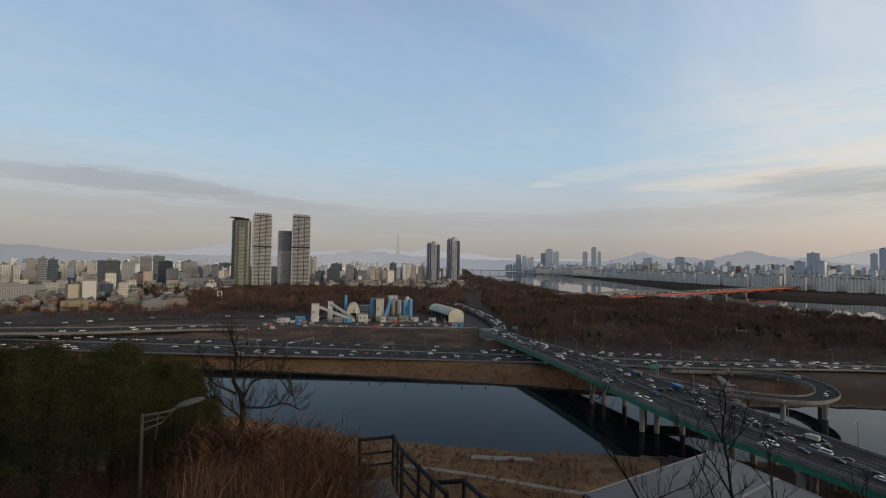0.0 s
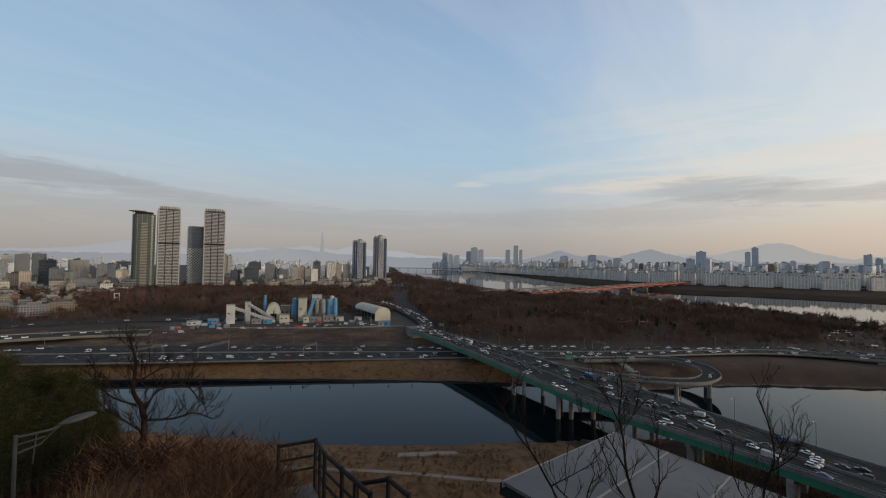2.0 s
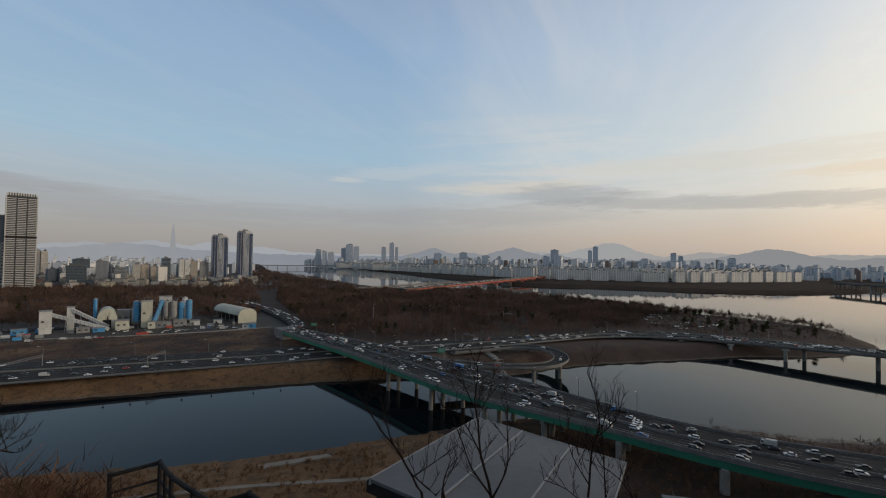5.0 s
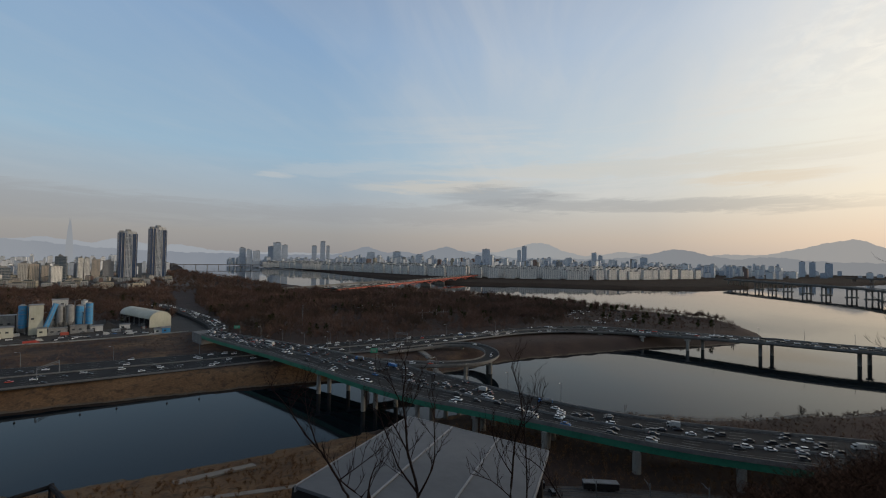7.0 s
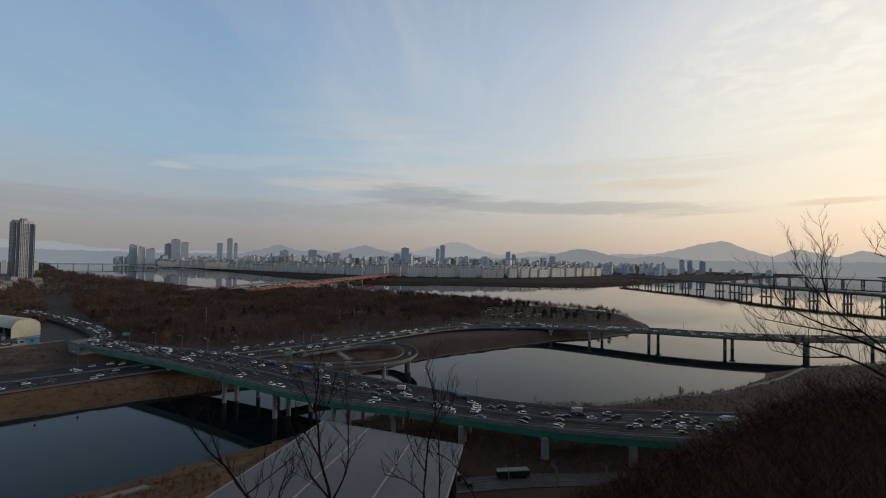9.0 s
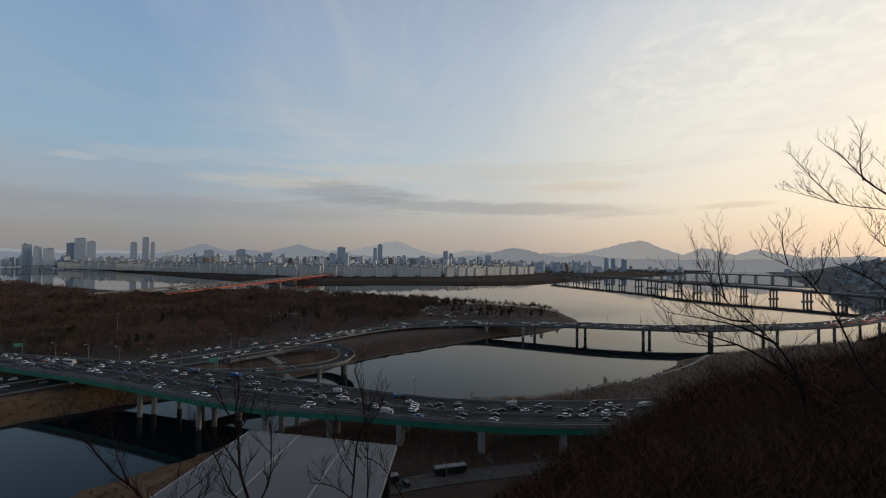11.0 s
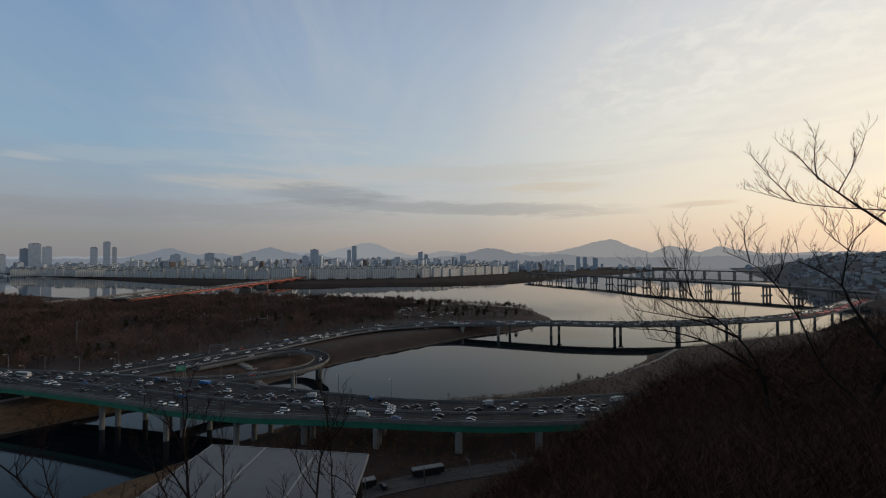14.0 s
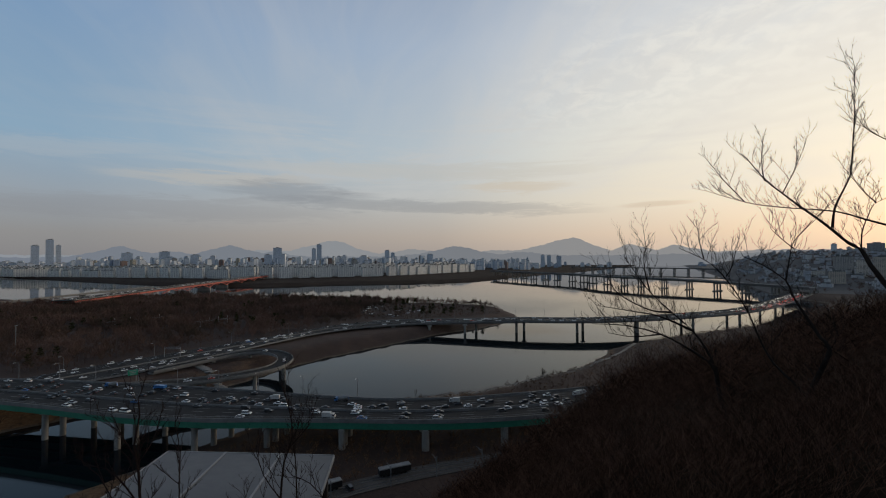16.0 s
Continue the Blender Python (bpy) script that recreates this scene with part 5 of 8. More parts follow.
def river_crossing(name, line, z0, z1, width, spacing, thick, label):
    """A long gently bent bridge: box girder, parapets, lamp posts and frames of three columns tied half-way up."""
    ln = smooth_line(line, 12)
    zz = np.interp(np.arange(len(ln)) / (len(ln) - 1), [0, 0.7, 1], [z0, z0, z1])
    dv = np.gradient(ln, axis=0)
    sd = np.stack([-dv[:, 1], dv[:, 0]], 1) / np.linalg.norm(dv, axis=1)[:, None] * width / 2
    e = thing(name, (*ln[len(ln) // 2], 0), 0, label, "bridge")
    under(e, MB().ribbon(ln + sd, ln - sd, zz, 1.2).obj("deck", M_PARAPET))
    under(e, MB().ribbon(ln + sd * 0.8, ln - sd * 0.8, zz - 1.2, thick - 1.2).obj("girder", M_PARAPET))
    for sg in (1, -1):
        under(e, barrier(ln + sd * sg, zz, 1.3, 0.5).obj("parapet", M_PARAPET))
    dist = np.concatenate([[0], np.cumsum(np.linalg.norm(np.diff(ln, axis=0), axis=1))])
    for q in np.arange(20.0, dist[-1], spacing):
        i = int(np.searchsorted(dist, q))
        c, u, top = ln[i], sd[i] / (width / 2), zz[i] - thick
        for o in (-0.36, 0, 0.36):
            p_ = c + u * width * o
            under(e, MB().tube([(*p_, -3), (*p_, top)], [1.9, 1.9], 10).obj("column", M_CONCRETE))
        for zc, hh_ in ((top - 1.2, 2.4),):
            under(e, MB().beam((*(c - u * width * 0.42), zc), (*(c + u * width * 0.42), zc), 3.0, hh_).obj("cross_beam", M_CONCRETE))
        under(e, MB().beam((*(c - u * width * 0.46), 0.6), (*(c + u * width * 0.46), 0.6), 6.5, 3.0).obj("footing", M_CONCRETE))
    for q in np.arange(30.0, dist[-1], 70.0):
        i = int(np.searchsorted(dist, q))
        p_ = ln[i] + sd[i]
        under(e, MB().tube([(*p_, zz[i]), (*p_, zz[i] + 10)], [0.25, 0.15], 5).obj("lamp_post", M_STEEL))
    return e


river_crossing("rail_bridge", [(1850, 700), (1730, 530), (1640, 400), (1550, 270), (1470, 205), (1405, 140), (1340, 40), (1292, -55), (1240, -135), (1185, -205), (1130, -270)], 27.0, 21.0, 36, 66.0, 4.6, "long flat grey bridge on close-set column piers")
river_crossing("far_bridge", [(2900, 560), (2800, 330), (2720, 130), (2660, -20), (2590, -150), (2520, -280)], 25.0, 24.0, 30, 70.0, 4.0, "hazy far road bridge on column piers")
long_bridge("upstream_bridge", (60, 3350), (800, 3250), 24, 24, [k / 11 for k in range(12)], "hazy far road bridge on column piers")

# red bridge with shallow arched trusses
ra, rb = np.array([330.0, 862.0]), np.array([1300.0, 1490.0])
rd = (rb - ra) / np.linalg.norm(rb - ra)
rs_ = np.array([-rd[1], rd[0]])
red = thing("arch_bridge", (*((ra + rb) / 2), 0), 0, "long red steel bridge with shallow arched spans on stone piers", "bridge")
length = np.linalg.norm(rb - ra)
under(red, MB().ribbon(np.array([ra + rs_ * 16, rb + rs_ * 16]), np.array([ra - rs_ * 16, rb - rs_ * 16]), np.array([20.5, 22.0]), 1.2).obj("deck", M_ASPHALT))
for sg in (1, -1):
    under(red, barrier(np.array([ra + rs_ * 16 * sg, rb + rs_ * 16 * sg]), np.array([20.2, 21.7]), 1.5, 0.5).obj("parapet", M_PARAPET))
    under(red, barrier(np.array([ra + rs_ * 15 * sg, rb + rs_ * 15 * sg]), np.array([15.9, 17.4]), 3.0, 0.8).obj("edge_beam", M_RED))
span0, spans, sl = 260.0, 6, 118.0
for k in range(spans + 1):
    p = ra + rd * (span0 + k * sl)
    if k < spans:
        for sg in (1, -1):
            mb = MB()
            n = 12
            for i in range(n):
                u0, u1 = i / n, (i + 1) / n
                z0, z1 = 8.0 + 9.5 * (1 - (2 * u0 - 1) ** 2), 8.0 + 9.5 * (1 - (2 * u1 - 1) ** 2)
                q0, q1 = p + rd * sl * u0 + rs_ * 14 * sg, p + rd * sl * u1 + rs_ * 14 * sg
                mb.beam((*q0, z0), (*q1, z1), 0.9, 1.5)
                mb.beam((*q1, z1), (*q1, 18), 0.5, 0.5)
                if i % 2 == 0:
                    mb.beam((*q0, z0), (*q1, 18), 0.5, 0.5)
            under(red, mb.obj("arch_truss", M_RED))
    under(red, MB().beam((*(p - rs_ * 17), 4), (*(p + rs_ * 17), 4), 5.5, 9).obj("pier", M_CONCRETE))
for k in range(6):
    p = ra + rd * (20 + k * 42)
    frame_pier(red, p[0], p[1], math.degrees(math.atan2(rs_[1], rs_[0])), 16, 22)
for k in range(5):
    p = ra + rd * (span0 + spans * sl + 30 + k * 40)
    if np.dot(p - ra, rd) < length:
        frame_pier(red, p[0], p[1], math.degrees(math.atan2(rs_[1], rs_[0])), 17, 22)
# low approach viaducts on the park side
long_bridge("approach_viaduct", (250, 960), (640, 1190), 15, 14, [0.1, 0.3, 0.5, 0.7, 0.9], "low grey approach viaduct beside the red bridge", None, 1.6)
long_bridge("approach_viaduct", (480, 880), (640, 830), 13, 12, [0.15, 0.5, 0.85], "low grey approach viaduct beside the red bridge", None, 1.6)

# ---- batching plant on the far bank ----
PR = 560.0


def at_h(h, r=PR):
    return polar(h, r)


def silo(h, r, z0, z1, rad, mat, label, name="silo", cone=True):
    x, y = at_h(h, r)
    e = thing(name, (x, y, 8), 0, label, "silo", "cement silos")
    shell = MB().tube([(0, 0, z0 - 8 + 5), (0, 0, z1 - 8)], [rad, rad], 18).obj("shell", mat, e)
    if cone:
        MB().tube([(0, 0, z0 - 8 + 0.6), (0, 0, z0 - 8 + 5)], [rad * 0.3, rad], 18).obj("hopper", M_GREYPLANT, e)
    MB().tube([(0, 0, z1 - 8), (0, 0, z1 - 6.6)], [rad, rad * 0.35], 18).obj("roof_cone", M_GREYPLANT, e)
    for a in range(4):
        px_, py_ = rad * 0.92 * math.cos(a * 1.57 + 0.8), rad * 0.92 * math.sin(a * 1.57 + 0.8)
        MB().tube([(px_, py_, 0), (px_, py_, z0 - 8 + 6)], [0.3, 0.3], 6).obj("leg", M_GREYPLANT, e)
    for zz in np.arange(z0 + 8, z1, 5.0):
        MB().tube([(0, 0, zz - 8), (0, 0, zz - 7.75)], [rad + 0.12, rad + 0.12], 18).obj("hoop", M_GREYPLANT, shell)
    MB().beam((rad + 0.4, 0, 1), (rad + 0.4, 0, z1 - 7), 0.5, 0.25).obj("ladder", M_STEEL, shell)
    return e


def block(name, h0, h1, r, z0, z1, depth, mat, label, cat, roof=None):
    x, y = at_h((h0 + h1) / 2, r)
    w = r * radians(h1 - h0)
    e = thing(name, (x, y, z0), -(h0 + h1) / 2, label, cat)
    body = MB().box((0, 0, (z1 - z0) / 2), (w, depth, z1 - z0)).obj("body", mat, e)
    MB().box((0, 0, z1 - z0 + 0.3), (w + 0.8, depth + 0.8, 0.6)).obj("roof", roof or M_GREYPLANT, e)
    for k in range(int(w / 5)):
        MB().box((-w / 2 + 2.5 + k * 5, -depth / 2 - 0.05, (z1 - z0) * 0.55), (2.2, 0.2, 1.6)).obj("window", M_DARKGLASS, body)
    return e


def conveyor(h0, z0, h1, z1, r0, r1, size, mat, label):
    a, b = Vector((*at_h(h0, r0), z0)), Vector((*at_h(h1, r1), z1))
    e = thing("conveyor", (a.x, a.y, 8), 0, label, "conveyor")
    gallery = under(e, MB().beam(a, b, size, size).obj("gallery", mat))
    n = 4
    for k in range(1, n):
        p = a.lerp(b, k / n)
        for s in (-1.2, 1.2):
            under(e, MB().beam((p.x + s, p.y, 7.6), (p.x, p.y, p.z), 0.45, 0.45).obj("trestle_leg", M_GREYPLANT))
    for k in range(1, 14):
        p = a.lerp(b, k / 14)
        under(gallery, MB().box((p.x, p.y - size * 0.5, p.z), (0.35, 0.3, size * 1.06)).obj("rib", M_GREYPLANT))
    return e


block("transfer_tower", -16.38, -15.45, PR, 8, 29.5, 9, M_WHITEPAINT, "white sheet-clad conveyor tower with a grey roof", "tower")
block("transfer_tower", -14.35, -13.75, PR + 12, 8, 31, 7, M_WHITEPAINT, "small white conveyor tower on steel legs", "tower")
conveyor(-15.5, 26.0, -10.95, 9.8, PR - 3, PR - 14, 3.0, M_WHITEPAINT, "long sloping white enclosed conveyor")
conveyor(-14.0, 29.0, -11.0, 11.0, PR + 9, PR - 4, 2.8, M_WHITEPAINT, "sloping white enclosed conveyor")
silo(-12.15, PR + 15, 9, 38, 1.6, M_BLUE, "slim blue steel stack at the plant", "stack", False)

# rounded store and its annexes
sx, sy = at_h(-11.15, PR + 14)
store = thing("aggregate_store", (sx, sy, 8), 11.2, "cream barrel-roofed aggregate store", "shed")
arc = [(8.5 * math.cos(math.pi * k / 14), 8 + 13.0 * math.sin(math.pi * k / 14)) for k in range(15)]
mb = MB()
for k in range(14):
    (x0, z0), (x1, z1) = arc[k], arc[k + 1]
    mb.add([(x0, -14, z0), (x1, -14, z1), (x1, 14, z1), (x0, 14, z0)], [(0, 1, 2, 3)])
mb.add([(x, -14, z) for x, z in arc], [tuple(reversed(range(15)))]).add([(x, 14, z) for x, z in arc], [tuple(range(15))])
mb.obj("vault", M_CREAM, store)
MB().box((0, 0, 4), (17, 28, 8)).obj("wall", M_CREAM, store)
MB().box((0, -14.1, 5), (7, 0.3, 9)).obj("door", M_DARKMETAL, store)
block("batch_house", -10.45, -9.25, PR - 8, 8, 17, 10, M_CREAM, "cream sheet-clad batch house", "building")
block("batch_house", -10.3, -8.9, PR + 22, 8, 24.5, 10, M_GREYPLANT, "grey-green sheet-clad mixing house", "building")
silo(-8.66, PR + 2, 9, 35, 3.0, M_BLUE, "tall blue cement silo at the plant")
silo(-8.30, PR + 10, 9, 33, 3.0, M_BLUE, "tall blue cement silo at the plant")
block("mixing_tower", -8.22, -7.2, PR - 2, 8, 35.5, 10, M_CREAM, "tall cream mixing tower above a truck bay", "tower")
conveyor(-7.05, 13.5, -6.3, 36.5, PR - 9, PR - 7, 3.2, M_BLUE, "steep blue enclosed conveyor")
block("mixing_tower", -6.7, -4.9, PR + 8, 8, 30, 14, M_GREYPLANT, "grey steel mixing tower with open floors", "tower")
block("mixing_tower", -6.6, -5.4, PR + 6, 30.5, 39.0, 9, M_WHITEPAINT, "white head house on the mixing tower", "tower")
silo(-5.95, PR - 6, 14, 34, 3.2, M_GREYPLANT, "grey hopper-bottomed silo at the plant")
silo(-5.25, PR - 6, 14, 34, 3.2, M_GREYPLANT, "grey hopper-bottomed silo at the plant")
silo(-4.5, PR - 2, 9, 33, 3.2, M_BLUE, "tall blue cement silo at the plant")
silo(-3.75, PR, 9, 35, 3.0, M_BLUE, "tall blue cement silo at the plant")
silo(-4.15, PR + 9, 9, 37, 2.6, M_WHITEPAINT, "white cement silo behind the blue ones")
for h0, h1, r, z1, mt, lb in [(-7.6, -6.9, PR - 16, 15, M_CREAM, "small cream site cabin in the yard"), (-6.8, -5.4, PR - 16, 14, M_GREYPLANT, "low grey truck wash shed"), (-5.2, -3.9, PR - 14, 15, M_GREYPLANT, "low grey loading shed"), (-3.6, -2.6, PR - 10, 13, M_WHITEPAINT, "white site office cabin in the yard"),
                              (-13.6, -12.5, PR - 12, 13, M_GREYPLANT, "low grey store shed"), (-12.3, -11.3, PR - 14, 12, M_BLUE, "blue site container in the yard"), (-18.3, -17.2, PR + 5, 13, M_BLUE, "blue-roofed site shed beside the road"), (-20.4, -19.0, PR, 12.5, M_WHITEPAINT, "white site cabin with a flat roof"), (-1.2, -0.3, PR - 6, 12, M_WHITEPAINT, "white site cabin with a flat roof"),
                              (2.6, 3.4, 505, 13, M_BLUE, "blue tarpaulin shelter beside the street"), (1.9, 2.6, 507, 12, M_WHITEPAINT, "white kiosk beside the street")]:
    block("site_cabin", h0, h1, r, 8, z1, 7, mt, lb, "cabin")
# containers, pipes and ladders about the yard
YARD = random.Random(31)
for k in range(46):
    h_, r_ = YARD.uniform(-22, 2.0), PR + YARD.uniform(-30, 26)
    cx, cy = at_h(h_, r_)
    e = thing("container", (cx, cy, 8), YARD.choice([0, 90, 12, -20]), YARD.choice(["dusty white container standing in the plant yard", "dusty white container standing in the plant yard", "dusty grey container standing in the plant yard", "dusty grey container standing in the plant yard", "rusty brown container standing in the plant yard", "faded blue container standing in the plant yard", "dusty grey container standing in the plant yard"]), "container", "yard containers")
    mt = M_BLUE if "blue" in e["label"] else (M_RED if "rusty" in e["label"] else M_WHITEPAINT if "white" in e["label"] else M_GREYPLANT)
    MB().box((0, 0, 1.3), (6.0, 2.4, 2.6)).obj("box_body", mt, e)
    MB().box((3.02, 0, 1.3), (0.06, 2.2, 2.3)).obj("door", M_DARKMETAL, e)
for h_, r_, z0, z1 in ((-9.0, -4, 9, 30), (-8.0, 4, 9, 38), (-7.4, -6, 9, 27), (-5.6, -8, 12, 36), (-4.9, -5, 12, 38), (-4.1, -6, 9, 30), (-11.0, 0, 9, 24), (-6.2, -9, 9, 18)):
    a_ = at_h(h_, PR + r_)
    e = thing("pipe_riser", (*a_, 8), 0, "thin grey steel pipe rising beside the silos", "pipe", "plant pipes")
    under(e, MB().tube([(*a_, 8), (*a_, z1), (a_[0] + 3.5, a_[1] + 2, z1 + 1.5), (a_[0] + 7, a_[1] + 3, z1 - 2)], [0.35, 0.35, 0.35, 0.35], 6).obj("pipe", M_STEEL))
    under(e, MB().beam((a_[0] - 1.2, a_[1] - 0.6, 8), (a_[0] - 1.2, a_[1] - 0.6, z1 - 3), 0.7, 0.25).obj("ladder", M_DARKMETAL))
# stockpile and yard wall
pile = MB()
px0, py0 = at_h(-2.2, PR + 6)
pile.tube([(px0, py0, 7.5), (px0, py0, 12), (px0, py0, 14)], [11, 4, 0.5], 16)
tagged(pile.obj("gravel_pile", M_CITYSOIL), "grey gravel stockpile in the plant yard", "gravel pile")
wl = smooth_line([(-150, 502), (-95, 495), (-30, 492), (10, 495), (45, 500)], 8)
tagged(barrier(wl, np.full(len(wl), 8.0), 1.1, 0.25).obj("yard_wall", M_GREYPLANT), "grey sheet fence in front of the plant", "fence")

# barrel-vaulted hangar with one open side
hx, hy = 18.0, 547.0
ha = math.degrees(math.atan2(-21.0, 72.0))
hangar = thing("hangar", (hx, hy, 8), ha * -1.0, "cream barrel-vaulted storage hangar with an open dark side", "hangar")
hangar.matrix_basis = pose(23.3, 547.0, 8, 0, 0, 21)
R_, L_ = 10.5, 74.0
arc = [(R_ * math.cos(math.pi * k / 16), 9.0 + 7.5 * math.sin(math.pi * k / 16)) for k in range(17)]
vs = [(x * s, y, z - (1 - s) * 9) for s in (1.0, 0.97) for y in (0.0, L_) for x, z in arc]
fs = []
for k in range(16):
    fs += [(k, k + 1, 17 + k + 1, 17 + k), (34 + k, 51 + k, 51 + k + 1, 34 + k + 1), (k, 34 + k, 34 + k + 1, k + 1), (17 + k, 17 + k + 1, 51 + k + 1, 51 + k)]
MB().add(vs, fs).obj("vault", M_CREAM, hangar)
gab = [(x, z) for x, z in arc]
for yy in (0.0, L_):
    g = MB()
    n = len(gab)
    g.add([(x, yy, z) for x, z in gab] + [(-R_, yy, 0), (R_, yy, 0)] + [(x, yy + 0.3, z) for x, z in gab] + [(-R_, yy + 0.3, 0), (R_, yy + 0.3, 0)], [tuple(list(range(n)) + [n, n + 1])[::-1], tuple([q + n + 2 for q in list(range(n)) + [n, n + 1]])])
    g.obj("gable_wall", M_CREAM, hangar, "pale sheet gable wall")
MB().box((R_ - 0.2, L_ / 2, 4.5), (0.3, L_, 9)).obj("side_wall", M_CREAM, hangar)
for k in range(7):
    MB().box((-R_ + 0.2, 0.5 + k * (L_ - 1) / 6, 4.5), (0.6, 0.6, 9)).obj("column", M_GREYPLANT, hangar)
MB().box((2.0, L_ / 2, 2.4), (14, L_ * 0.9, 4.8)).obj("stock", M_DARKMETAL, hangar, "dark stacked goods inside")
for k in range(9):
    MB().tube([(x, 3 + k * 7, z + 0.08) for x, z in arc], [0.14] * 17, 4).obj("rib", M_WHITEPAINT, hangar)


# ---- gantries, signs and street lamps ----
def street_lamp(x, y, z, rz, h=10.0):
    e = thing("street_lamp", (x, y, z), rz, "grey steel street lamp with a curved arm", "street lamp", "street lamps")
    MB().tube([(0, 0, 0), (0, 0, h * 0.9), (0.5, 0, h), (2.0, 0, h + 0.3)], [0.16, 0.11, 0.09, 0.07], 6).obj("pole", M_STEEL, e)
    MB().box((2.5, 0, h + 0.3), (1.1, 0.35, 0.18)).obj("lamp_head", M_WHITEPAINT, e)
    return e


LAMP = street_lamp(*gl[12], 17.0, 20)
for k in range(1, 12):
    i = 12 + k * 9
    if i < len(gl):
        copy_thing(LAMP, pose(*(gr[i]), 17.0, 0, 0, 200))
for k in range(20):
    i = 30 + k * 12
    if i < iw:
        copy_thing(LAMP, pose(*(er[i] + np.array([0, 1.5])), ez[i] - 0.3, 0, 0, 200 if k % 2 else 180))
for k in range(10):
    i = iw + 6 + k * 8
    if i < len(el):
        copy_thing(LAMP, pose(*(er[i]), ez[i], 0, 0, 180))


def gantry(x, y, z, rz, span, label, sign=None):
    e = thing("sign_gantry", (x, y, z), rz, label, "gantry")
    for s in (0, span):
        MB().tube([(s, 0, 0), (s, 0, 7.2)], [0.28, 0.22], 8).obj("post", M_STEEL, e)
    for dz in (6.2, 7.4):
        MB().beam((0, 0, dz), (span, 0, dz), 0.25, 0.25).obj("chord", M_STEEL, e)
    for k in range(int(span / 2)):
        MB().beam((k * 2, 0, 6.2), (k * 2 + 2, 0, 7.4), 0.12, 0.12).obj("brace", M_STEEL, e)
    if sign:
        MB().box((span * 0.5, -0.3, 6.8), (sign[0], 0.15, sign[1])).obj("sign_panel", M_SIGN, e, "green direction sign")
        for k in range(2):
            MB().box((span * 0.5, -0.4, 7.2 - 0.9 * k), (sign[0] * 0.7, 0.04, 0.3)).obj("text_bar", M_SEAM, e)
    return e


gantry(-124, 356, 8.7, 62, 30, "grey lattice gantry across the expressway lanes")
gantry(-168, 352, 8.7, 58, 24, "grey lattice gantry across the expressway lanes")
gantry(-46, 349, 8.8, 66, 20, "grey lattice gantry across the expressway lanes")
gantry(196, 345, 10, -60, 12, "grey gantry across the expressway lanes")


def road_sign(x, y, z, rz, w, h, top):
    e = thing("road_sign", (x, y, z), rz, "green direction sign on a grey steel mast", "road sign")
    MB().tube([(0, 0, 0), (0, 0, top)], [0.2, 0.16], 8).obj("mast", M_STEEL, e)
    MB().beam((0, 0, top - 0.8), (-3.5, 0, top - 0.8), 0.16, 0.16).obj("arm", M_STEEL, e)
    panel = MB().box((-2.6, -0.2, top - 0.8), (w, 0.12, h)).obj("sign_panel", M_SIGN, e, "green sign face")
    for k in range(3):
        MB().box((-2.6, -0.28, top - 0.8 + h * (0.28 - 0.28 * k)), (w * (0.75 - 0.15 * k), 0.03, h * 0.12)).obj("text_bar", M_SEAM, panel, "white lettering bar")
    return e


road_sign(132, 256, 17.0, -15, 4.6, 3.0, 8.0)
road_sign(78, 420, 14.0, -15, 4.6, 2.6, 8.0)
# tall lighting mast in the park
tall = thing("lighting_mast", (150, 470, 8), 0, "tall grey lighting mast standing among the trees", "mast")
MB().tube([(0, 0, 0), (0, 0, 24)], [0.4, 0.2], 8).obj("mast", M_STEEL, tall)
MB().box((0, 0, 24.2), (2.4, 0.5, 0.4)).obj("lamp_bar", M_STEEL, tall)

# ---- vehicles ----
PAINTS = {"white": [(0.62, 0.62, 0.61), (0.76, 0.76, 0.75)], "silver": [(0.34, 0.35, 0.36), (0.44, 0.45, 0.46)], "black": [(0.012, 0.012, 0.014), (0.022, 0.022, 0.025)], "dark grey": [(0.05, 0.052, 0.056), (0.075, 0.078, 0.082)], "red": [(0.36, 0.035, 0.02), (0.45, 0.06, 0.03)], "blue": [(0.02, 0.10, 0.28), (0.03, 0.14, 0.36)]}
PAINT = {k: material(k.replace(" ", "_") + "_car_paint", v, 0.3, 0.6, 6, 0.0, spec=0.6) for k, v in PAINTS.items()}


def profile_body(mb, prof, width, tuck=0.0):
    """Extrude a side profile (x along, z up) across the width; tuck narrows the top."""
    zs = [z for _, z in prof]
    lo, hi = min(zs), max(zs)
    n = len(prof)
    vs = []
    for s in (-1, 1):
        for x, z in prof:
            vs.append((x, s * (width / 2 - tuck * (z - lo) / (hi - lo + 1e-6)), z))
    fs = [tuple(reversed(range(n))), tuple(range(n, 2 * n))] + [(k, (k + 1) % n, n + (k + 1) % n, n + k) for k in range(n)]
    mb.add(vs, fs)


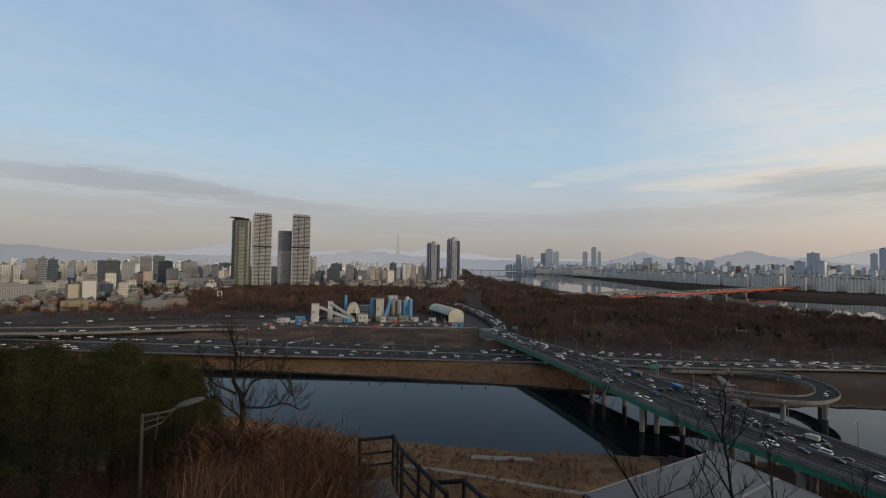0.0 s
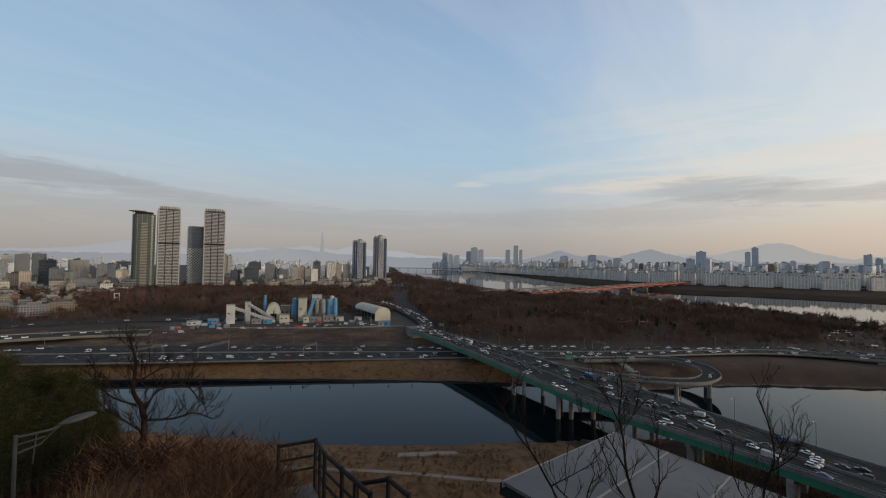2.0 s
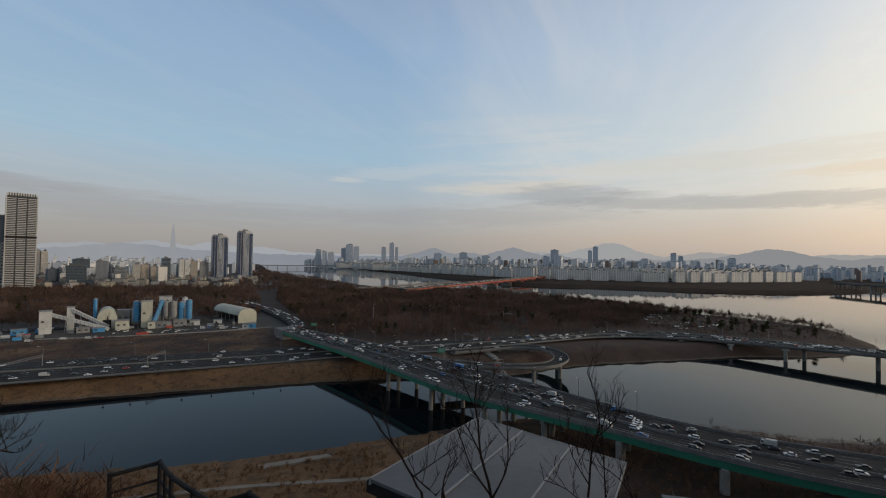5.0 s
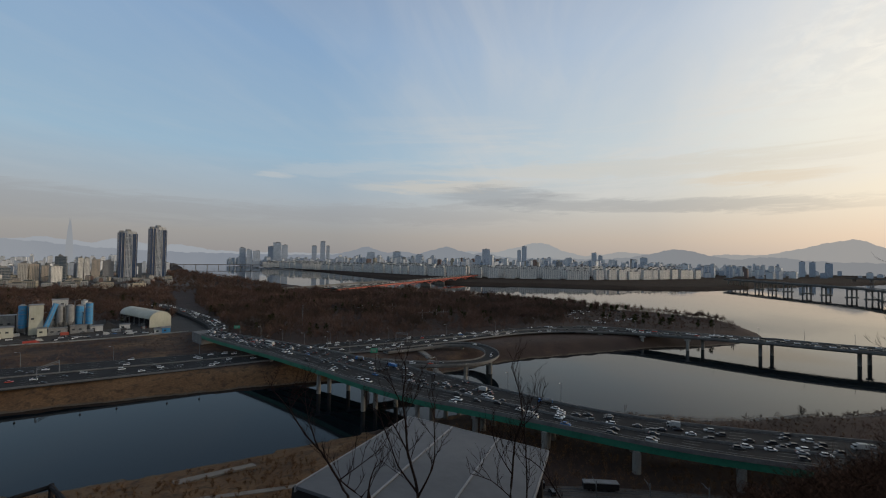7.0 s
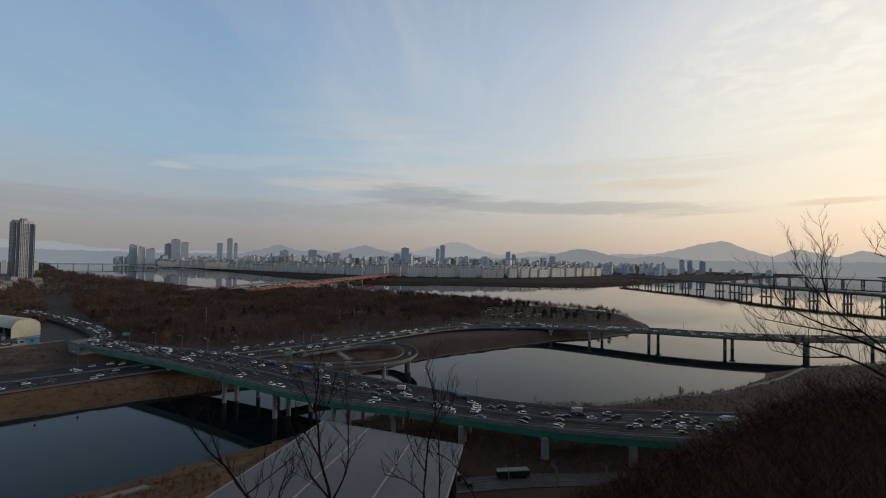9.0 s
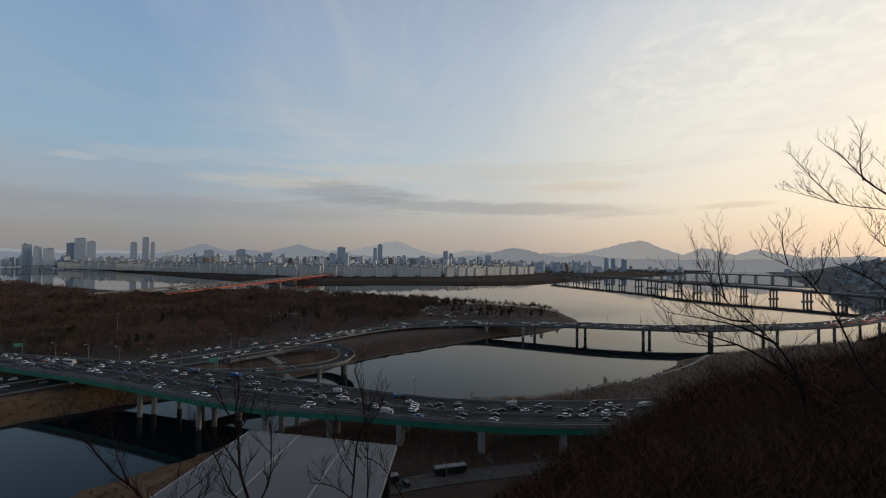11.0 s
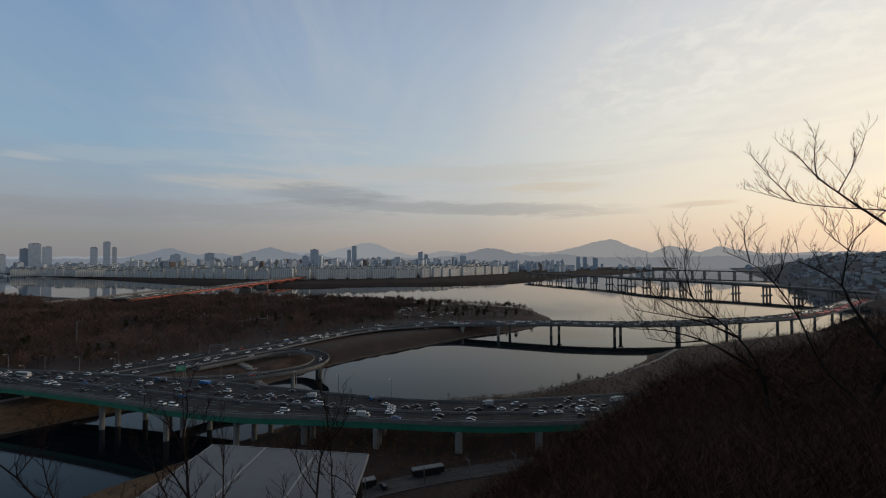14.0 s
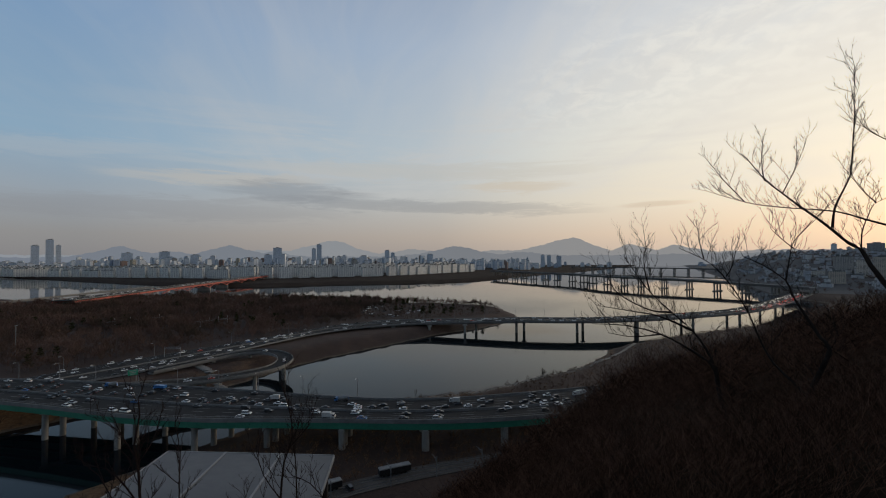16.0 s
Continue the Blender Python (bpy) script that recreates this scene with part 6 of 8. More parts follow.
SHAPES = {"sedan": dict(L=4.75, W=1.85, body=[(-2.37, 0.30), (-2.37, 0.72), (-2.25, 0.90), (-1.55, 0.97), (1.05, 0.93), (2.05, 0.80), (2.35, 0.62), (2.37, 0.30)], cab=[(-1.75, 0.94), (-1.0, 1.42), (-0.2, 1.47), (0.35, 1.42), (1.2, 0.91)]),
          "suv": dict(L=4.65, W=1.9, body=[(-2.32, 0.36), (-2.32, 0.95), (-2.2, 1.06), (1.1, 1.06), (2.1, 0.96), (2.32, 0.75), (2.32, 0.36)], cab=[(-2.2, 1.05), (-1.9, 1.62), (-0.6, 1.70), (0.3, 1.64), (1.15, 1.04)]),
          "van": dict(L=5.1, W=1.95, body=[(-2.55, 0.38), (-2.55, 1.10), (-2.5, 1.2), (1.6, 1.15), (2.3, 1.0), (2.55, 0.7), (2.55, 0.38)], cab=[(-2.5, 1.18), (-2.4, 1.88), (-0.5, 1.95), (0.7, 1.88), (1.75, 1.12)])}


def make_car(shape, paint, wheels=True):
    s = SHAPES[shape]
    e = thing({"sedan": "car", "suv": "sport_utility_car", "van": "minivan"}[shape], (0, 0, -200), 0, f"{paint} {'saloon car' if shape == 'sedan' else 'tall estate car' if shape == 'suv' else 'passenger van'} in the slow traffic", "car", "cars in traffic")
    b = MB()
    profile_body(b, s["body"], s["W"], 0.08)
    b.obj("body", PAINT[paint], e)
    c = MB()
    profile_body(c, s["cab"], s["W"] - 0.10, 0.24)
    c.obj("window_band", M_CARGLASS, e, "dark tinted windows")
    r = MB()
    hi = max(z for _, z in s["cab"])
    xs = [x for x, z in s["cab"] if z > hi - 0.1]
    r.box(((min(xs) + max(xs)) / 2, 0, hi + 0.0), (max(xs) - min(xs) + 0.15, s["W"] - 0.52, 0.09))
    r.obj("roof", PAINT[paint], e)
    if wheels:
        wm_ = MB().tube([(0, -0.11, 0), (0, 0.11, 0)], [0.33, 0.33], 10).mesh("wheel", M_TYRE)
        for dx in (-s["L"] * 0.29, s["L"] * 0.30):
            for dy in (-1, 1):
                o = new("wheel", wm_)
                o.parent, o.location = e, (dx, dy * (s["W"] / 2 - 0.12), 0.33)
        for dy in (-1, 1):
            MB().box((s["L"] / 2 - 0.04, dy * s["W"] * 0.36, 0.68), (0.12, 0.38, 0.16)).obj("headlight", M_HEADLAMP, e)
            MB().box((-s["L"] / 2 + 0.03, dy * s["W"] * 0.38, 0.80), (0.1, 0.32, 0.2)).obj("tail_light", M_TAIL, e)
    return e


def make_truck(kind):
    label = {"box": "white box truck with a blue-grey cab", "mixer": "blue cement mixer truck with a grey drum", "tipper": "blue tipper truck with a loaded bed", "bus": "white city bus with dark windows", "red": "red tanker truck parked by the fence"}[kind]
    e = thing({"box": "box_truck", "mixer": "mixer_truck", "tipper": "tipper_truck", "bus": "bus", "red": "tanker_truck"}[kind], (0, 0, -200), 0, label, "truck" if kind != "bus" else "bus")
    cabmat = {"box": M_WHITEPAINT, "mixer": PAINT["blue"], "tipper": PAINT["blue"], "bus": M_WHITEPAINT, "red": PAINT["red"]}[kind]
    L = {"box": 6.2, "mixer": 8.4, "tipper": 8.0, "bus": 11.0, "red": 12.0}[kind]
    if kind == "bus":
        b = MB()
        profile_body(b, [(-5.5, 0.4), (-5.5, 2.95), (-5.3, 3.15), (5.2, 3.15), (5.5, 2.8), (5.5, 0.4)], 2.5, 0.06)
        b.obj("body", cabmat, e)
        MB().box((0, 0, 2.05), (10.6, 2.52, 0.85)).obj("window_band", M_CARGLASS, e)
    else:
        c = MB()
        profile_body(c, [(L / 2 - 1.9, 0.6), (L / 2 - 1.9, 2.5), (L / 2 - 0.5, 2.55), (L / 2, 1.6), (L / 2, 0.6)], 2.2, 0.08)
        c.obj("cab", cabmat, e)
        MB().box((L / 2 - 0.55, 0, 1.95), (0.9, 2.24, 0.6)).obj("windscreen", M_CARGLASS, e)
        MB().box((-0.9, 0, 0.85), (L - 2.2, 1.0, 0.3)).obj("chassis", M_DARKMETAL, e)
        if kind == "box":
            MB().box((-1.0, 0, 2.0), (4.1, 2.1, 2.2)).obj("cargo_box", M_WHITEPAINT, e)
        elif kind == "mixer":
            MB().tube([(-4.0, 0, 2.75), (-2.8, 0, 2.55), (-0.5, 0, 2.15), (1.6, 0, 1.9), (2.0, 0, 1.85)], [0.55, 1.05, 1.2, 0.85, 0.5], 14).obj("drum", M_GREYPLANT, e, "grey mixing drum")
            MB().beam((-4.1, 0, 3.0), (-4.4, 0, 1.2), 0.7, 0.2).obj("chute", PAINT["blue"], e)
        elif kind == "tipper":
            MB().box((-1.2, 0, 1.9), (5.2, 2.2, 1.5), 0, 1.04).obj("bed", PAINT["blue"], e)
        else:
            MB().tube([(-6.0, 0, 2.0), (-5.7, 0, 2.0), (3.6, 0, 2.0), (3.9, 0, 2.0)], [0.9, 1.2, 1.2, 0.9], 14).obj("tank", PAINT["red"], e)
    wm_ = MB().tube([(0, -0.15, 0), (0, 0.15, 0)], [0.48, 0.48], 10).mesh("wheel", M_TYRE)
    for dx in (-L * 0.36, -L * 0.22, L * 0.34):
        for dy in (-0.95, 0.95):
            o = new("wheel", wm_)
            o.parent, o.location = e, (dx, dy, 0.48)
    return e


CARS = random.Random(5)
CAR_SIZE = 0.9
STOCK = {}
MIX = [("sedan", "white", 3.2), ("sedan", "silver", 1.5), ("sedan", "black", 4), ("sedan", "dark grey", 3.2), ("sedan", "red", 0.35), ("suv", "white", 1.8), ("suv", "black", 2.6), ("suv", "dark grey", 1.8), ("sedan", "blue", 0.5), ("van", "white", 1.0), ("van", "black", 0.6), ("suv", "silver", 0.8)]


def put_car(x, y, z, rz, full=True, kind=None):
    """The first of each kind is moved to its place, later ones are copies."""
    if kind:
        key, build = (kind,), (lambda: make_truck(kind))
    else:
        sh, pt, _ = CARS.choices(MIX, [m[2] for m in MIX])[0]
        key, build = (sh, pt, full), (lambda: make_car(sh, pt, full))
    m = pose(x, y, z, 0, 0, rz) @ Matrix.Diagonal((CAR_SIZE, CAR_SIZE, CAR_SIZE, 1))
    if key not in STOCK:
        STOCK[key] = build()
        STOCK[key].matrix_basis = m
        return STOCK[key]
    return copy_thing(STOCK[key], m)


FAR_CARS = {}
HEAD_LAMPS, TAIL_LAMPS = MB(), MB()


def lit_lamp(name, colour, strength):
    m = bpy.data.materials.new(name)
    m.use_nodes = True
    N = Nodes(m.node_tree)
    N.put(N.n("ShaderNodeOutputMaterial").inputs[0], N.n("ShaderNodeEmission", {0: (*colour, 1), 1: strength}))
    return m



def far_car(x, y, z, rz):
    """Cars a few pixels long: body and dark cabin, joined by colour."""
    pt = CARS.choices(["white", "black", "dark grey", "silver", "red"], [4, 3, 2, 1.2, 0.3])[0]
    body, cab = FAR_CARS.setdefault(pt, (MB(), MB()))
    body.box((x, y, z + 0.62), (4.6, 1.85, 0.75), rz, 0.95)
    cab.box((x, y, z + 1.2), (2.5, 1.6, 0.5), rz, 0.8)
    if y < -70 and x > 640:
        ca, sa = math.cos(radians(rz)), math.sin(radians(rz))
        ahead = ca * x + sa * y < 0
        f = 2.36 if ahead else -2.36
        for o in (-0.65, 0.65):
            (HEAD_LAMPS if ahead else TAIL_LAMPS).box((x + ca * f - sa * o, y + sa * f + ca * o, z + 0.75), (0.12, 0.4, 0.3), rz)


def lane_traffic(L, R, z, f, back, gap, full=True, start=0.0, end=1.0, trucks=()):
    """Cars in one lane at a fraction f of the width; gap is the mean spacing in metres."""
    line = np.column_stack([offset_line(L, R, f), z])
    seg = np.concatenate([[0], np.cumsum(np.linalg.norm(np.diff(line[:, :2], axis=0), axis=1))])
    s = start * seg[-1] + CARS.uniform(2, gap)
    while s < end * seg[-1]:
        p = [np.interp(s, seg, line[:, k]) for k in range(3)]
        q = [np.interp(s + 2, seg, line[:, k]) for k in range(3)]
        a = math.degrees(math.atan2(q[1] - p[1], q[0] - p[0])) + (180 if back else 0) + CARS.uniform(-1.5, 1.5)
        near = full and math.hypot(p[0], p[1]) < 420
        if math.hypot(p[0], p[1]) > 470:
            far_car(p[0], p[1], p[2], a)
            s += 6.5 + CARS.expovariate(1.0 / max(0.5, gap - 6.5))
            continue
        put_car(p[0], p[1], p[2] + 0.04, a, near, CARS.choice(trucks) if trucks and CARS.random() < 0.007 else None)
        s += 6.5 + CARS.expovariate(1.0 / max(0.5, gap - 6.5))


for f, gap, back in ((0.085, 40, False), (0.19, 34, False), (0.29, 30, False), (0.375, 30, False), (0.49, 14, True), (0.585, 13, True), (0.69, 19, True), (0.80, 28, True), (0.91, 40, True)):
    lane_traffic(gl, gr, gz, f, back, gap, True, 0.0, 0.99, ("box",))
for h, fr, kind in ((33, 0.84, "mixer"), (39, 0.86, "tipper"), (62, 0.84, "mixer"), (74, 0.80, "box"), (55, 0.74, "box"), (12, 0.6, "bus")):
    i = int(h / 100 * len(gl)) + 12
    p = offset_line(gl[i], gr[i], fr)
    d = gl[i] - gl[i + 1]
    put_car(p[0], p[1], gz[i] + 0.04, math.degrees(math.atan2(d[1], d[0])), True, kind)
seg_e = (el[: iw + 1], er[: iw + 1], ez[: iw + 1])
for f, gap, back in ((0.07, 30, False), (0.17, 25, False), (0.27, 24, False), (0.37, 30, False), (0.63, 36, True), (0.73, 32, True), (0.83, 34, True), (0.93, 50, True)):
    lane_traffic(*seg_e, f, back, gap, False, 0.22, 1.0, ("box",))
for f, gap, back in ((0.12, 22, False), (0.28, 20, False), (0.4, 24, False), (0.6, 26, True), (0.72, 20, True), (0.88, 24, True)):
    lane_traffic(bl, br, bz, f, back, gap, False, 0.0, 1.0, ("box",))
for f, gap, back in ((0.2, 24, False), (0.4, 20, False), (0.6, 14, True), (0.82, 16, True)):
    lane_traffic(SL, SR, sz, f, back, gap, False, 0.0, 1.0)
for f, gap, back in ((0.3, 30, False), (0.7, 30, True)):
    lane_traffic(NL, NR, np.full(len(NL), 9.2), f, back, gap, False)
    lane_traffic(VL, VR, vz, f, back, gap * 1.1, False)
lane_traffic(ri, ro, rz_, 0.5, False, 26, True)
for k in range(34):
    x, y = at_h(CARS.uniform(-12, 2), CARS.uniform(500, 560))
    far_car(x, y, 8.05, CARS.choice([0, 90, 10, 100]) + CARS.uniform(-5, 5))
put_car(*at_h(-8.0, 500), 8.0, 8, False, "red")
for k in range(44):
    x, y = at_h(CARS.uniform(-24, 3.0), CARS.uniform(500, 530))
    put_car(x, y, 8.05, CARS.choice([0, 90, 10]), False, CARS.choice([None, None, None, "box"]))
for f, gap, back in ((0.2, 24, False), (0.4, 24, False), (0.6, 20, True), (0.8, 20, True)):
    n_ = 30
    ll = np.linspace(ra + rs_ * 15, rb + rs_ * 15, n_)
    rr_ = np.linspace(ra - rs_ * 15, rb - rs_ * 15, n_)
    lane_traffic(ll, rr_, np.linspace(20.5, 22.0, n_), f, back, gap, False, 0.0, 0.85)
for x, y, a, kd in ((118, 98, 62, None), (104, 116, 62, None), ):
    put_car(x, y, ground_at(x, y) + 0.4, a, True, kd)
lot = [(430, 330), (520, 300), (600, 330), (620, 400), (560, 430), (470, 380)]
for k in range(90):
    x, y = CARS.uniform(430, 620), CARS.uniform(300, 430)
    if bool(inside(lot, np.array([x]), np.array([y]))[0]):
        far_car(x, round(y / 14) * 14 + CARS.uniform(-0.5, 0.5), 8.1, 90 + CARS.uniform(-4, 4))
for e in STOCK.values():
    if e.location.z < -100:
        e.location.z = 0
for pt, (body, cab) in FAR_CARS.items():
    e = tagged(body.obj("distant_cars", PAINT[pt]), f"{pt} cars far off on the roads", "cars", "", "stuff")
    cab.obj("window_band", M_CARGLASS, e)

tagged(HEAD_LAMPS.obj("distant_headlights", lit_lamp("headlight_glow", (1.0, 0.93, 0.8), 3.0)), "lit white headlights of far oncoming cars", "headlights", "", "stuff")
tagged(TAIL_LAMPS.obj("distant_tail_lights", lit_lamp("tail_light_glow", (1.0, 0.06, 0.04), 2.0)), "lit red tail lights of far cars", "tail lights", "", "stuff")

# ---- shelter with a sheet roof just below the viewpoint ----
roof_back, roof_right, roof_left = Vector((3.55, 5.54, 82.61)), Vector((4.77, 3.90, 82.40)), Vector((1.42, 4.06, 82.84))
across, down = roof_right - roof_back, roof_left - roof_back
shelter = thing("shelter", (3.1, 3.98, ground_at(3.1, 3.98)), 0, "low shelter with a grey sheet roof and white battens", "shelter")
nrm = across.cross(down).normalized()
nrm = nrm if nrm.z > 0 else -nrm


def roof_slab(u0, u1, v0, v1, lo, hi):
    c = [roof_back + across * u + down * v for u, v in ((u0, v0), (u1, v0), (u1, v1), (u0, v1))]
    return MB().add([p + nrm * lo for p in c] + [p + nrm * hi for p in c], [(3, 2, 1, 0), (4, 5, 6, 7), (0, 1, 5, 4), (1, 2, 6, 5), (2, 3, 7, 6), (3, 0, 4, 7)])


for k in range(3):
    under(shelter, roof_slab(k / 3 + 0.002, (k + 1) / 3 - 0.002, 0.0, 1.0, -0.03, 0.0).obj("roof_sheet", M_ROOFSHEET))
for k in range(2):
    under(shelter, roof_slab((k + 1) / 3 - 0.005, (k + 1) / 3 + 0.005, -0.004, 1.002, 0.002, 0.014).obj("batten", M_SEAM, None, "thin white batten"))
under(shelter, roof_slab(-0.006, 1.004, -0.007, -0.001, -0.06, 0.006).obj("edge_trim", M_SEAM, None, "pale edge trim"))
under(shelter, roof_slab(-0.008, -0.001, -0.004, 1.0, -0.06, 0.006).obj("edge_trim", M_SEAM, None, "pale edge trim"))
under(shelter, roof_slab(1.001, 1.008, -0.004, 1.0, -0.06, 0.006).obj("edge_trim", M_SEAM, None, "pale edge trim"))
for v in (0.12, 0.5, 0.97):
    a, b = roof_back + across * -0.03 + down * v - nrm * 0.10, roof_back + across * 1.0 + down * v - nrm * 0.10
    under(shelter, MB().beam(a, b, 0.08, 0.12).obj("rafter", M_DARKMETAL))
for u in (0.04, 0.96):
    for v in (0.12, 0.97):
        p = roof_back + across * u + down * v
        under(shelter, MB().tube([(p.x, p.y, ground_at(p.x, p.y) - 0.3), (p.x, p.y, p.z - 0.14)], [0.055, 0.055], 8).obj("post", M_DARKMETAL))

# ---- stepped path with dark rails ----
RAIL_TOP = [(-2.25, 12.78, 79.70), (-1.26, 12.94, 79.75), (-0.88, 11.47, 79.97), (-0.39, 10.29, 80.11), (0.23, 8.80, 80.29)]
RAIL_LOW = [(-0.05, 9.90, 79.95), (0.64, 9.58, 80.17), (0.97, 8.44, 80.39)]
M_BOARD = material("grey_deck_boards", [(0.06, 0.056, 0.052), (0.10, 0.096, 0.09), (0.14, 0.134, 0.126)], 0.85, 1.2, 9, 0.3, rand=0.4)


def rail(line, label, post_h=1.15):
    a0 = line[0]
    e = thing("handrail_fence", (a0[0], a0[1], a0[2] - post_h), 0, label, "railing")
    for p in line:
        under(e, MB().tube([(p[0], p[1], p[2] - post_h - 0.35), (p[0], p[1], p[2] + 0.06)], [0.055, 0.05], 8).obj("post", M_DARKMETAL))
    for a, b in zip(line, line[1:]):
        m_ = tuple((x + y) / 2 for x, y in zip(a, b))
        if math.dist(a, b) > 1.45:
            under(e, MB().tube([(m_[0], m_[1], m_[2] - post_h - 0.35), m_], [0.045, 0.045], 8).obj("post", M_DARKMETAL))
        for dz, r in ((0.0, 0.05), (-0.42, 0.035), (-0.76, 0.035)):
            under(e, MB().tube([(a[0], a[1], a[2] + dz), (b[0], b[1], b[2] + dz)], [r, r], 8).obj("rail_bar", M_DARKMETAL))
    return e


rail(RAIL_TOP, "dark round timber handrail along the hillside stair")
rail(RAIL_LOW, "dark round timber handrail on the lower stair flight")
stair = thing("hillside_stair", (-1.2, 11.5, 78.5), 0, "weathered grey boarded stair going down the hillside", "stair")
path_l, path_r = resample(np.array([(-2.2, 12.2), (-1.75, 11.4), (-1.25, 10.0), (-0.7, 8.4)]), 22), resample(np.array([(-1.35, 12.85), (-0.95, 11.45), (-0.46, 10.25), (0.15, 8.7)]), 22)
for k in range(21):
    z = 78.58 + 0.6 * k / 21
    under(stair, MB().ribbon(path_l[k:k + 2] * 0.97 + path_l[k] * 0.03, path_r[k:k + 2] * 0.97 + path_r[k] * 0.03, np.array([z, z]), 0.12).obj("board", M_BOARD))
under(stair, MB().prism([(-2.9, 12.0), (-2.2, 12.15), (-1.3, 12.85), (-2.9, 12.65)], 78.4, 78.56).obj("landing", M_BOARD))

# ---- path lamps ----
M_LAMPGREY = material("pale_lamp_grey", [(0.045, 0.047, 0.046), (0.08, 0.083, 0.08)], 0.65, 3, 5, 0.0)
lamp = thing("path_lamp", (-6.16, 9.12, ground_at(-6.16, 9.12)), 0, "grey path lamp with a bracket arm and oval head", "lamp")
zb = ground_at(-6.16, 9.12)
under(lamp, MB().tube([(-6.16, 9.12, zb - 0.3), (-6.16, 9.12, 81.70)], [0.036, 0.03], 10).obj("pole", M_LAMPGREY))
under(lamp, MB().tube([(-6.16, 9.12, 81.66), (-5.80, 9.44, 81.66), (-5.70, 9.53, 81.70)], [0.022, 0.022, 0.03], 6).obj("arm", M_LAMPGREY))
under(lamp, MB().tube([(-6.16, 9.12, 81.36), (-5.9, 9.35, 81.44), (-5.74, 9.49, 81.66)], [0.02, 0.02, 0.02], 6).obj("brace", M_LAMPGREY))
under(lamp, MB().tube([(-6.16, 9.12, 81.52), (-5.85, 9.39, 81.56)], [0.016, 0.016], 6).obj("brace", M_LAMPGREY))
under(lamp, MB().tube([(-5.98, 9.28, 81.10), (-5.95, 9.31, 81.66)], [0.014, 0.014], 6).obj("cable", M_LAMPGREY))
bm = bmesh.new()
bmesh.ops.create_uvsphere(bm, u_segments=18, v_segments=10, radius=1.0)
bmesh.ops.scale(bm, vec=(0.30, 0.12, 0.075), verts=bm.verts)
for v in bm.verts:
    if v.co.z < -0.02:
        v.co.z = -0.02
head_me = bpy.data.meshes.new("lamp_head")
bm.to_mesh(head_me)
bm.free()
head_me.materials.append(M_LAMPGREY)
head_me.polygons.foreach_set("use_smooth", [True] * len(head_me.polygons))
hd = new("lamp_head", head_me)
hd.matrix_world = pose(-5.50, 9.71, 81.76, 0, -8, 42)
under(lamp, hd)
small = thing("garden_lamp", (-6.8, 14.48, ground_at(-6.8, 14.48)), 0, "small pale mushroom-headed garden lamp", "lamp")
zs_ = ground_at(-6.8, 14.48)
under(small, MB().tube([(-6.8, 14.48, zs_ - 0.2), (-6.8, 14.48, 79.0)], [0.04, 0.04], 8).obj("pole", M_LAMPGREY))
under(small, MB().tube([(-6.8, 14.48, 78.98), (-6.8, 14.48, 79.06), (-6.8, 14.48, 79.16)], [0.20, 0.19, 0.05], 12).obj("shade", M_LAMPGREY))


# ---- rocks on the slope ----
def rock(x, y, z, sx, sy, sz, seed, label):
    bm = bmesh.new()
    bmesh.ops.create_icosphere(bm, subdivisions=3, radius=1.0)
    for v in bm.verts:
        n_ = noise.noise(v.co * 1.3 + Vector((seed, 0, 0))) * 0.5 + noise.noise(v.co * 3.1 + Vector((0, seed, 0))) * 0.2
        v.co = v.co * (0.85 + n_)
        v.co = Vector((v.co.x * sx, v.co.y * sy, max(-0.4, min(0.45, v.co.z)) * sz))
    me = bpy.data.meshes.new("boulder")
    bm.to_mesh(me)
    bm.free()
    me.materials.append(M_STONE)
    o = new("boulder", me)
    o.location = (x, y, z)
    return tagged(o, label, "rock")


rock(-4.48, 16.4, ground_at(-4.48, 16.4) + 0.75, 0.75, 0.6, 1.9, 3, "pale weathered boulder on the dry slope")
rock(-5.6, 16.2, ground_at(-5.6, 16.2) + 0.3, 0.5, 0.5, 1.0, 7, "grey weathered boulder in the dry brush")
rock(-5.9, 12.6, ground_at(-5.9, 12.6) + 0.2, 0.6, 0.5, 1.1, 9, "grey weathered boulder in the dry brush")

# concrete slab and path on the near bank, retaining edge by the water
for nm, pts, z_, lb in (("pavement", [(13, 185), (40, 183.5), (41, 180.5), (14, 181)], 2.7, "pale concrete slab on the near bank"), ):
    tagged(MB().prism(pts, z_ - 2.0, z_).obj(nm, M_SLABCONC), lb, "pavement", "", "structure")
FL, FR = edges([(-60, 180), (0, 166), (40, 153), (80, 140), (110, 120)], [(-60, 182.2), (0, 168.2), (40.5, 155.2), (81, 142.2), (111.5, 121.6)], 4)
tagged(MB().ribbon(FL, FR, np.array([ground_at(*p) + 0.25 for p in FL]), 0.6).obj("path", M_SLABCONC), "pale footpath along the near bank", "path", "", "structure")
KL, KR = edges([(196, 140), (240, 98), (290, 70), (330, 50), (372, 36), (420, 24)], [(198, 142.6), (241.8, 100.4), (291.6, 72.4), (331.6, 52.4), (373.4, 38.4), (421.2, 26.4)], 4)
tagged(MB().ribbon(KL, KR, np.array([ground_at(*p) + 0.3 for p in KL]), 0.8).obj("path", M_SLABCONC), "pale riverside path above the grassy shore", "path", "", "structure")
TL, TR = edges([(60, 122), (100, 104), (130, 84), (170, 48)], [(64, 130), (104, 112), (135, 92), (176, 55)], 5)
tz = np.array([ground_at(*p) + 0.35 for p in TL])
tagged(MB().ribbon(TL, TR, tz, 0.8).obj("track_bed", M_BALLAST), "dark stone ballast bed of the railway", "track bed", "", "structure")
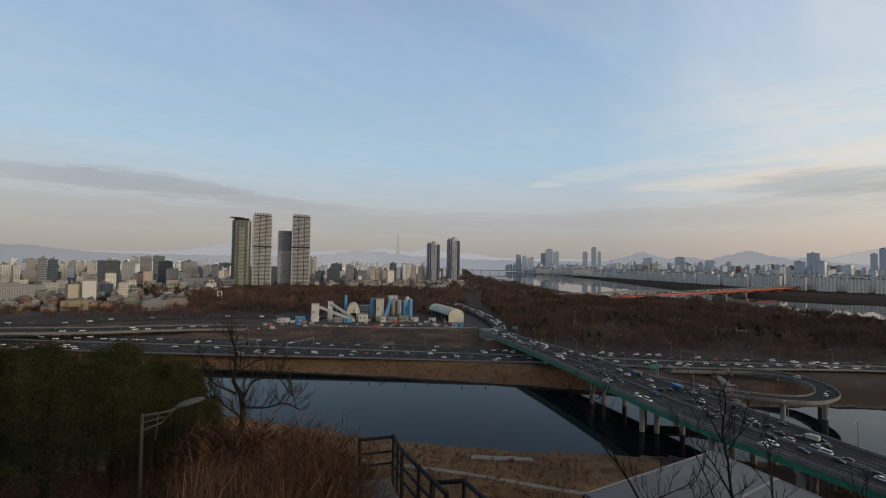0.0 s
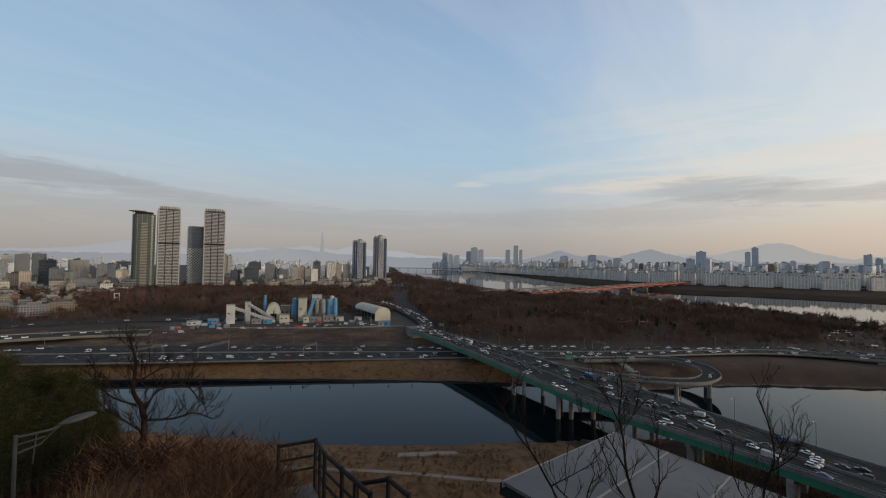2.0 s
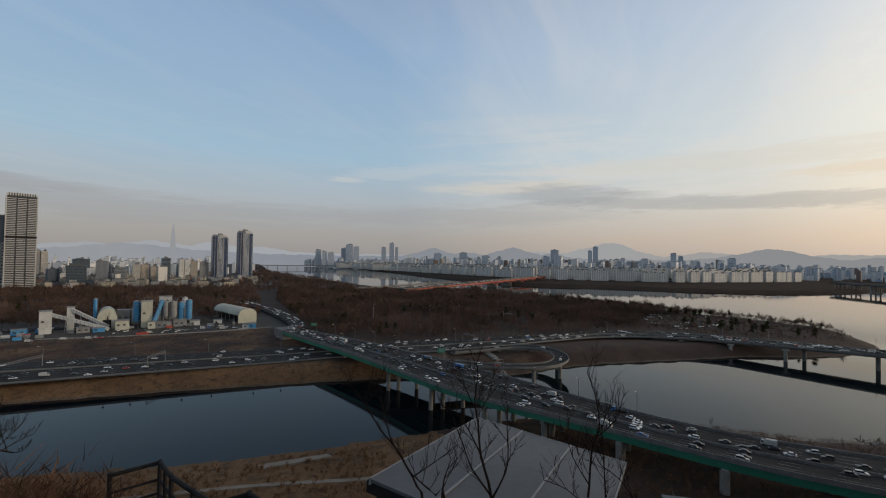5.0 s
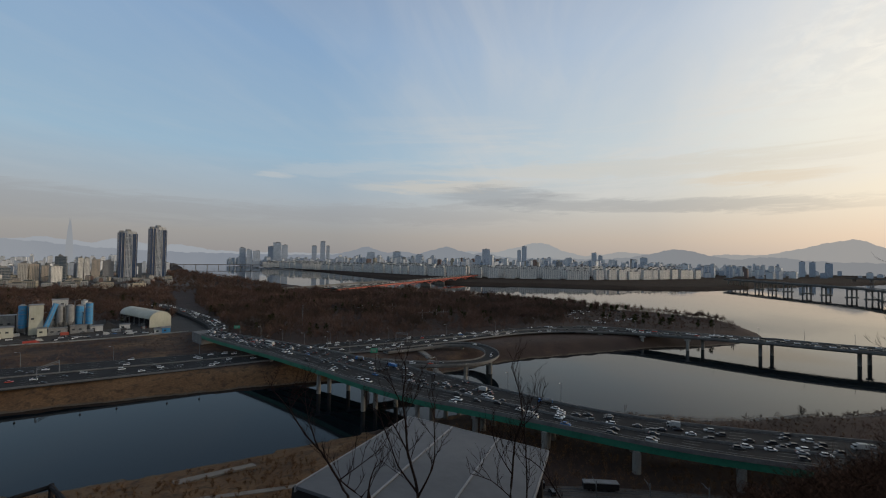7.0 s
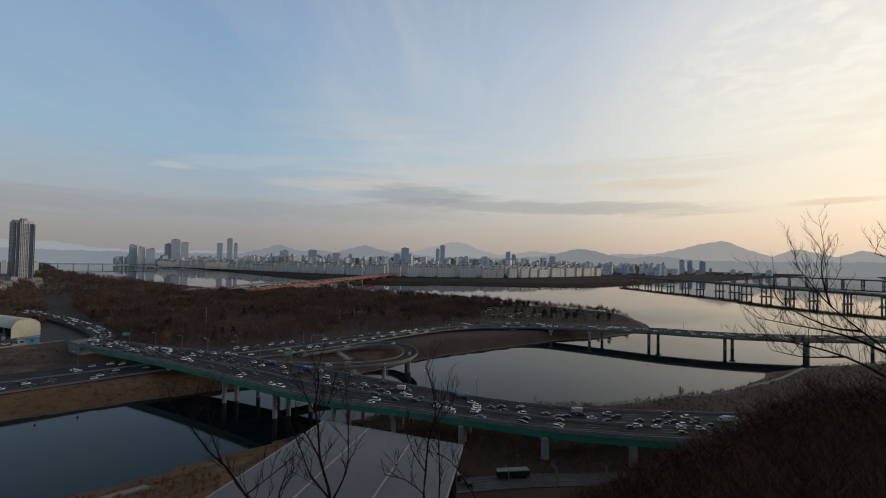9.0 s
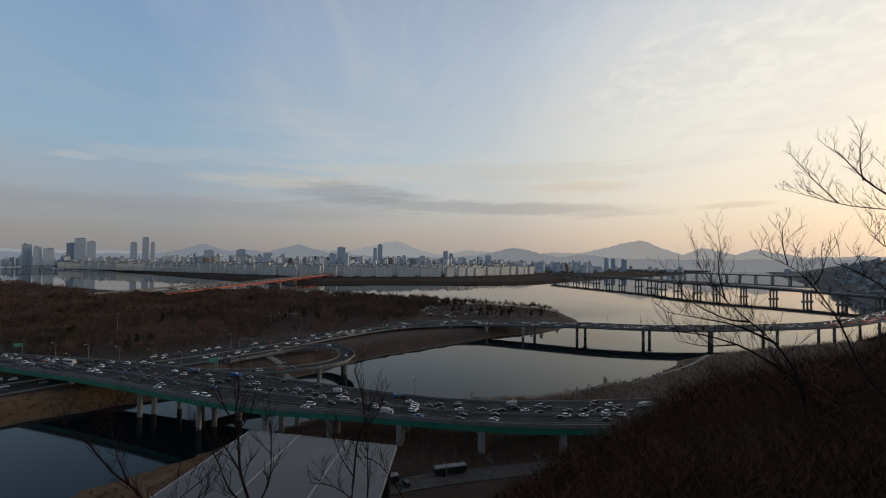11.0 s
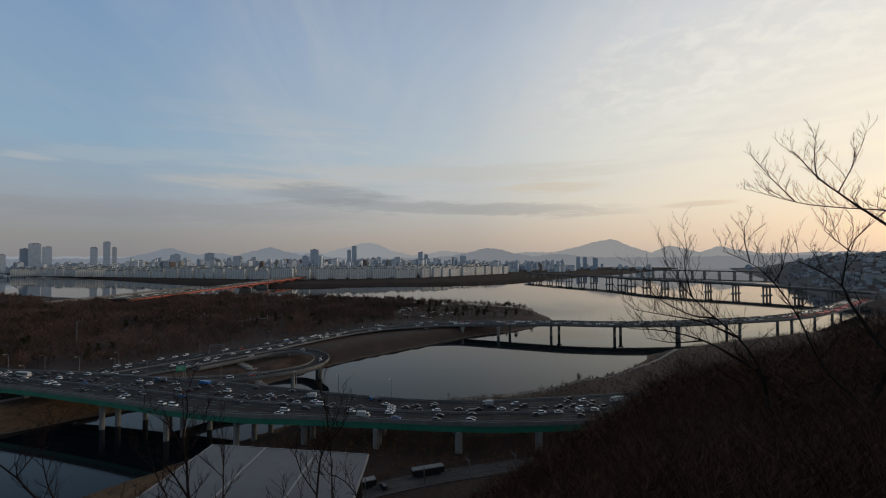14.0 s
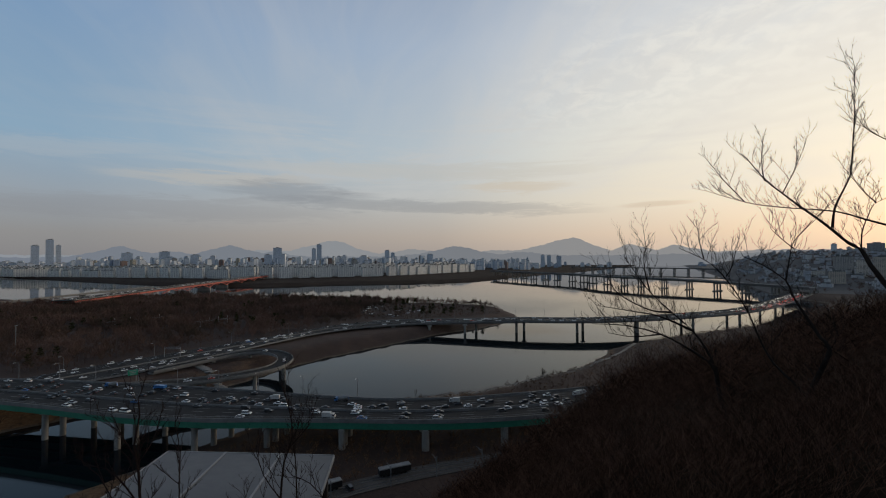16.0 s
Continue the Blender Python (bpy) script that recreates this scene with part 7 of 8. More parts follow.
for f in (0.14, 0.32, 0.62, 0.80):
    tagged(barrier(offset_line(TL, TR, f), tz, 0.16, 0.09).obj("rail", M_STEEL), "worn steel railway rail", "rail", "railway rails", "structure")
for k in range(1, 7):
    q = TL[int(k * (len(TL) - 1) / 7)]
    mast = thing("catenary_mast", (q[0], q[1], ground_at(*q)), -35, "grey steel railway mast with a bracket arm", "mast", "railway masts")
    MB().box((0, 0, 3.6), (0.28, 0.28, 7.2)).obj("mast", M_STEEL, mast)
    MB().beam((0, 0, 6.4), (0, 4.2, 6.6), 0.12, 0.12).obj("arm", M_STEEL, mast)
    MB().beam((0, 0, 5.4), (0, 2.6, 6.4), 0.08, 0.08).obj("brace", M_STEEL, mast)
for q0 in (0.42, 0.62):
    i = int(q0 * (len(TL) - 1))
    q, d_ = offset_line(TL, TR, 0.72)[i], TL[i + 1] - TL[i]
    wagon = thing("railway_wagon", (q[0], q[1], tz[i] + 0.16), math.degrees(math.atan2(d_[1], d_[0])), "grey covered railway wagon standing on the track", "wagon")
    MB().box((0, 0, 1.9), (12.0, 2.6, 2.0)).obj("body", M_DARKMETAL, wagon)
    MB().box((0, 0, 3.05), (12.1, 2.65, 0.3), 0, 0.94).obj("roof", M_GREYPLANT, wagon, "pale sheet roof")
    for dx in (-4.2, -2.6, 2.6, 4.2):
        for dy in (-0.75, 0.75):
            MB().tube([(dx, dy - 0.07, 0.45), (dx, dy + 0.07, 0.45)], [0.45, 0.45], 12).obj("wheel", M_TYRE, wagon)
# stepped ramp down to the water inside the loop
sr = thing("bank_stair", (188, 266, 4), 0, "pale concrete stair down the river bank", "stair")
for k in range(16):
    t = k / 15
    under(sr, MB().box((196 - 17 * t, 306 - 72 * t * 0.9, max(0.8, ground_at(196 - 17 * t, 306 - 72 * t * 0.9)) + 0.35), (3.6, 5.2, 1.0), 14).obj("step", M_CONCRETE))
# marker poles in the stream near the far bank
for k in range(8):
    x = -100 + k * 19 + CARS.uniform(-4, 4)
    p = thing("marker_float", (x, 306 - 0.12 * (x + 100) + CARS.uniform(-3, 2), 0), 0, "small dark marker float in the stream", "float", "stream markers")
    MB().tube([(0, 0, -0.4), (0, 0, 0.5)], [0.5, 0.4], 8).obj("float_body", M_TYRE, p)
    MB().tube([(0, 0, 0.4), (0.1, 0, 2.4)], [0.07, 0.05], 6).obj("pole", M_DARKMETAL, p)
# small open pavilion frame and tall white marker among the trees
wf = thing("white_frame", (*polar(-26.9, 900), 9), 27, "small white square gate frame among the trees", "frame")
for s in (-1, 1):
    MB().box((s * 3.4, 0, 7), (1.4, 1.4, 14)).obj("post", M_WHITEPAINT, wf)
for z in (6.5, 13):
    MB().box((0, 0, z), (8, 1.4, 1.4)).obj("beam", M_WHITEPAINT, wf)
for x0, x1, y_, z_ in ((255, 315, 560, 15), (300, 340, 470, 15)):
    fb = thing("footbridge", ((x0 + x1) / 2, y_, 8), 0, "slim pale footbridge among the park trees", "footbridge")
    under(fb, MB().beam((x0, y_, z_), (x1, y_ - 8, z_), 2.0, 0.4).obj("deck", M_PARAPET))
    for k in range(4):
        xx = x0 + (x1 - x0) * (k + 0.5) / 4
        under(fb, MB().tube([(xx, y_ - 8 * (k + 0.5) / 4, 7.5), (xx, y_ - 8 * (k + 0.5) / 4, z_ + 3.5)], [0.25, 0.2], 6).obj("mast", M_WHITEPAINT))

# ---- trees, brush and grass ----
VEG = random.Random(21)
VR_ = np.random.RandomState(8)


def sprig_tree(rng, height, counts, spread=0.9, up=0.35, stems=1, r=0.12):
    """Segments (a, b, ra, rb) of a bare tree or shrub of the given height; counts are the limbs of each order."""
    segs = []

    def grow(p, d, length, rad, order):
        e = p + d * length
        segs.append((p, e, rad, rad * 0.6))
        if order < len(counts):
            for k in range(counts[order]):
                t = rng.uniform(0.35, 1.0)
                a = rng.uniform(0, 2 * math.pi)
                side = Vector((math.cos(a) * spread, math.sin(a) * spread, up))
                grow(p.lerp(e, t), (d * 0.6 + side * 0.8).normalized(), length * rng.uniform(0.38, 0.66), rad * 0.5, order + 1)

    for s in range(stems):
        a, lean = rng.uniform(0, 2 * math.pi), 0.05 if stems == 1 else rng.uniform(0.1, 0.7)
        grow(Vector((0, 0, 0)), Vector((math.cos(a) * lean, math.sin(a) * lean, 1)).normalized(), height * 0.62, r, 0)
    top = max(b.z for _, b, _, _ in segs)
    k = height / top
    return [(a * k, b * k, ra_, rb_) for a, b, ra_, rb_ in segs]


def segs_to_blades(rng, segs, least):
    """Each segment as one thin spike, no narrower than least at its foot: verts (n, 3, 3)."""
    out = []
    for a, b, ra_, rb_ in segs:
        d = (b - a).normalized()
        s = d.cross(Vector((rng.uniform(-1, 1), rng.uniform(-1, 1), rng.uniform(-0.4, 0.4))))
        s = s.normalized() if s.length > 1e-4 else Vector((1, 0, 0))
        wa = max(ra_, least)
        out.append([a - s * wa, a + s * wa, b + (b - a) * 0.15])
    return np.array([[tuple(p) for p in q] for q in out])


def scatter(name, templates, places, mat, label, category, parent=None):
    """Copies of quad templates at (x, y, z, scale, turn) joined into one mesh."""
    chunks = []
    for k, (x, y, z, s, a) in enumerate(places):
        q = templates[k % len(templates)] * s
        ca, sa = math.cos(a), math.sin(a)
        r = q.copy()
        r[..., 0], r[..., 1] = q[..., 0] * ca - q[..., 1] * sa + x, q[..., 0] * sa + q[..., 1] * ca + y
        r[..., 2] += z
        chunks.append(r)
    v = np.concatenate(chunks).reshape(-1, 3)
    me = bpy.data.meshes.new(name)
    c = templates[0].shape[1]
    n = len(v) // c
    me.vertices.add(len(v))
    me.vertices.foreach_set("co", v.ravel())
    me.loops.add(c * n)
    me.loops.foreach_set("vertex_index", np.arange(c * n))
    me.polygons.add(n)
    me.polygons.foreach_set("loop_start", np.arange(0, c * n, c))
    me.materials.append(mat)
    me.update(calc_edges=True)
    me.validate()
    return tagged(new(name, me), label, category, "", "stuff")


def pts_in(poly, count, keep=None):
    xs, ys = [p[0] for p in poly], [p[1] for p in poly]
    out = []
    while len(out) < count:
        x, y = VR_.uniform(min(xs), max(xs), 4000), VR_.uniform(min(ys), max(ys), 4000)
        ok = inside(poly, x, y) & ~inside(STREAM, x, y)
        z, d = land(x, y)
        ok &= d > 6
        if keep is not None:
            ok &= keep(x, y)
        out += list(zip(x[ok], y[ok], z[ok]))
    return out[:count]


def off_roads(x, y):
    ok = np.ones(x.shape, bool)
    for L, R in ((gl, gr), (el, er), (SL, SR), (ro, ri), (VL, VR), (NL, NR)):
        poly = [tuple(p) for p in L[::2]] + [tuple(p) for p in R[::-2]]
        ok &= ~inside(poly, x, y)
    return ok


def crown_tree(rng, height, limbs, subs, twigs, r):
    """Segments of a bare tree whose limbs fan out from a short trunk into a rounded crown."""
    fork = Vector((rng.uniform(-0.3, 0.3), rng.uniform(-0.3, 0.3), height * rng.uniform(0.20, 0.32)))
    segs = [(Vector((0, 0, 0)), fork, r, r * 0.7)]
    wide = height * rng.uniform(0.30, 0.46)
    for i in range(limbs):
        a, el_ = 6.28 * i / limbs + rng.uniform(-0.4, 0.4), math.asin(rng.uniform(0.15, 1.0))
        tip = fork + Vector((math.cos(a) * math.cos(el_) * wide, math.sin(a) * math.cos(el_) * wide, math.sin(el_) * (height - fork.z) * rng.uniform(0.72, 0.98)))
        mid = fork.lerp(tip, 0.5) + Vector((0, 0, height * 0.05))
        segs += [(fork, mid, r * 0.5, r * 0.35), (mid, tip, r * 0.35, r * 0.2)]
        for j in range(subs):
            p_ = fork.lerp(mid, rng.uniform(0.4, 1.0)) if j % 2 else mid.lerp(tip, rng.random())
            d_ = ((tip - fork).normalized() + Vector((rng.uniform(-1, 1), rng.uniform(-1, 1), rng.uniform(-0.2, 0.9)))).normalized()
            q_ = p_ + d_ * height * rng.uniform(0.10, 0.22)
            segs.append((p_, q_, r * 0.26, r * 0.1))
            for _ in range(twigs):
                e_ = (d_ + Vector((rng.uniform(-1, 1), rng.uniform(-1, 1), rng.uniform(-0.4, 0.9)))).normalized()
                o_ = p_.lerp(q_, rng.uniform(0.3, 1.0))
                segs.append((o_, o_ + e_ * height * rng.uniform(0.05, 0.12), r * 0.16, r * 0.06))
    return segs


BARE = [segs_to_blades(VEG, crown_tree(VEG, 12.0, 8, 7, 2, 0.26), 0.085) for _ in range(9)]
BARE_FAR = [segs_to_blades(VEG, crown_tree(VEG, 12.0, 8, 7, 1, 0.40), 0.20) for _ in range(9)]
SHRUB = [segs_to_blades(VEG, sprig_tree(VEG, 1.0, (5, 4), 1.0, 0.35, 4, 0.007), 0.004) for _ in range(8)]
FLUFF = [segs_to_blades(VEG, sprig_tree(VEG, 1.0, (5, 3), 0.9, 0.45, 5, 0.0036), 0.002) for _ in range(10)]
SCRUB_FINE = [segs_to_blades(VEG, sprig_tree(VEG, 2.0, (6, 3), 1.0, 0.4, 3, 0.02), 0.014) for _ in range(6)]
SCRUB = [segs_to_blades(VEG, sprig_tree(VEG, 2.0, (7,), 1.0, 0.4, 5, 0.06), 0.06) for _ in range(6)]
BUSH = [segs_to_blades(VEG, sprig_tree(VEG, 2.4, (5, 4), 1.1, 0.35, 4, 0.035), 0.028) for _ in range(6)]
SAPLING = [segs_to_blades(VEG, sprig_tree(VEG, 5.5, (6, 5, 3), 0.7, 0.6, 1, 0.05), 0.02) for _ in range(4)]


def woods(name, poly, count, low, high, label, keep=off_roads):
    """Leafless trees over a stretch of land, with finer crowns where they stand nearer."""
    spots = [(x, y, z - 0.3, VEG.uniform(low, high) * VEG.uniform(0.7, 1.15) * (1 + 0.35 * float(wander(x, y, 22.0))), VEG.uniform(0, 6.3)) for x, y, z in pts_in(poly, count, keep)]
    for templates, part_ in ((BARE, [p for p in spots if math.hypot(p[0], p[1]) < 560]), (BARE_FAR, [p for p in spots if math.hypot(p[0], p[1]) >= 560])):
        if part_:
            scatter(name, templates, part_, M_TWIG, label, "trees")


PARK = [(95, 385), (180, 372), (288, 352), (360, 345), (420, 325), (470, 290), (560, 215), (640, 230), (668, 300), (665, 380), (640, 470), (615, 640), (590, 800), (540, 870), (440, 960), (330, 950), (250, 1000), (110, 1060), (80, 800), (78, 600), (80, 480)]
woods("park_trees", PARK, 6600, 0.8, 1.2, "dense grey-brown leafless trees filling the riverside park", lambda x, y: off_roads(x, y) & (np.hypot(x - 560, y - 260) > 150) & (wander(x, y, 40.0) > -0.5))
FOREST_N = [(40, 600), (50, 760), (60, 1050), (-100, 1160), (-340, 1220), (-590, 1215), (-700, 1000), (-520, 800), (-330, 620), (-230, 590), (-60, 600)]
woods("park_trees", FOREST_N, 4200, 0.8, 1.2, "leafless park trees below the tall towers")
FOREST_E = [polar(-9, 1010), polar(-6, 1200), polar(0, 1400), polar(3, 2300), polar(6.2, 2900), polar(7.5, 2500), polar(10, 1700), polar(16, 1150), polar(12, 1000), polar(6, 1010), polar(0, 1000)]
woods("park_trees", FOREST_E, 1500, 0.8, 1.2, "leafless trees along the northern river bank")
VERGE = [(-240, 560), (-300, 620), (-420, 800), (-700, 760), (-860, 640), (-860, 470), (-560, 520), (-400, 540)]
woods("verge_trees", VERGE, 1500, 0.6, 1.0, "leafless trees along the city road")
SPIT = [(440, 340), (470, 270), (560, 205), (635, 222), (672, 270), (672, 350), (645, 450), (560, 500), (480, 420)]
woods("spit_trees", SPIT, 330, 0.25, 0.75, "low leafless trees and shrubs on the river spit")
woods("spit_trees", [(640, 240), (676, 290), (674, 360), (648, 460), (630, 620), (606, 620), (630, 460), (655, 360), (655, 300), (630, 250)], 220, 0.5, 0.9, "row of leafless trees along the spit's shore")
scatter("spit_scrub", SCRUB, [(x, y, z - 0.05, VEG.uniform(0.4, 1.0), VEG.uniform(0, 6.3)) for x, y, z in pts_in(SPIT, 2400, off_roads)], M_TWIG, "dense low scrub on the river spit", "scrub")
woods("loop_shrubs", [(130, 270), (190, 245), (228, 275), (190, 292), (140, 300)], 60, 0.15, 0.4, "low leafless shrubs inside the ramp loop")
FAR_GREEN = [(1100, 2500), (1250, 1900), (1500, 1380), (1730, 1215), (2100, 1090), (2100, 1040), (1700, 1120), (1450, 1290), (1200, 1650), (1050, 2250)]
scatter("bank_trees", BARE_FAR, [(x, y, z - 0.3, VEG.uniform(0.9, 1.4), VEG.uniform(0, 6.3)) for x, y, z in pts_in(FAR_GREEN, 700)], M_TWIG, "dark row of trees along the far bank", "trees")
scatter("plain_brush", BUSH, [(x, y, z, VEG.uniform(0.5, 1.2), VEG.uniform(0, 6.3)) for x, y, z in pts_in([(-230, 405), (40, 388), (48, 480), (-230, 496)], 900, off_roads)], M_TWIG, "brown dry brush on the plain before the plant", "brush")
NEAR_SHORE = [(150, 180), (205, 150), (260, 105), (330, 60), (370, 38), (450, 14), (520, -14), (640, -100), (600, -130), (420, -70), (300, 0), (210, 70), (150, 130)]
scatter("shore_brush", SCRUB, [(x, y, z - 0.05, VEG.uniform(0.25, 0.8), VEG.uniform(0, 6.3)) for x, y, z in pts_in(NEAR_SHORE, 1500)], M_STALK, "low dry brush along the near shore", "brush")
scatter("shore_scrub", SCRUB_FINE, [(x, y, z - 0.05, VEG.uniform(0.5, 1.7), VEG.uniform(0, 6.3)) for x, y, z in pts_in(NEAR_SHORE, 3000)], M_TWIG, "fine grey-brown scrub along the near shore", "scrub")
scatter("bank_trees", SAPLING, [(x, y, z - 0.2, VEG.uniform(0.5, 1.2), VEG.uniform(0, 6.3)) for x, y, z in pts_in(NEAR_SHORE, 110)], M_TWIG, "small leafless trees on the grassy bank", "trees")


# rough ground between the hill, the railway and the bridge
UNDER = [(70, 175), (120, 172), (165, 150), (215, 110), (245, 60), (215, 40), (165, 62), (120, 100), (80, 130)]
scatter("bank_scrub", SCRUB_FINE, [(x, y, z - 0.05, VEG.uniform(0.6, 1.9), VEG.uniform(0, 6.3)) for x, y, z in pts_in(UNDER, 1900)], M_STALK, "tangled dry scrub below the bridge", "scrub")
scatter("bank_trees", SAPLING, [(x, y, z - 0.2, VEG.uniform(0.5, 1.3), VEG.uniform(0, 6.3)) for x, y, z in pts_in(UNDER, 130)], M_TWIG, "small leafless trees below the bridge", "trees")
SHORE_TREE = [segs_to_blades(VEG, crown_tree(VEG, 5.0, 9, 8, 3, 0.14), 0.06) for _ in range(4)]
scatter("shore_trees", SHORE_TREE, [(x + VEG.uniform(-3, 3), y + VEG.uniform(-3, 3), ground_at(x, y) - 0.1, sc, VEG.uniform(0, 6.3)) for x, y, sc in ((294, 75, 1.5), (258, 88, 0.9), (320, 64, 1.0), (285, 78, 0.8), (306, 68, 0.8), (340, 55, 1.1), (352, 50, 0.9), (330, 58, 0.7), (272, 84, 0.6), (366, 46, 0.9), (378, 42, 0.8), (312, 60, 0.9), (300, 66, 0.6))], M_TWIG, "small bushy leafless trees on the grassy shore", "trees")


# evergreen crowns: clumps of needle blades
def needle_crown(rng, height, width, clumps, per, blade=0.22, base=0.25, slim=0.2):
    q = []
    for _ in range(clumps):
        h = base + (1 - base) * rng.random() ** 0.8
        r = width * (1.05 - h) ** 0.7 * math.sqrt(rng.random()) * 0.8
        a = rng.uniform(0, 6.3)
        c = Vector((r * math.cos(a), r * math.sin(a), h * height))
        size = width * rng.uniform(0.14, 0.34)
        for _ in range(per):
            d = Vector((rng.gauss(0, 1), rng.gauss(0, 1), rng.gauss(0, 0.45))) * size * 0.5
            t = Vector((rng.uniform(-1, 1), rng.uniform(-1, 1), rng.uniform(-0.1, 0.9))).normalized()
            s = t.cross(Vector((rng.uniform(-1, 1), rng.uniform(-1, 1), rng.uniform(-1, 1)))).normalized()
            p = c + d
            q.append([p - s * blade * slim, p + s * blade * slim, p + t * blade * 1.9])
    return np.array([[tuple(p) for p in f] for f in q])


PINE = [needle_crown(VEG, 7.5, 2.8, 70, 150, 0.15, slim=0.075) for _ in range(3)]
PINE_FAR = [needle_crown(VEG, 9.0, 3.4, 26, 16, 0.9, 0.15) for _ in range(3)]


def quad_object(name, quads, mat, parent=None):
    me = bpy.data.meshes.new(name)
    v = quads.reshape(-1, 3)
    me.from_pydata(v.tolist(), [], [(3 * i, 3 * i + 1, 3 * i + 2) for i in range(len(v) // 3)])
    me.materials.append(mat)
    return me


pine_protos = []
for k in range(3):
    e = thing("pine_tree", (0, 0, -300), 0, "dark green pine on the hillside below the path", "tree", "hillside pines")
    MB().tube([(0, 0, -0.6), (0.1, 0.05, 3.0), (0.0, 0.15, 6.6)], [0.16, 0.12, 0.03], 8).obj("trunk", M_BARK, e)
    o = new("crown", quad_object("crown", PINE[k], M_NEEDLE))
    o.parent = e
    pine_protos.append(e)
pine_spots = []
for k in range(900):
    h, r = VEG.uniform(-52, -27), VEG.uniform(13, 60)
    if len(pine_spots) >= 66:
        break
    if -37.5 < h < -30 and r < 14.5:
        continue
    x, y = polar(h, r)
    z = ground_at(x, y)
    top = 85 + r * math.tan(radians(np.interp(h, [-50, -41, -36, -30, -27.5], [-8.2, -8.6, -9.0, -11.5, -14.5])))
    sc = min(1.5, (top - z) / 8.0 * VEG.uniform(0.62, 1.05))
    if sc > 0.5 and all(math.hypot(x - a[0], y - a[1]) > 2.2 for a in pine_spots):
        pine_spots.append((x, y, z, sc, VEG.uniform(0, 360)))
pine_spots += [(*polar(-8.8, 13.6), ground_at(*polar(-8.8, 13.6)), 0.22, 20)]
used = set()
for k, (x, y, z, sc, a) in enumerate(pine_spots):
    m = pose(x, y, z, 0, 0, a) @ Matrix.Diagonal((sc, sc, sc, 1))
    if k < 3:
        pine_protos[k].matrix_basis = m
    else:
        c = copy_thing(pine_protos[k % 3], pose(x, y, z, 0, 0, a))
        c.scale = (sc, sc, sc)
green_spots = pts_in(PARK, 150, lambda x, y: off_roads(x, y) & (wander(x, y, 60.0) > 0.25)) + pts_in(FOREST_N, 80, off_roads) + pts_in([(560, 500), (640, 480), (600, 640), (560, 640)], 26)
scatter("evergreen_trees", PINE_FAR, [(x, y, z, VEG.uniform(0.8, 1.3), VEG.uniform(0, 6.3)) for x, y, z in green_spots], M_NEEDLE, "dark evergreen trees among the leafless park trees", "trees")

# thickets on the hill itself
def slope_spots(h0, h1, r0, r1, count, power=1.0):
    out = []
    for _ in range(count):
        h, r = VEG.uniform(h0, h1), r0 + (r1 - r0) * VEG.random() ** power
        x, y = polar(h, r)
        out.append((x, y))
    z = land(np.array([p[0] for p in out]), np.array([p[1] for p in out]))[0]
    return [(x, y, zz) for (x, y), zz in zip(out, z)]


CREST_H = [-52, -41, -36, -30, -27.5, -17, -14, -10.5, -9, -5, 2, 55, 61.4, 67.4, 74.6, 79.4, 86.3, 93, 98, 102, 106, 108.5, 122]
CREST_E = [8.2, 8.6, 9, 11.5, 14, 18.3, 21, 23, 28, 30, 33, 37, 28, 24.0, 19.7, 16.1, 11.6, 9.0, 7.4, 5.1, 3.4, 2.5, 2.0]


def room(x, y, z):
    """How tall a bush may stand there before it rises over the crest line seen from the path."""
    r, h = math.hypot(x, y), math.degrees(math.atan2(x, y))
    e = np.interp(h, CREST_H, CREST_E)
    if r < 14 and -29 < h < -17:
        e = max(e, np.interp(h, [-29, -26, -20, -17], [15, 22.5, 22.5, 20]))
    return 85 - r * math.tan(radians(e)) - z


def brush(h0, h1, r0, r1, count, power, most, label, mat=M_BRUSH, templates=SHRUB, least=0.2):
    spots = []
    for x, y, z in slope_spots(h0, h1, r0, r1, count, power):
        if -3.1 < x < 1.1 and 7.4 < y < 13.8:
            continue
        tall_ = min(most, room(x, y, z) * VEG.choice([VEG.uniform(0.35, 1.0), VEG.uniform(0.5, 1.12), VEG.uniform(0.3, 0.9), VEG.uniform(0.6, 1.25)]))
        if tall_ > least:
            spots.append((x, y, z - 0.05, tall_, VEG.uniform(0, 6.3)))
    return scatter("hillside_brush", templates, spots, mat, label, "brush")


brush(-27, -6, 5, 26, 2100, 1.0, 1.5, "tangled brown leafless brush on the slope", M_BRUSH, FLUFF)
brush(-52, -26, 9, 26, 520, 1.0, 0.7, "sparse low brush under the pines", M_THICKET, FLUFF)
brush(-29, -8, 13, 80, 1700, 1.0, 2.6, "taller brown thicket down the slope", M_BRUSH, [b / 2.0 for b in SCRUB_FINE])
scatter("bank_scrub", SCRUB, [(x, y, z - 0.05, VEG.uniform(0.5, 1.3), VEG.uniform(0, 6.3)) for x, y, z in pts_in([(-150, 240), (-60, 206), (0, 196), (60, 190), (60, 120), (0, 110), (-70, 120), (-150, 190)], 1500)], M_STALK, "dry orange-brown scrub on the near bank", "scrub")
brush(58, 122, 4, 30, 2600, 1.0, 0.9, "tangled dark leafless brush on the western slope", M_THICKET, FLUFF)
brush(60, 122, 26, 150, 2900, 1.3, 2.6, "dark leafless thicket down the western slope", M_THICKET, [b / 2.0 * np.array([1, 1, 1]) for b in SCRUB_FINE])
brush(-8, 60, 16, 120, 500, 0.8, 1.6, "tangled brown brush on the steep slope")
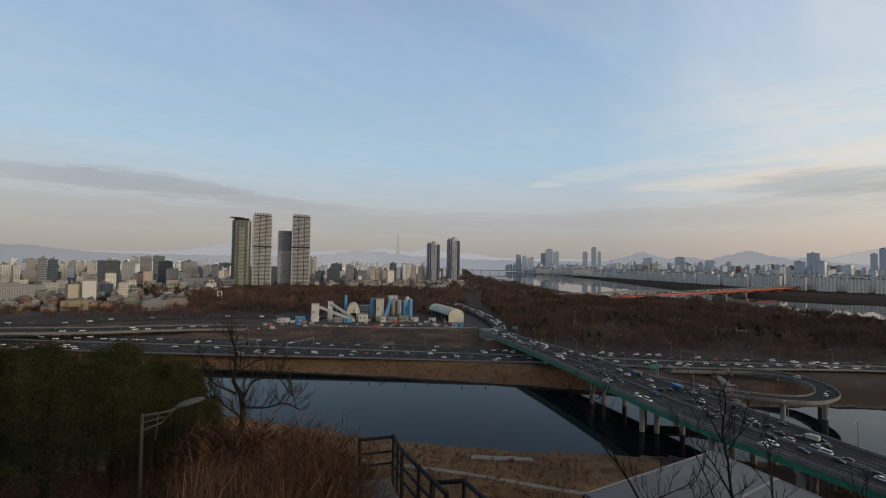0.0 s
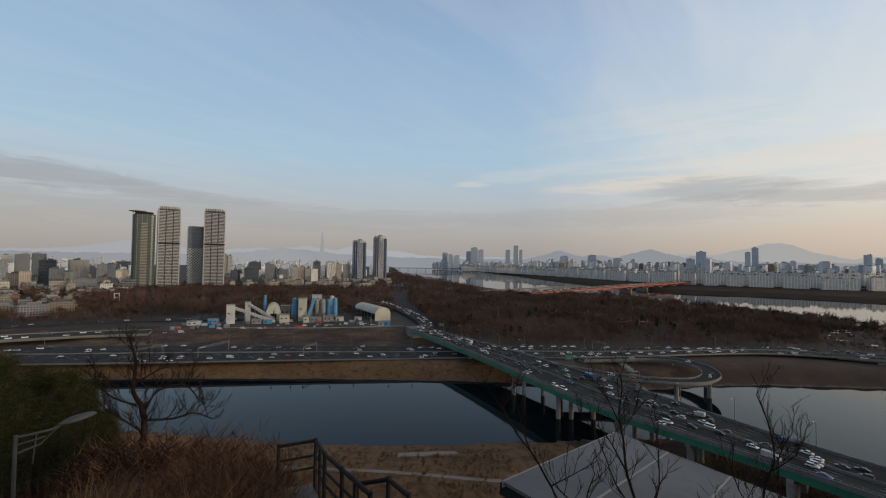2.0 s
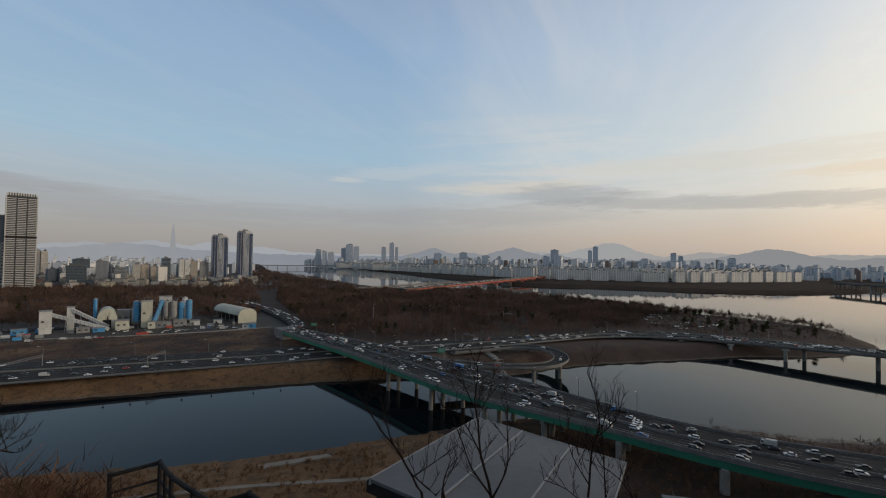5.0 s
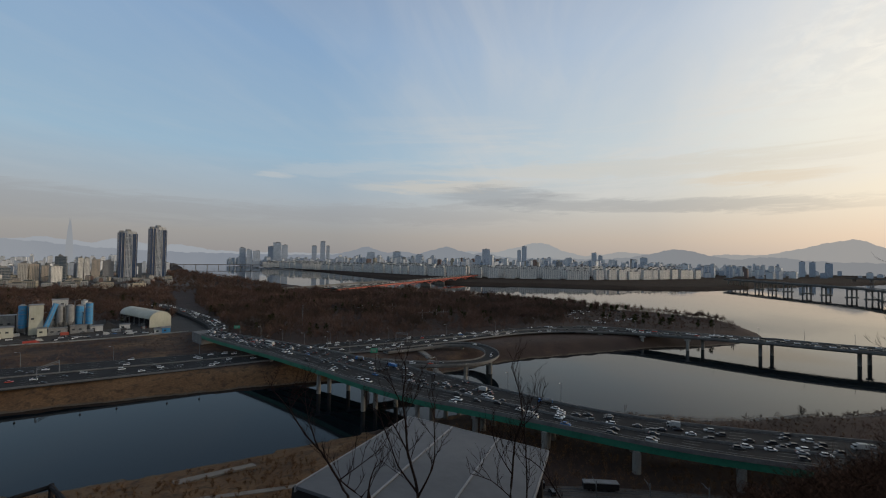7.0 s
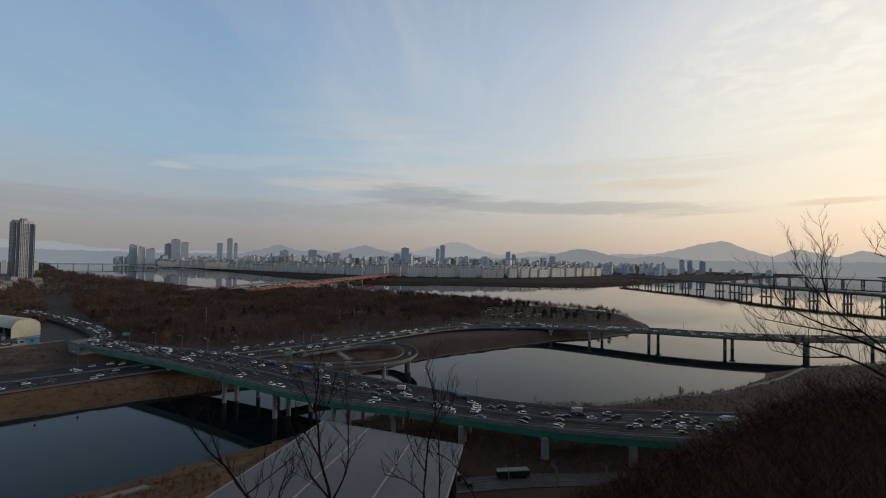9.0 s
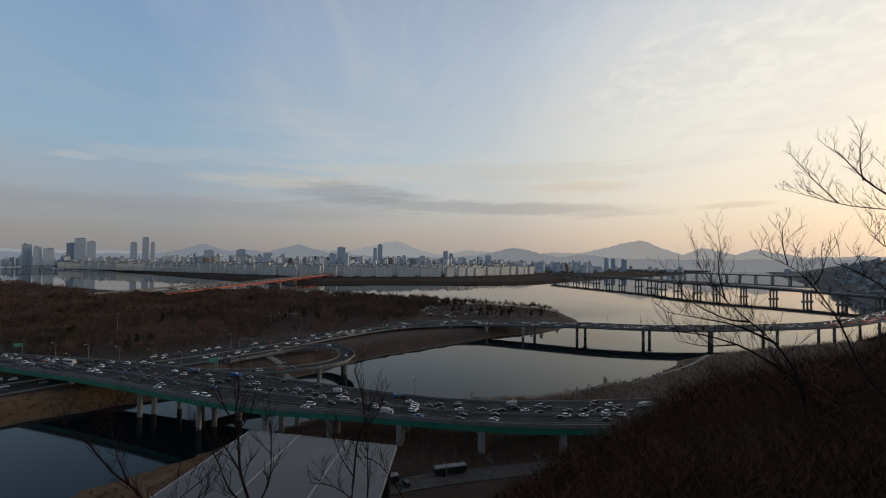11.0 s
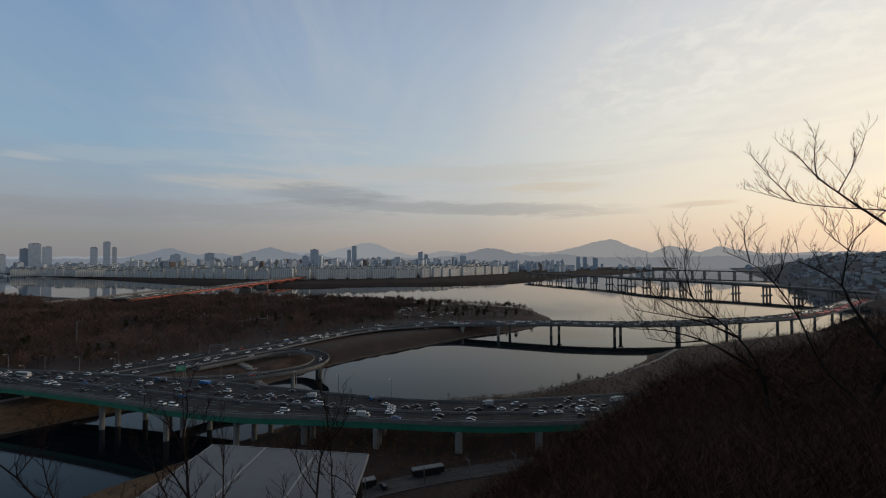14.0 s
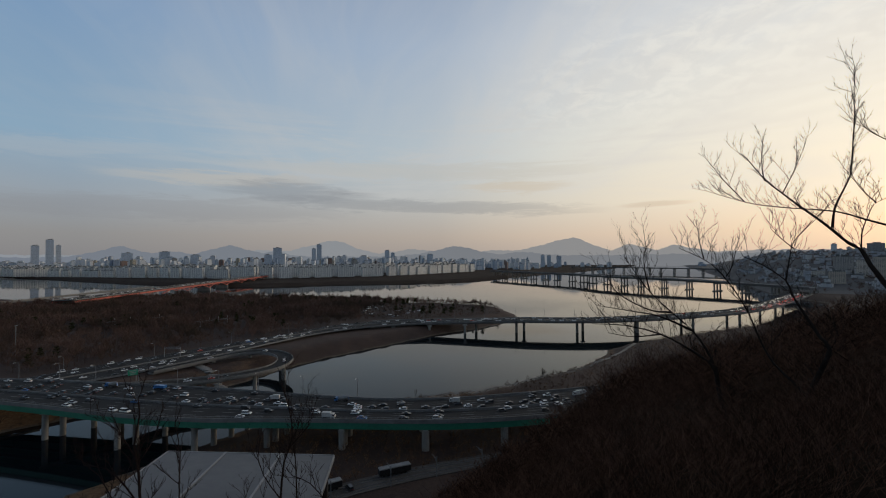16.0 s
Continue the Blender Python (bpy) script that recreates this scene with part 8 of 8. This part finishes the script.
scatter("hillside_saplings", SAPLING, [(x, y, z - 0.2, min(0.9, room(x, y, z) / 5.5 * 1.15), VEG.uniform(0, 6.3)) for x, y, z in slope_spots(66, 120, 45, 140, 300) if room(x, y, z) > 1.2], M_TWIG, "thin leafless saplings on the western slope", "saplings")
brush(-54, -29, 14, 34, 420, 1.0, 1.3, "tangled leafless brush between the pines", M_THICKET, FLUFF, 0.4)


spots = []
for x, y, z in slope_spots(64, 118, 9, 60, 260):
    tall_ = min(1.6, room(x, y, z) * VEG.uniform(0.5, 1.05))
    if tall_ > 0.5:
        spots.append((x, y, z - 0.1, tall_, VEG.uniform(0, 6.3)))
scatter("hillside_shrubs", [segs_to_blades(VEG, sprig_tree(VEG, 1.0, (8, 6, 3), 1.0, 0.35, 2, 0.010), 0.0035) for _ in range(5)], spots, M_THICKET, "rounded reddish-brown leafless shrubs on the western slope", "shrubs")


# dry grass stalks close by
def stalk(rng, h):
    a, q = rng.uniform(0, 6.3), []
    bend = rng.uniform(0.05, 0.55)
    pts = [Vector((math.cos(a) * bend * h * t * t, math.sin(a) * bend * h * t * t, h * t * (1 - 0.25 * bend * t))) for t in (0, 0.35, 0.7, 1.0)]
    s = Vector((-math.sin(a + 0.6), math.cos(a + 0.6), 0))
    w = rng.uniform(0.003, 0.007)
    for i in range(3):
        wa, wb = w * (1 - i * 0.28), w * (1 - (i + 1) * 0.28)
        q.append([pts[i] - s * wa, pts[i] + s * wa, pts[i + 1] + s * wb, pts[i + 1] - s * wb])
    return q


TUFT = []
for _ in range(6):
    q = []
    for _ in range(24):
        o = Vector((VEG.gauss(0, 0.16), VEG.gauss(0, 0.16), 0))
        q += [[p + o for p in f] for f in stalk(VEG, VEG.uniform(0.35, 1.0))]
    TUFT.append(np.array([[tuple(p) for p in f] for f in q]))
def grass(h0, h1, r0, r1, count, most, label, mat=M_STALK):
    spots = []
    for x, y, z in slope_spots(h0, h1, r0, r1, count, 0.9):
        tall_ = min(most, room(x, y, z) * VEG.uniform(0.5, 1.05))
        if tall_ > 0.2 and not (-2.7 < x < 0.6 and 8.0 < y < 13.3):
            spots.append((x, y, z - 0.03, tall_, VEG.uniform(0, 6.3)))
    return scatter("dry_grass", TUFT, spots, mat, label, "grass")


grass(-30, -4, 3.4, 15, 330, 1.05, "tall tan dry grass stalks on the slope")
grass(55, 122, 3.5, 20, 420, 0.6, "dry brown grass stalks on the western slope", M_BRUSH)
scatter("dry_grass", [t * np.array([3.0, 3.0, 1.3]) for t in TUFT], [(x, y, z - 0.05, VEG.uniform(0.8, 1.5), VEG.uniform(0, 6.3)) for x, y, z in pts_in([(-60, 205), (-20, 196), (35, 192), (90, 188), (120, 160), (60, 120), (-20, 150)], 560)], M_STALK, "dry reed tufts on the near bank", "grass")


# ---- single bare trees close to the path ----
def limb_mesh(limbs, r0, r1):
    mb = MB()
    for k, line in enumerate(limbs):
        pts = smooth_line(line, max(0.08, math.dist(line[0], line[-1]) / 14))
        n = len(pts)
        a = r0 if k == 0 else r0 * 0.62
        mb.tube([tuple(p) for p in pts], [a + (r1 - a) * (i / (n - 1)) ** 0.6 for i in range(n)], 7, True)
    return mb


def twigs_along(limbs, rng, every, length, r, levels=2, lift=1.0, skip=0.2):
    """Fine twigs springing from the outer part of each limb."""
    mb = MB()

    def sprout(p, d, ln, rad, level):
        pts, q = [p], p
        for i in range(3):
            d = (d + Vector((rng.uniform(-0.18, 0.18), rng.uniform(-0.18, 0.18), rng.uniform(-0.06, 0.2)))).normalized()
            q = q + d * (ln / 3)
            pts.append(q)
        mb.tube(pts, [rad, rad * 0.8, rad * 0.62, rad * 0.4], 4, False)
        if level > 0:
            for i in (1, 2, 2, 3):
                sd = Vector((rng.uniform(-1, 1), rng.uniform(-1, 1), rng.uniform(-0.3, 1.0))).normalized()
                sprout(pts[i], (d * 0.9 + sd * 0.7).normalized(), ln * rng.uniform(0.35, 0.6), rad * 0.6, level - 1)

    for line in limbs:
        pts = smooth_line(line, every)
        n = len(pts)
        for i in range(int(n * skip), n):
            p = Vector(pts[i])
            d0 = (Vector(pts[min(i + 1, n - 1)]) - Vector(pts[max(i - 1, 0)])).normalized()
            sd = Vector((rng.uniform(-1.0, 1.0), rng.uniform(-1.0, 1.0), lift + rng.uniform(-0.9, 0.2)))
            sprout(p, (d0 * 0.45 + sd * 0.75).normalized(), length * rng.uniform(0.4, 1.1), r, levels)
    return mb


def bare_tree(name, limbs, r0, r1, every, length, tr, seed, label, mat=None, levels=2):
    rng = random.Random(seed)
    f = limbs[0][0]
    zg = ground_at(f[0], f[1])
    limbs = [[(f[0] + 0.02, f[1], min(zg, f[2]) - 0.3)] + limbs[0]] + limbs[1:]
    e = thing(name, (f[0], f[1], zg), 0, label, "tree" if name == "bare_tree" else "shrub")
    under(e, limb_mesh(limbs[:1], r0, r1).obj("trunk", mat or M_BARK, None, "", True))
    whole = math.dist(limbs[0][1], limbs[0][-1])
    for ln in limbs[1:]:
        share = min(1.0, 0.25 + 1.1 * math.dist(ln[0], ln[-1]) / whole)
        under(e, limb_mesh([ln], max(r1 * 1.3, r0 * 0.40 * share), r1 * 0.7).obj("limb", mat or M_BARK, None, "", True))
    tagged(under(e, twigs_along([limbs[0][2:]] + limbs[1:], rng, every, length, tr, levels).obj("twig_mass", mat or M_NEARTWIG)), kind="stuff")
    return e


def aim(h, e, d, eye):
    """A place at heading h, height e in degrees and d metres from a standpoint."""
    c = math.cos(radians(e)) * d
    return (eye[0] + math.sin(radians(h)) * c, eye[1] + math.cos(radians(h)) * c, eye[2] + math.sin(radians(e)) * d)


def aimed(limbs, d, eye=(0.277, -0.12, 85.056)):
    """Limbs given by heading and height, a little nearer or farther from one to the next."""
    return [[aim(h, e, d + (0.10 * d / 7) * (((3 * k) % 5) - 2) * i / len(ln) * (1 if k else 0), eye) for i, (h, e) in enumerate(ln)] for k, ln in enumerate(limbs)]


bare_tree("bare_tree", aimed([[(109.6, -5.5), (108.2, -2.2), (107.5, -0.9), (106.9, 0.6), (106.0, 1.3), (104.8, 2.7), (103.7, 3.9), (102.2, 5.4), (100.9, 6.8), (99.7, 8.1), (98.3, 10.3), (97.6, 11.2)],
                [(106.9, 0.6), (107.0, 2.3), (107.4, 3.7), (108.0, 5.0), (109.8, 5.8)],
                [(110.4, 2.1), (107.2, 3.5), (105.2, 4.4), (101.8, 5.0), (98.9, 5.6), (97.0, 6.3), (94.9, 7.2)],
                [(97.8, 6.0), (97.0, 7.1), (96.1, 8.3), (94.7, 10.5)],
                [(104.9, 2.8), (105.1, 4.7), (105.7, 6.3), (106.3, 7.9), (106.5, 10.5), (106.7, 13.6), (106.8, 17.3)],
                [(108.0, 5.0), (106.9, 6.6), (106.2, 8.4)],
                [(109.9, 9.8), (107.7, 11.7), (106.8, 13.3)],
                [(99.6, 8.0), (99.4, 9.9), (99.5, 11.9)],
                [(101.1, 6.6), (101.9, 8.4), (102.8, 10.7)]], 11.0),
          0.066, 0.006, 0.085, 0.40, 0.0052, 3, "leafless tree with upswept branches beside the path", M_BARK, 2)
bare_tree("bare_tree", aimed([[(96.7, -22.1), (96.3, -19.4), (95.7, -17.1), (95.1, -14.6), (94.8, -12.5), (93.7, -11.4), (91.7, -10.2), (89.4, -9.1), (85.7, -8.3), (81.9, -8.3)],
                [(94.8, -12.5), (94.0, -10.4), (92.6, -8.4), (90.6, -6.5), (88.3, -4.2), (86.8, -2.0), (85.5, 0.1)],
                [(92.6, -8.4), (89.2, -7.0), (85.8, -6.5), (82.2, -6.0)],
                [(90.6, -6.5), (88.2, -6.3), (84.8, -4.5), (83.5, -2.4)],
                [(88.3, -4.2), (87.7, -1.0), (87.9, 1.6)],
                [(89.4, -9.1), (86.3, -9.6), (83.6, -9.3)]], 9.45),
          0.080, 0.0065, 0.075, 0.50, 0.0052, 4, "leaning leafless tree with a spreading dark crown", M_BARK, 2)
bare_tree("bare_tree", aimed([[(102.6, -20.6), (102.6, -17.6), (102.7, -14.2), (103.7, -11.5), (104.5, -9.2), (103.8, -8.1), (102.9, -6.4), (101.7, -4.0), (101.2, -2.5), (99.3, -0.9), (97.6, -0.0)],
                [(102.7, -14.2), (101.7, -12.9), (100.0, -11.1), (98.9, -8.8), (98.0, -6.2), (96.8, -3.8), (95.2, -1.4), (93.6, -0.1), (91.5, 1.0)],
                [(101.2, -2.5), (101.6, 0.1), (101.9, 1.5), (103.2, 3.2)],
                [(101.9, 0.8), (100.8, 2.0), (100.0, 3.0)],
                [(96.0, -2.2), (96.6, -1.0), (97.0, 1.1)],
                [(93.9, -0.2), (93.5, 1.9), (93.5, 3.7)]], 8.5),
          0.064, 0.006, 0.08, 0.42, 0.0048, 6, "forked leafless tree on the western slope", M_BARK, 2)
bare_tree("bare_tree", [[(-8.17, 18.26, 75.72), (-8.20, 18.24, 76.99), (-8.13, 18.27, 78.41), (-8.25, 18.22, 79.32), (-8.50, 18.10, 79.89), (-8.43, 18.14, 80.98), (-8.65, 18.03, 81.89)], [(-8.18, 18.25, 78.74), (-7.25, 18.64, 78.62), (-6.65, 18.86, 78.73), (-6.02, 19.07, 78.40)],
                        [(-8.15, 18.26, 79.00), (-8.02, 18.32, 79.38), (-7.75, 18.44, 79.80), (-6.98, 18.74, 79.90), (-6.49, 18.92, 79.30)], [(-8.39, 18.15, 79.33), (-9.12, 17.80, 79.85), (-9.48, 17.61, 80.56)], [(-8.41, 18.14, 80.20), (-7.77, 18.43, 80.59), (-7.40, 18.58, 80.68)],
                        [(-8.19, 18.25, 78.30), (-8.91, 17.90, 79.06), (-9.25, 17.73, 79.38)]], 0.24, 0.035, 0.14, 0.9, 0.017, 9, "gnarled dark leafless tree on the slope", M_BARK, 3)
bare_tree("bare_shrub", aimed([[(33.1, -31.5), (32.9, -29.0), (32.5, -27.0), (31.4, -24.0), (31.1, -20.8), (30.6, -17.9), (31.0, -15.1), (30.8, -13.4)],
                [(31.4, -24.0), (29.8, -21.4), (28.2, -19.6), (26.4, -18.9)],
                [(30.6, -18.9), (29.5, -16.8), (28.6, -15.6)],
                [(30.9, -19.9), (32.2, -17.9), (32.8, -15.8)],
                [(32.7, -28.2), (30.2, -25.5), (29.1, -23.0), (27.7, -20.1)],
                [(32.9, -28.7), (34.7, -25.8), (35.0, -23.4), (34.8, -18.3)]], 2.66, (0.14, -0.029, 84.989)),
          0.019, 0.0028, 0.042, 0.16, 0.0022, 12, "slender red-brown leafless shrub in front of the roof", M_NEARTWIG, 2)
bare_tree("bare_shrub", aimed([[(24.3, -31.1), (23.2, -27.6), (22.0, -25.8), (20.3, -23.4), (18.3, -21.4), (16.4, -18.5), (14.1, -15.8)],
                [(22.6, -26.6), (25.4, -25.1), (28.3, -23.3)],
                [(20.1, -23.3), (18.8, -20.2), (18.2, -17.3)],
                [(16.4, -18.5), (17.5, -17.0), (18.5, -16.4)]], 3.00, (0.14, -0.029, 84.989)),
          0.017, 0.0028, 0.045, 0.16, 0.0021, 13, "slender red-brown leafless shrub in front of the roof", M_NEARTWIG, 2)
bare_tree("bare_shrub", aimed([[(45.2, -31.0), (45.0, -28.3), (45.2, -26.0), (45.5, -22.4), (46.4, -19.8), (45.9, -16.4), (44.9, -13.7)],
                [(47.0, -30.9), (47.1, -27.0), (46.9, -23.4), (46.7, -19.7), (47.9, -16.9)],
                [(45.2, -26.0), (43.2, -23.4), (42.3, -20.6)],
                [(46.0, -21.0), (48.2, -18.9), (48.9, -16.9)],
                [(45.0, -28.3), (42.5, -26.8), (39.7, -26.2)],
                [(53.2, -30.1), (50.8, -27.1), (48.7, -24.9), (46.7, -23.9)]], 3.08, (0.14, -0.029, 84.989)),
          0.017, 0.0028, 0.045, 0.16, 0.0021, 14, "slender red-brown leafless shrub in front of the roof", M_NEARTWIG, 2)
bare_tree("bare_shrub", aimed([[(27.0, -29.9), (25.5, -28.5), (23.7, -27.3), (22.5, -26.4)],
                [(26.3, -29.1), (26.6, -26.8), (27.5, -24.8)]], 2.40, (0.14, -0.029, 84.989)),
          0.017, 0.0028, 0.045, 0.16, 0.0021, 15, "slender red-brown leafless shrub in front of the roof", M_NEARTWIG, 2)

scatter("hillside_trees", BARE_FAR, [(x, y, z - 0.3, VEG.uniform(0.8, 1.3), VEG.uniform(0, 6.3)) for x, y, z in pts_in([polar(97, 1300), polar(97, 2600), polar(114, 2700), polar(114, 1250), polar(106, 1100)], 700)], M_TWIG, "leafless trees among the hillside houses", "trees")
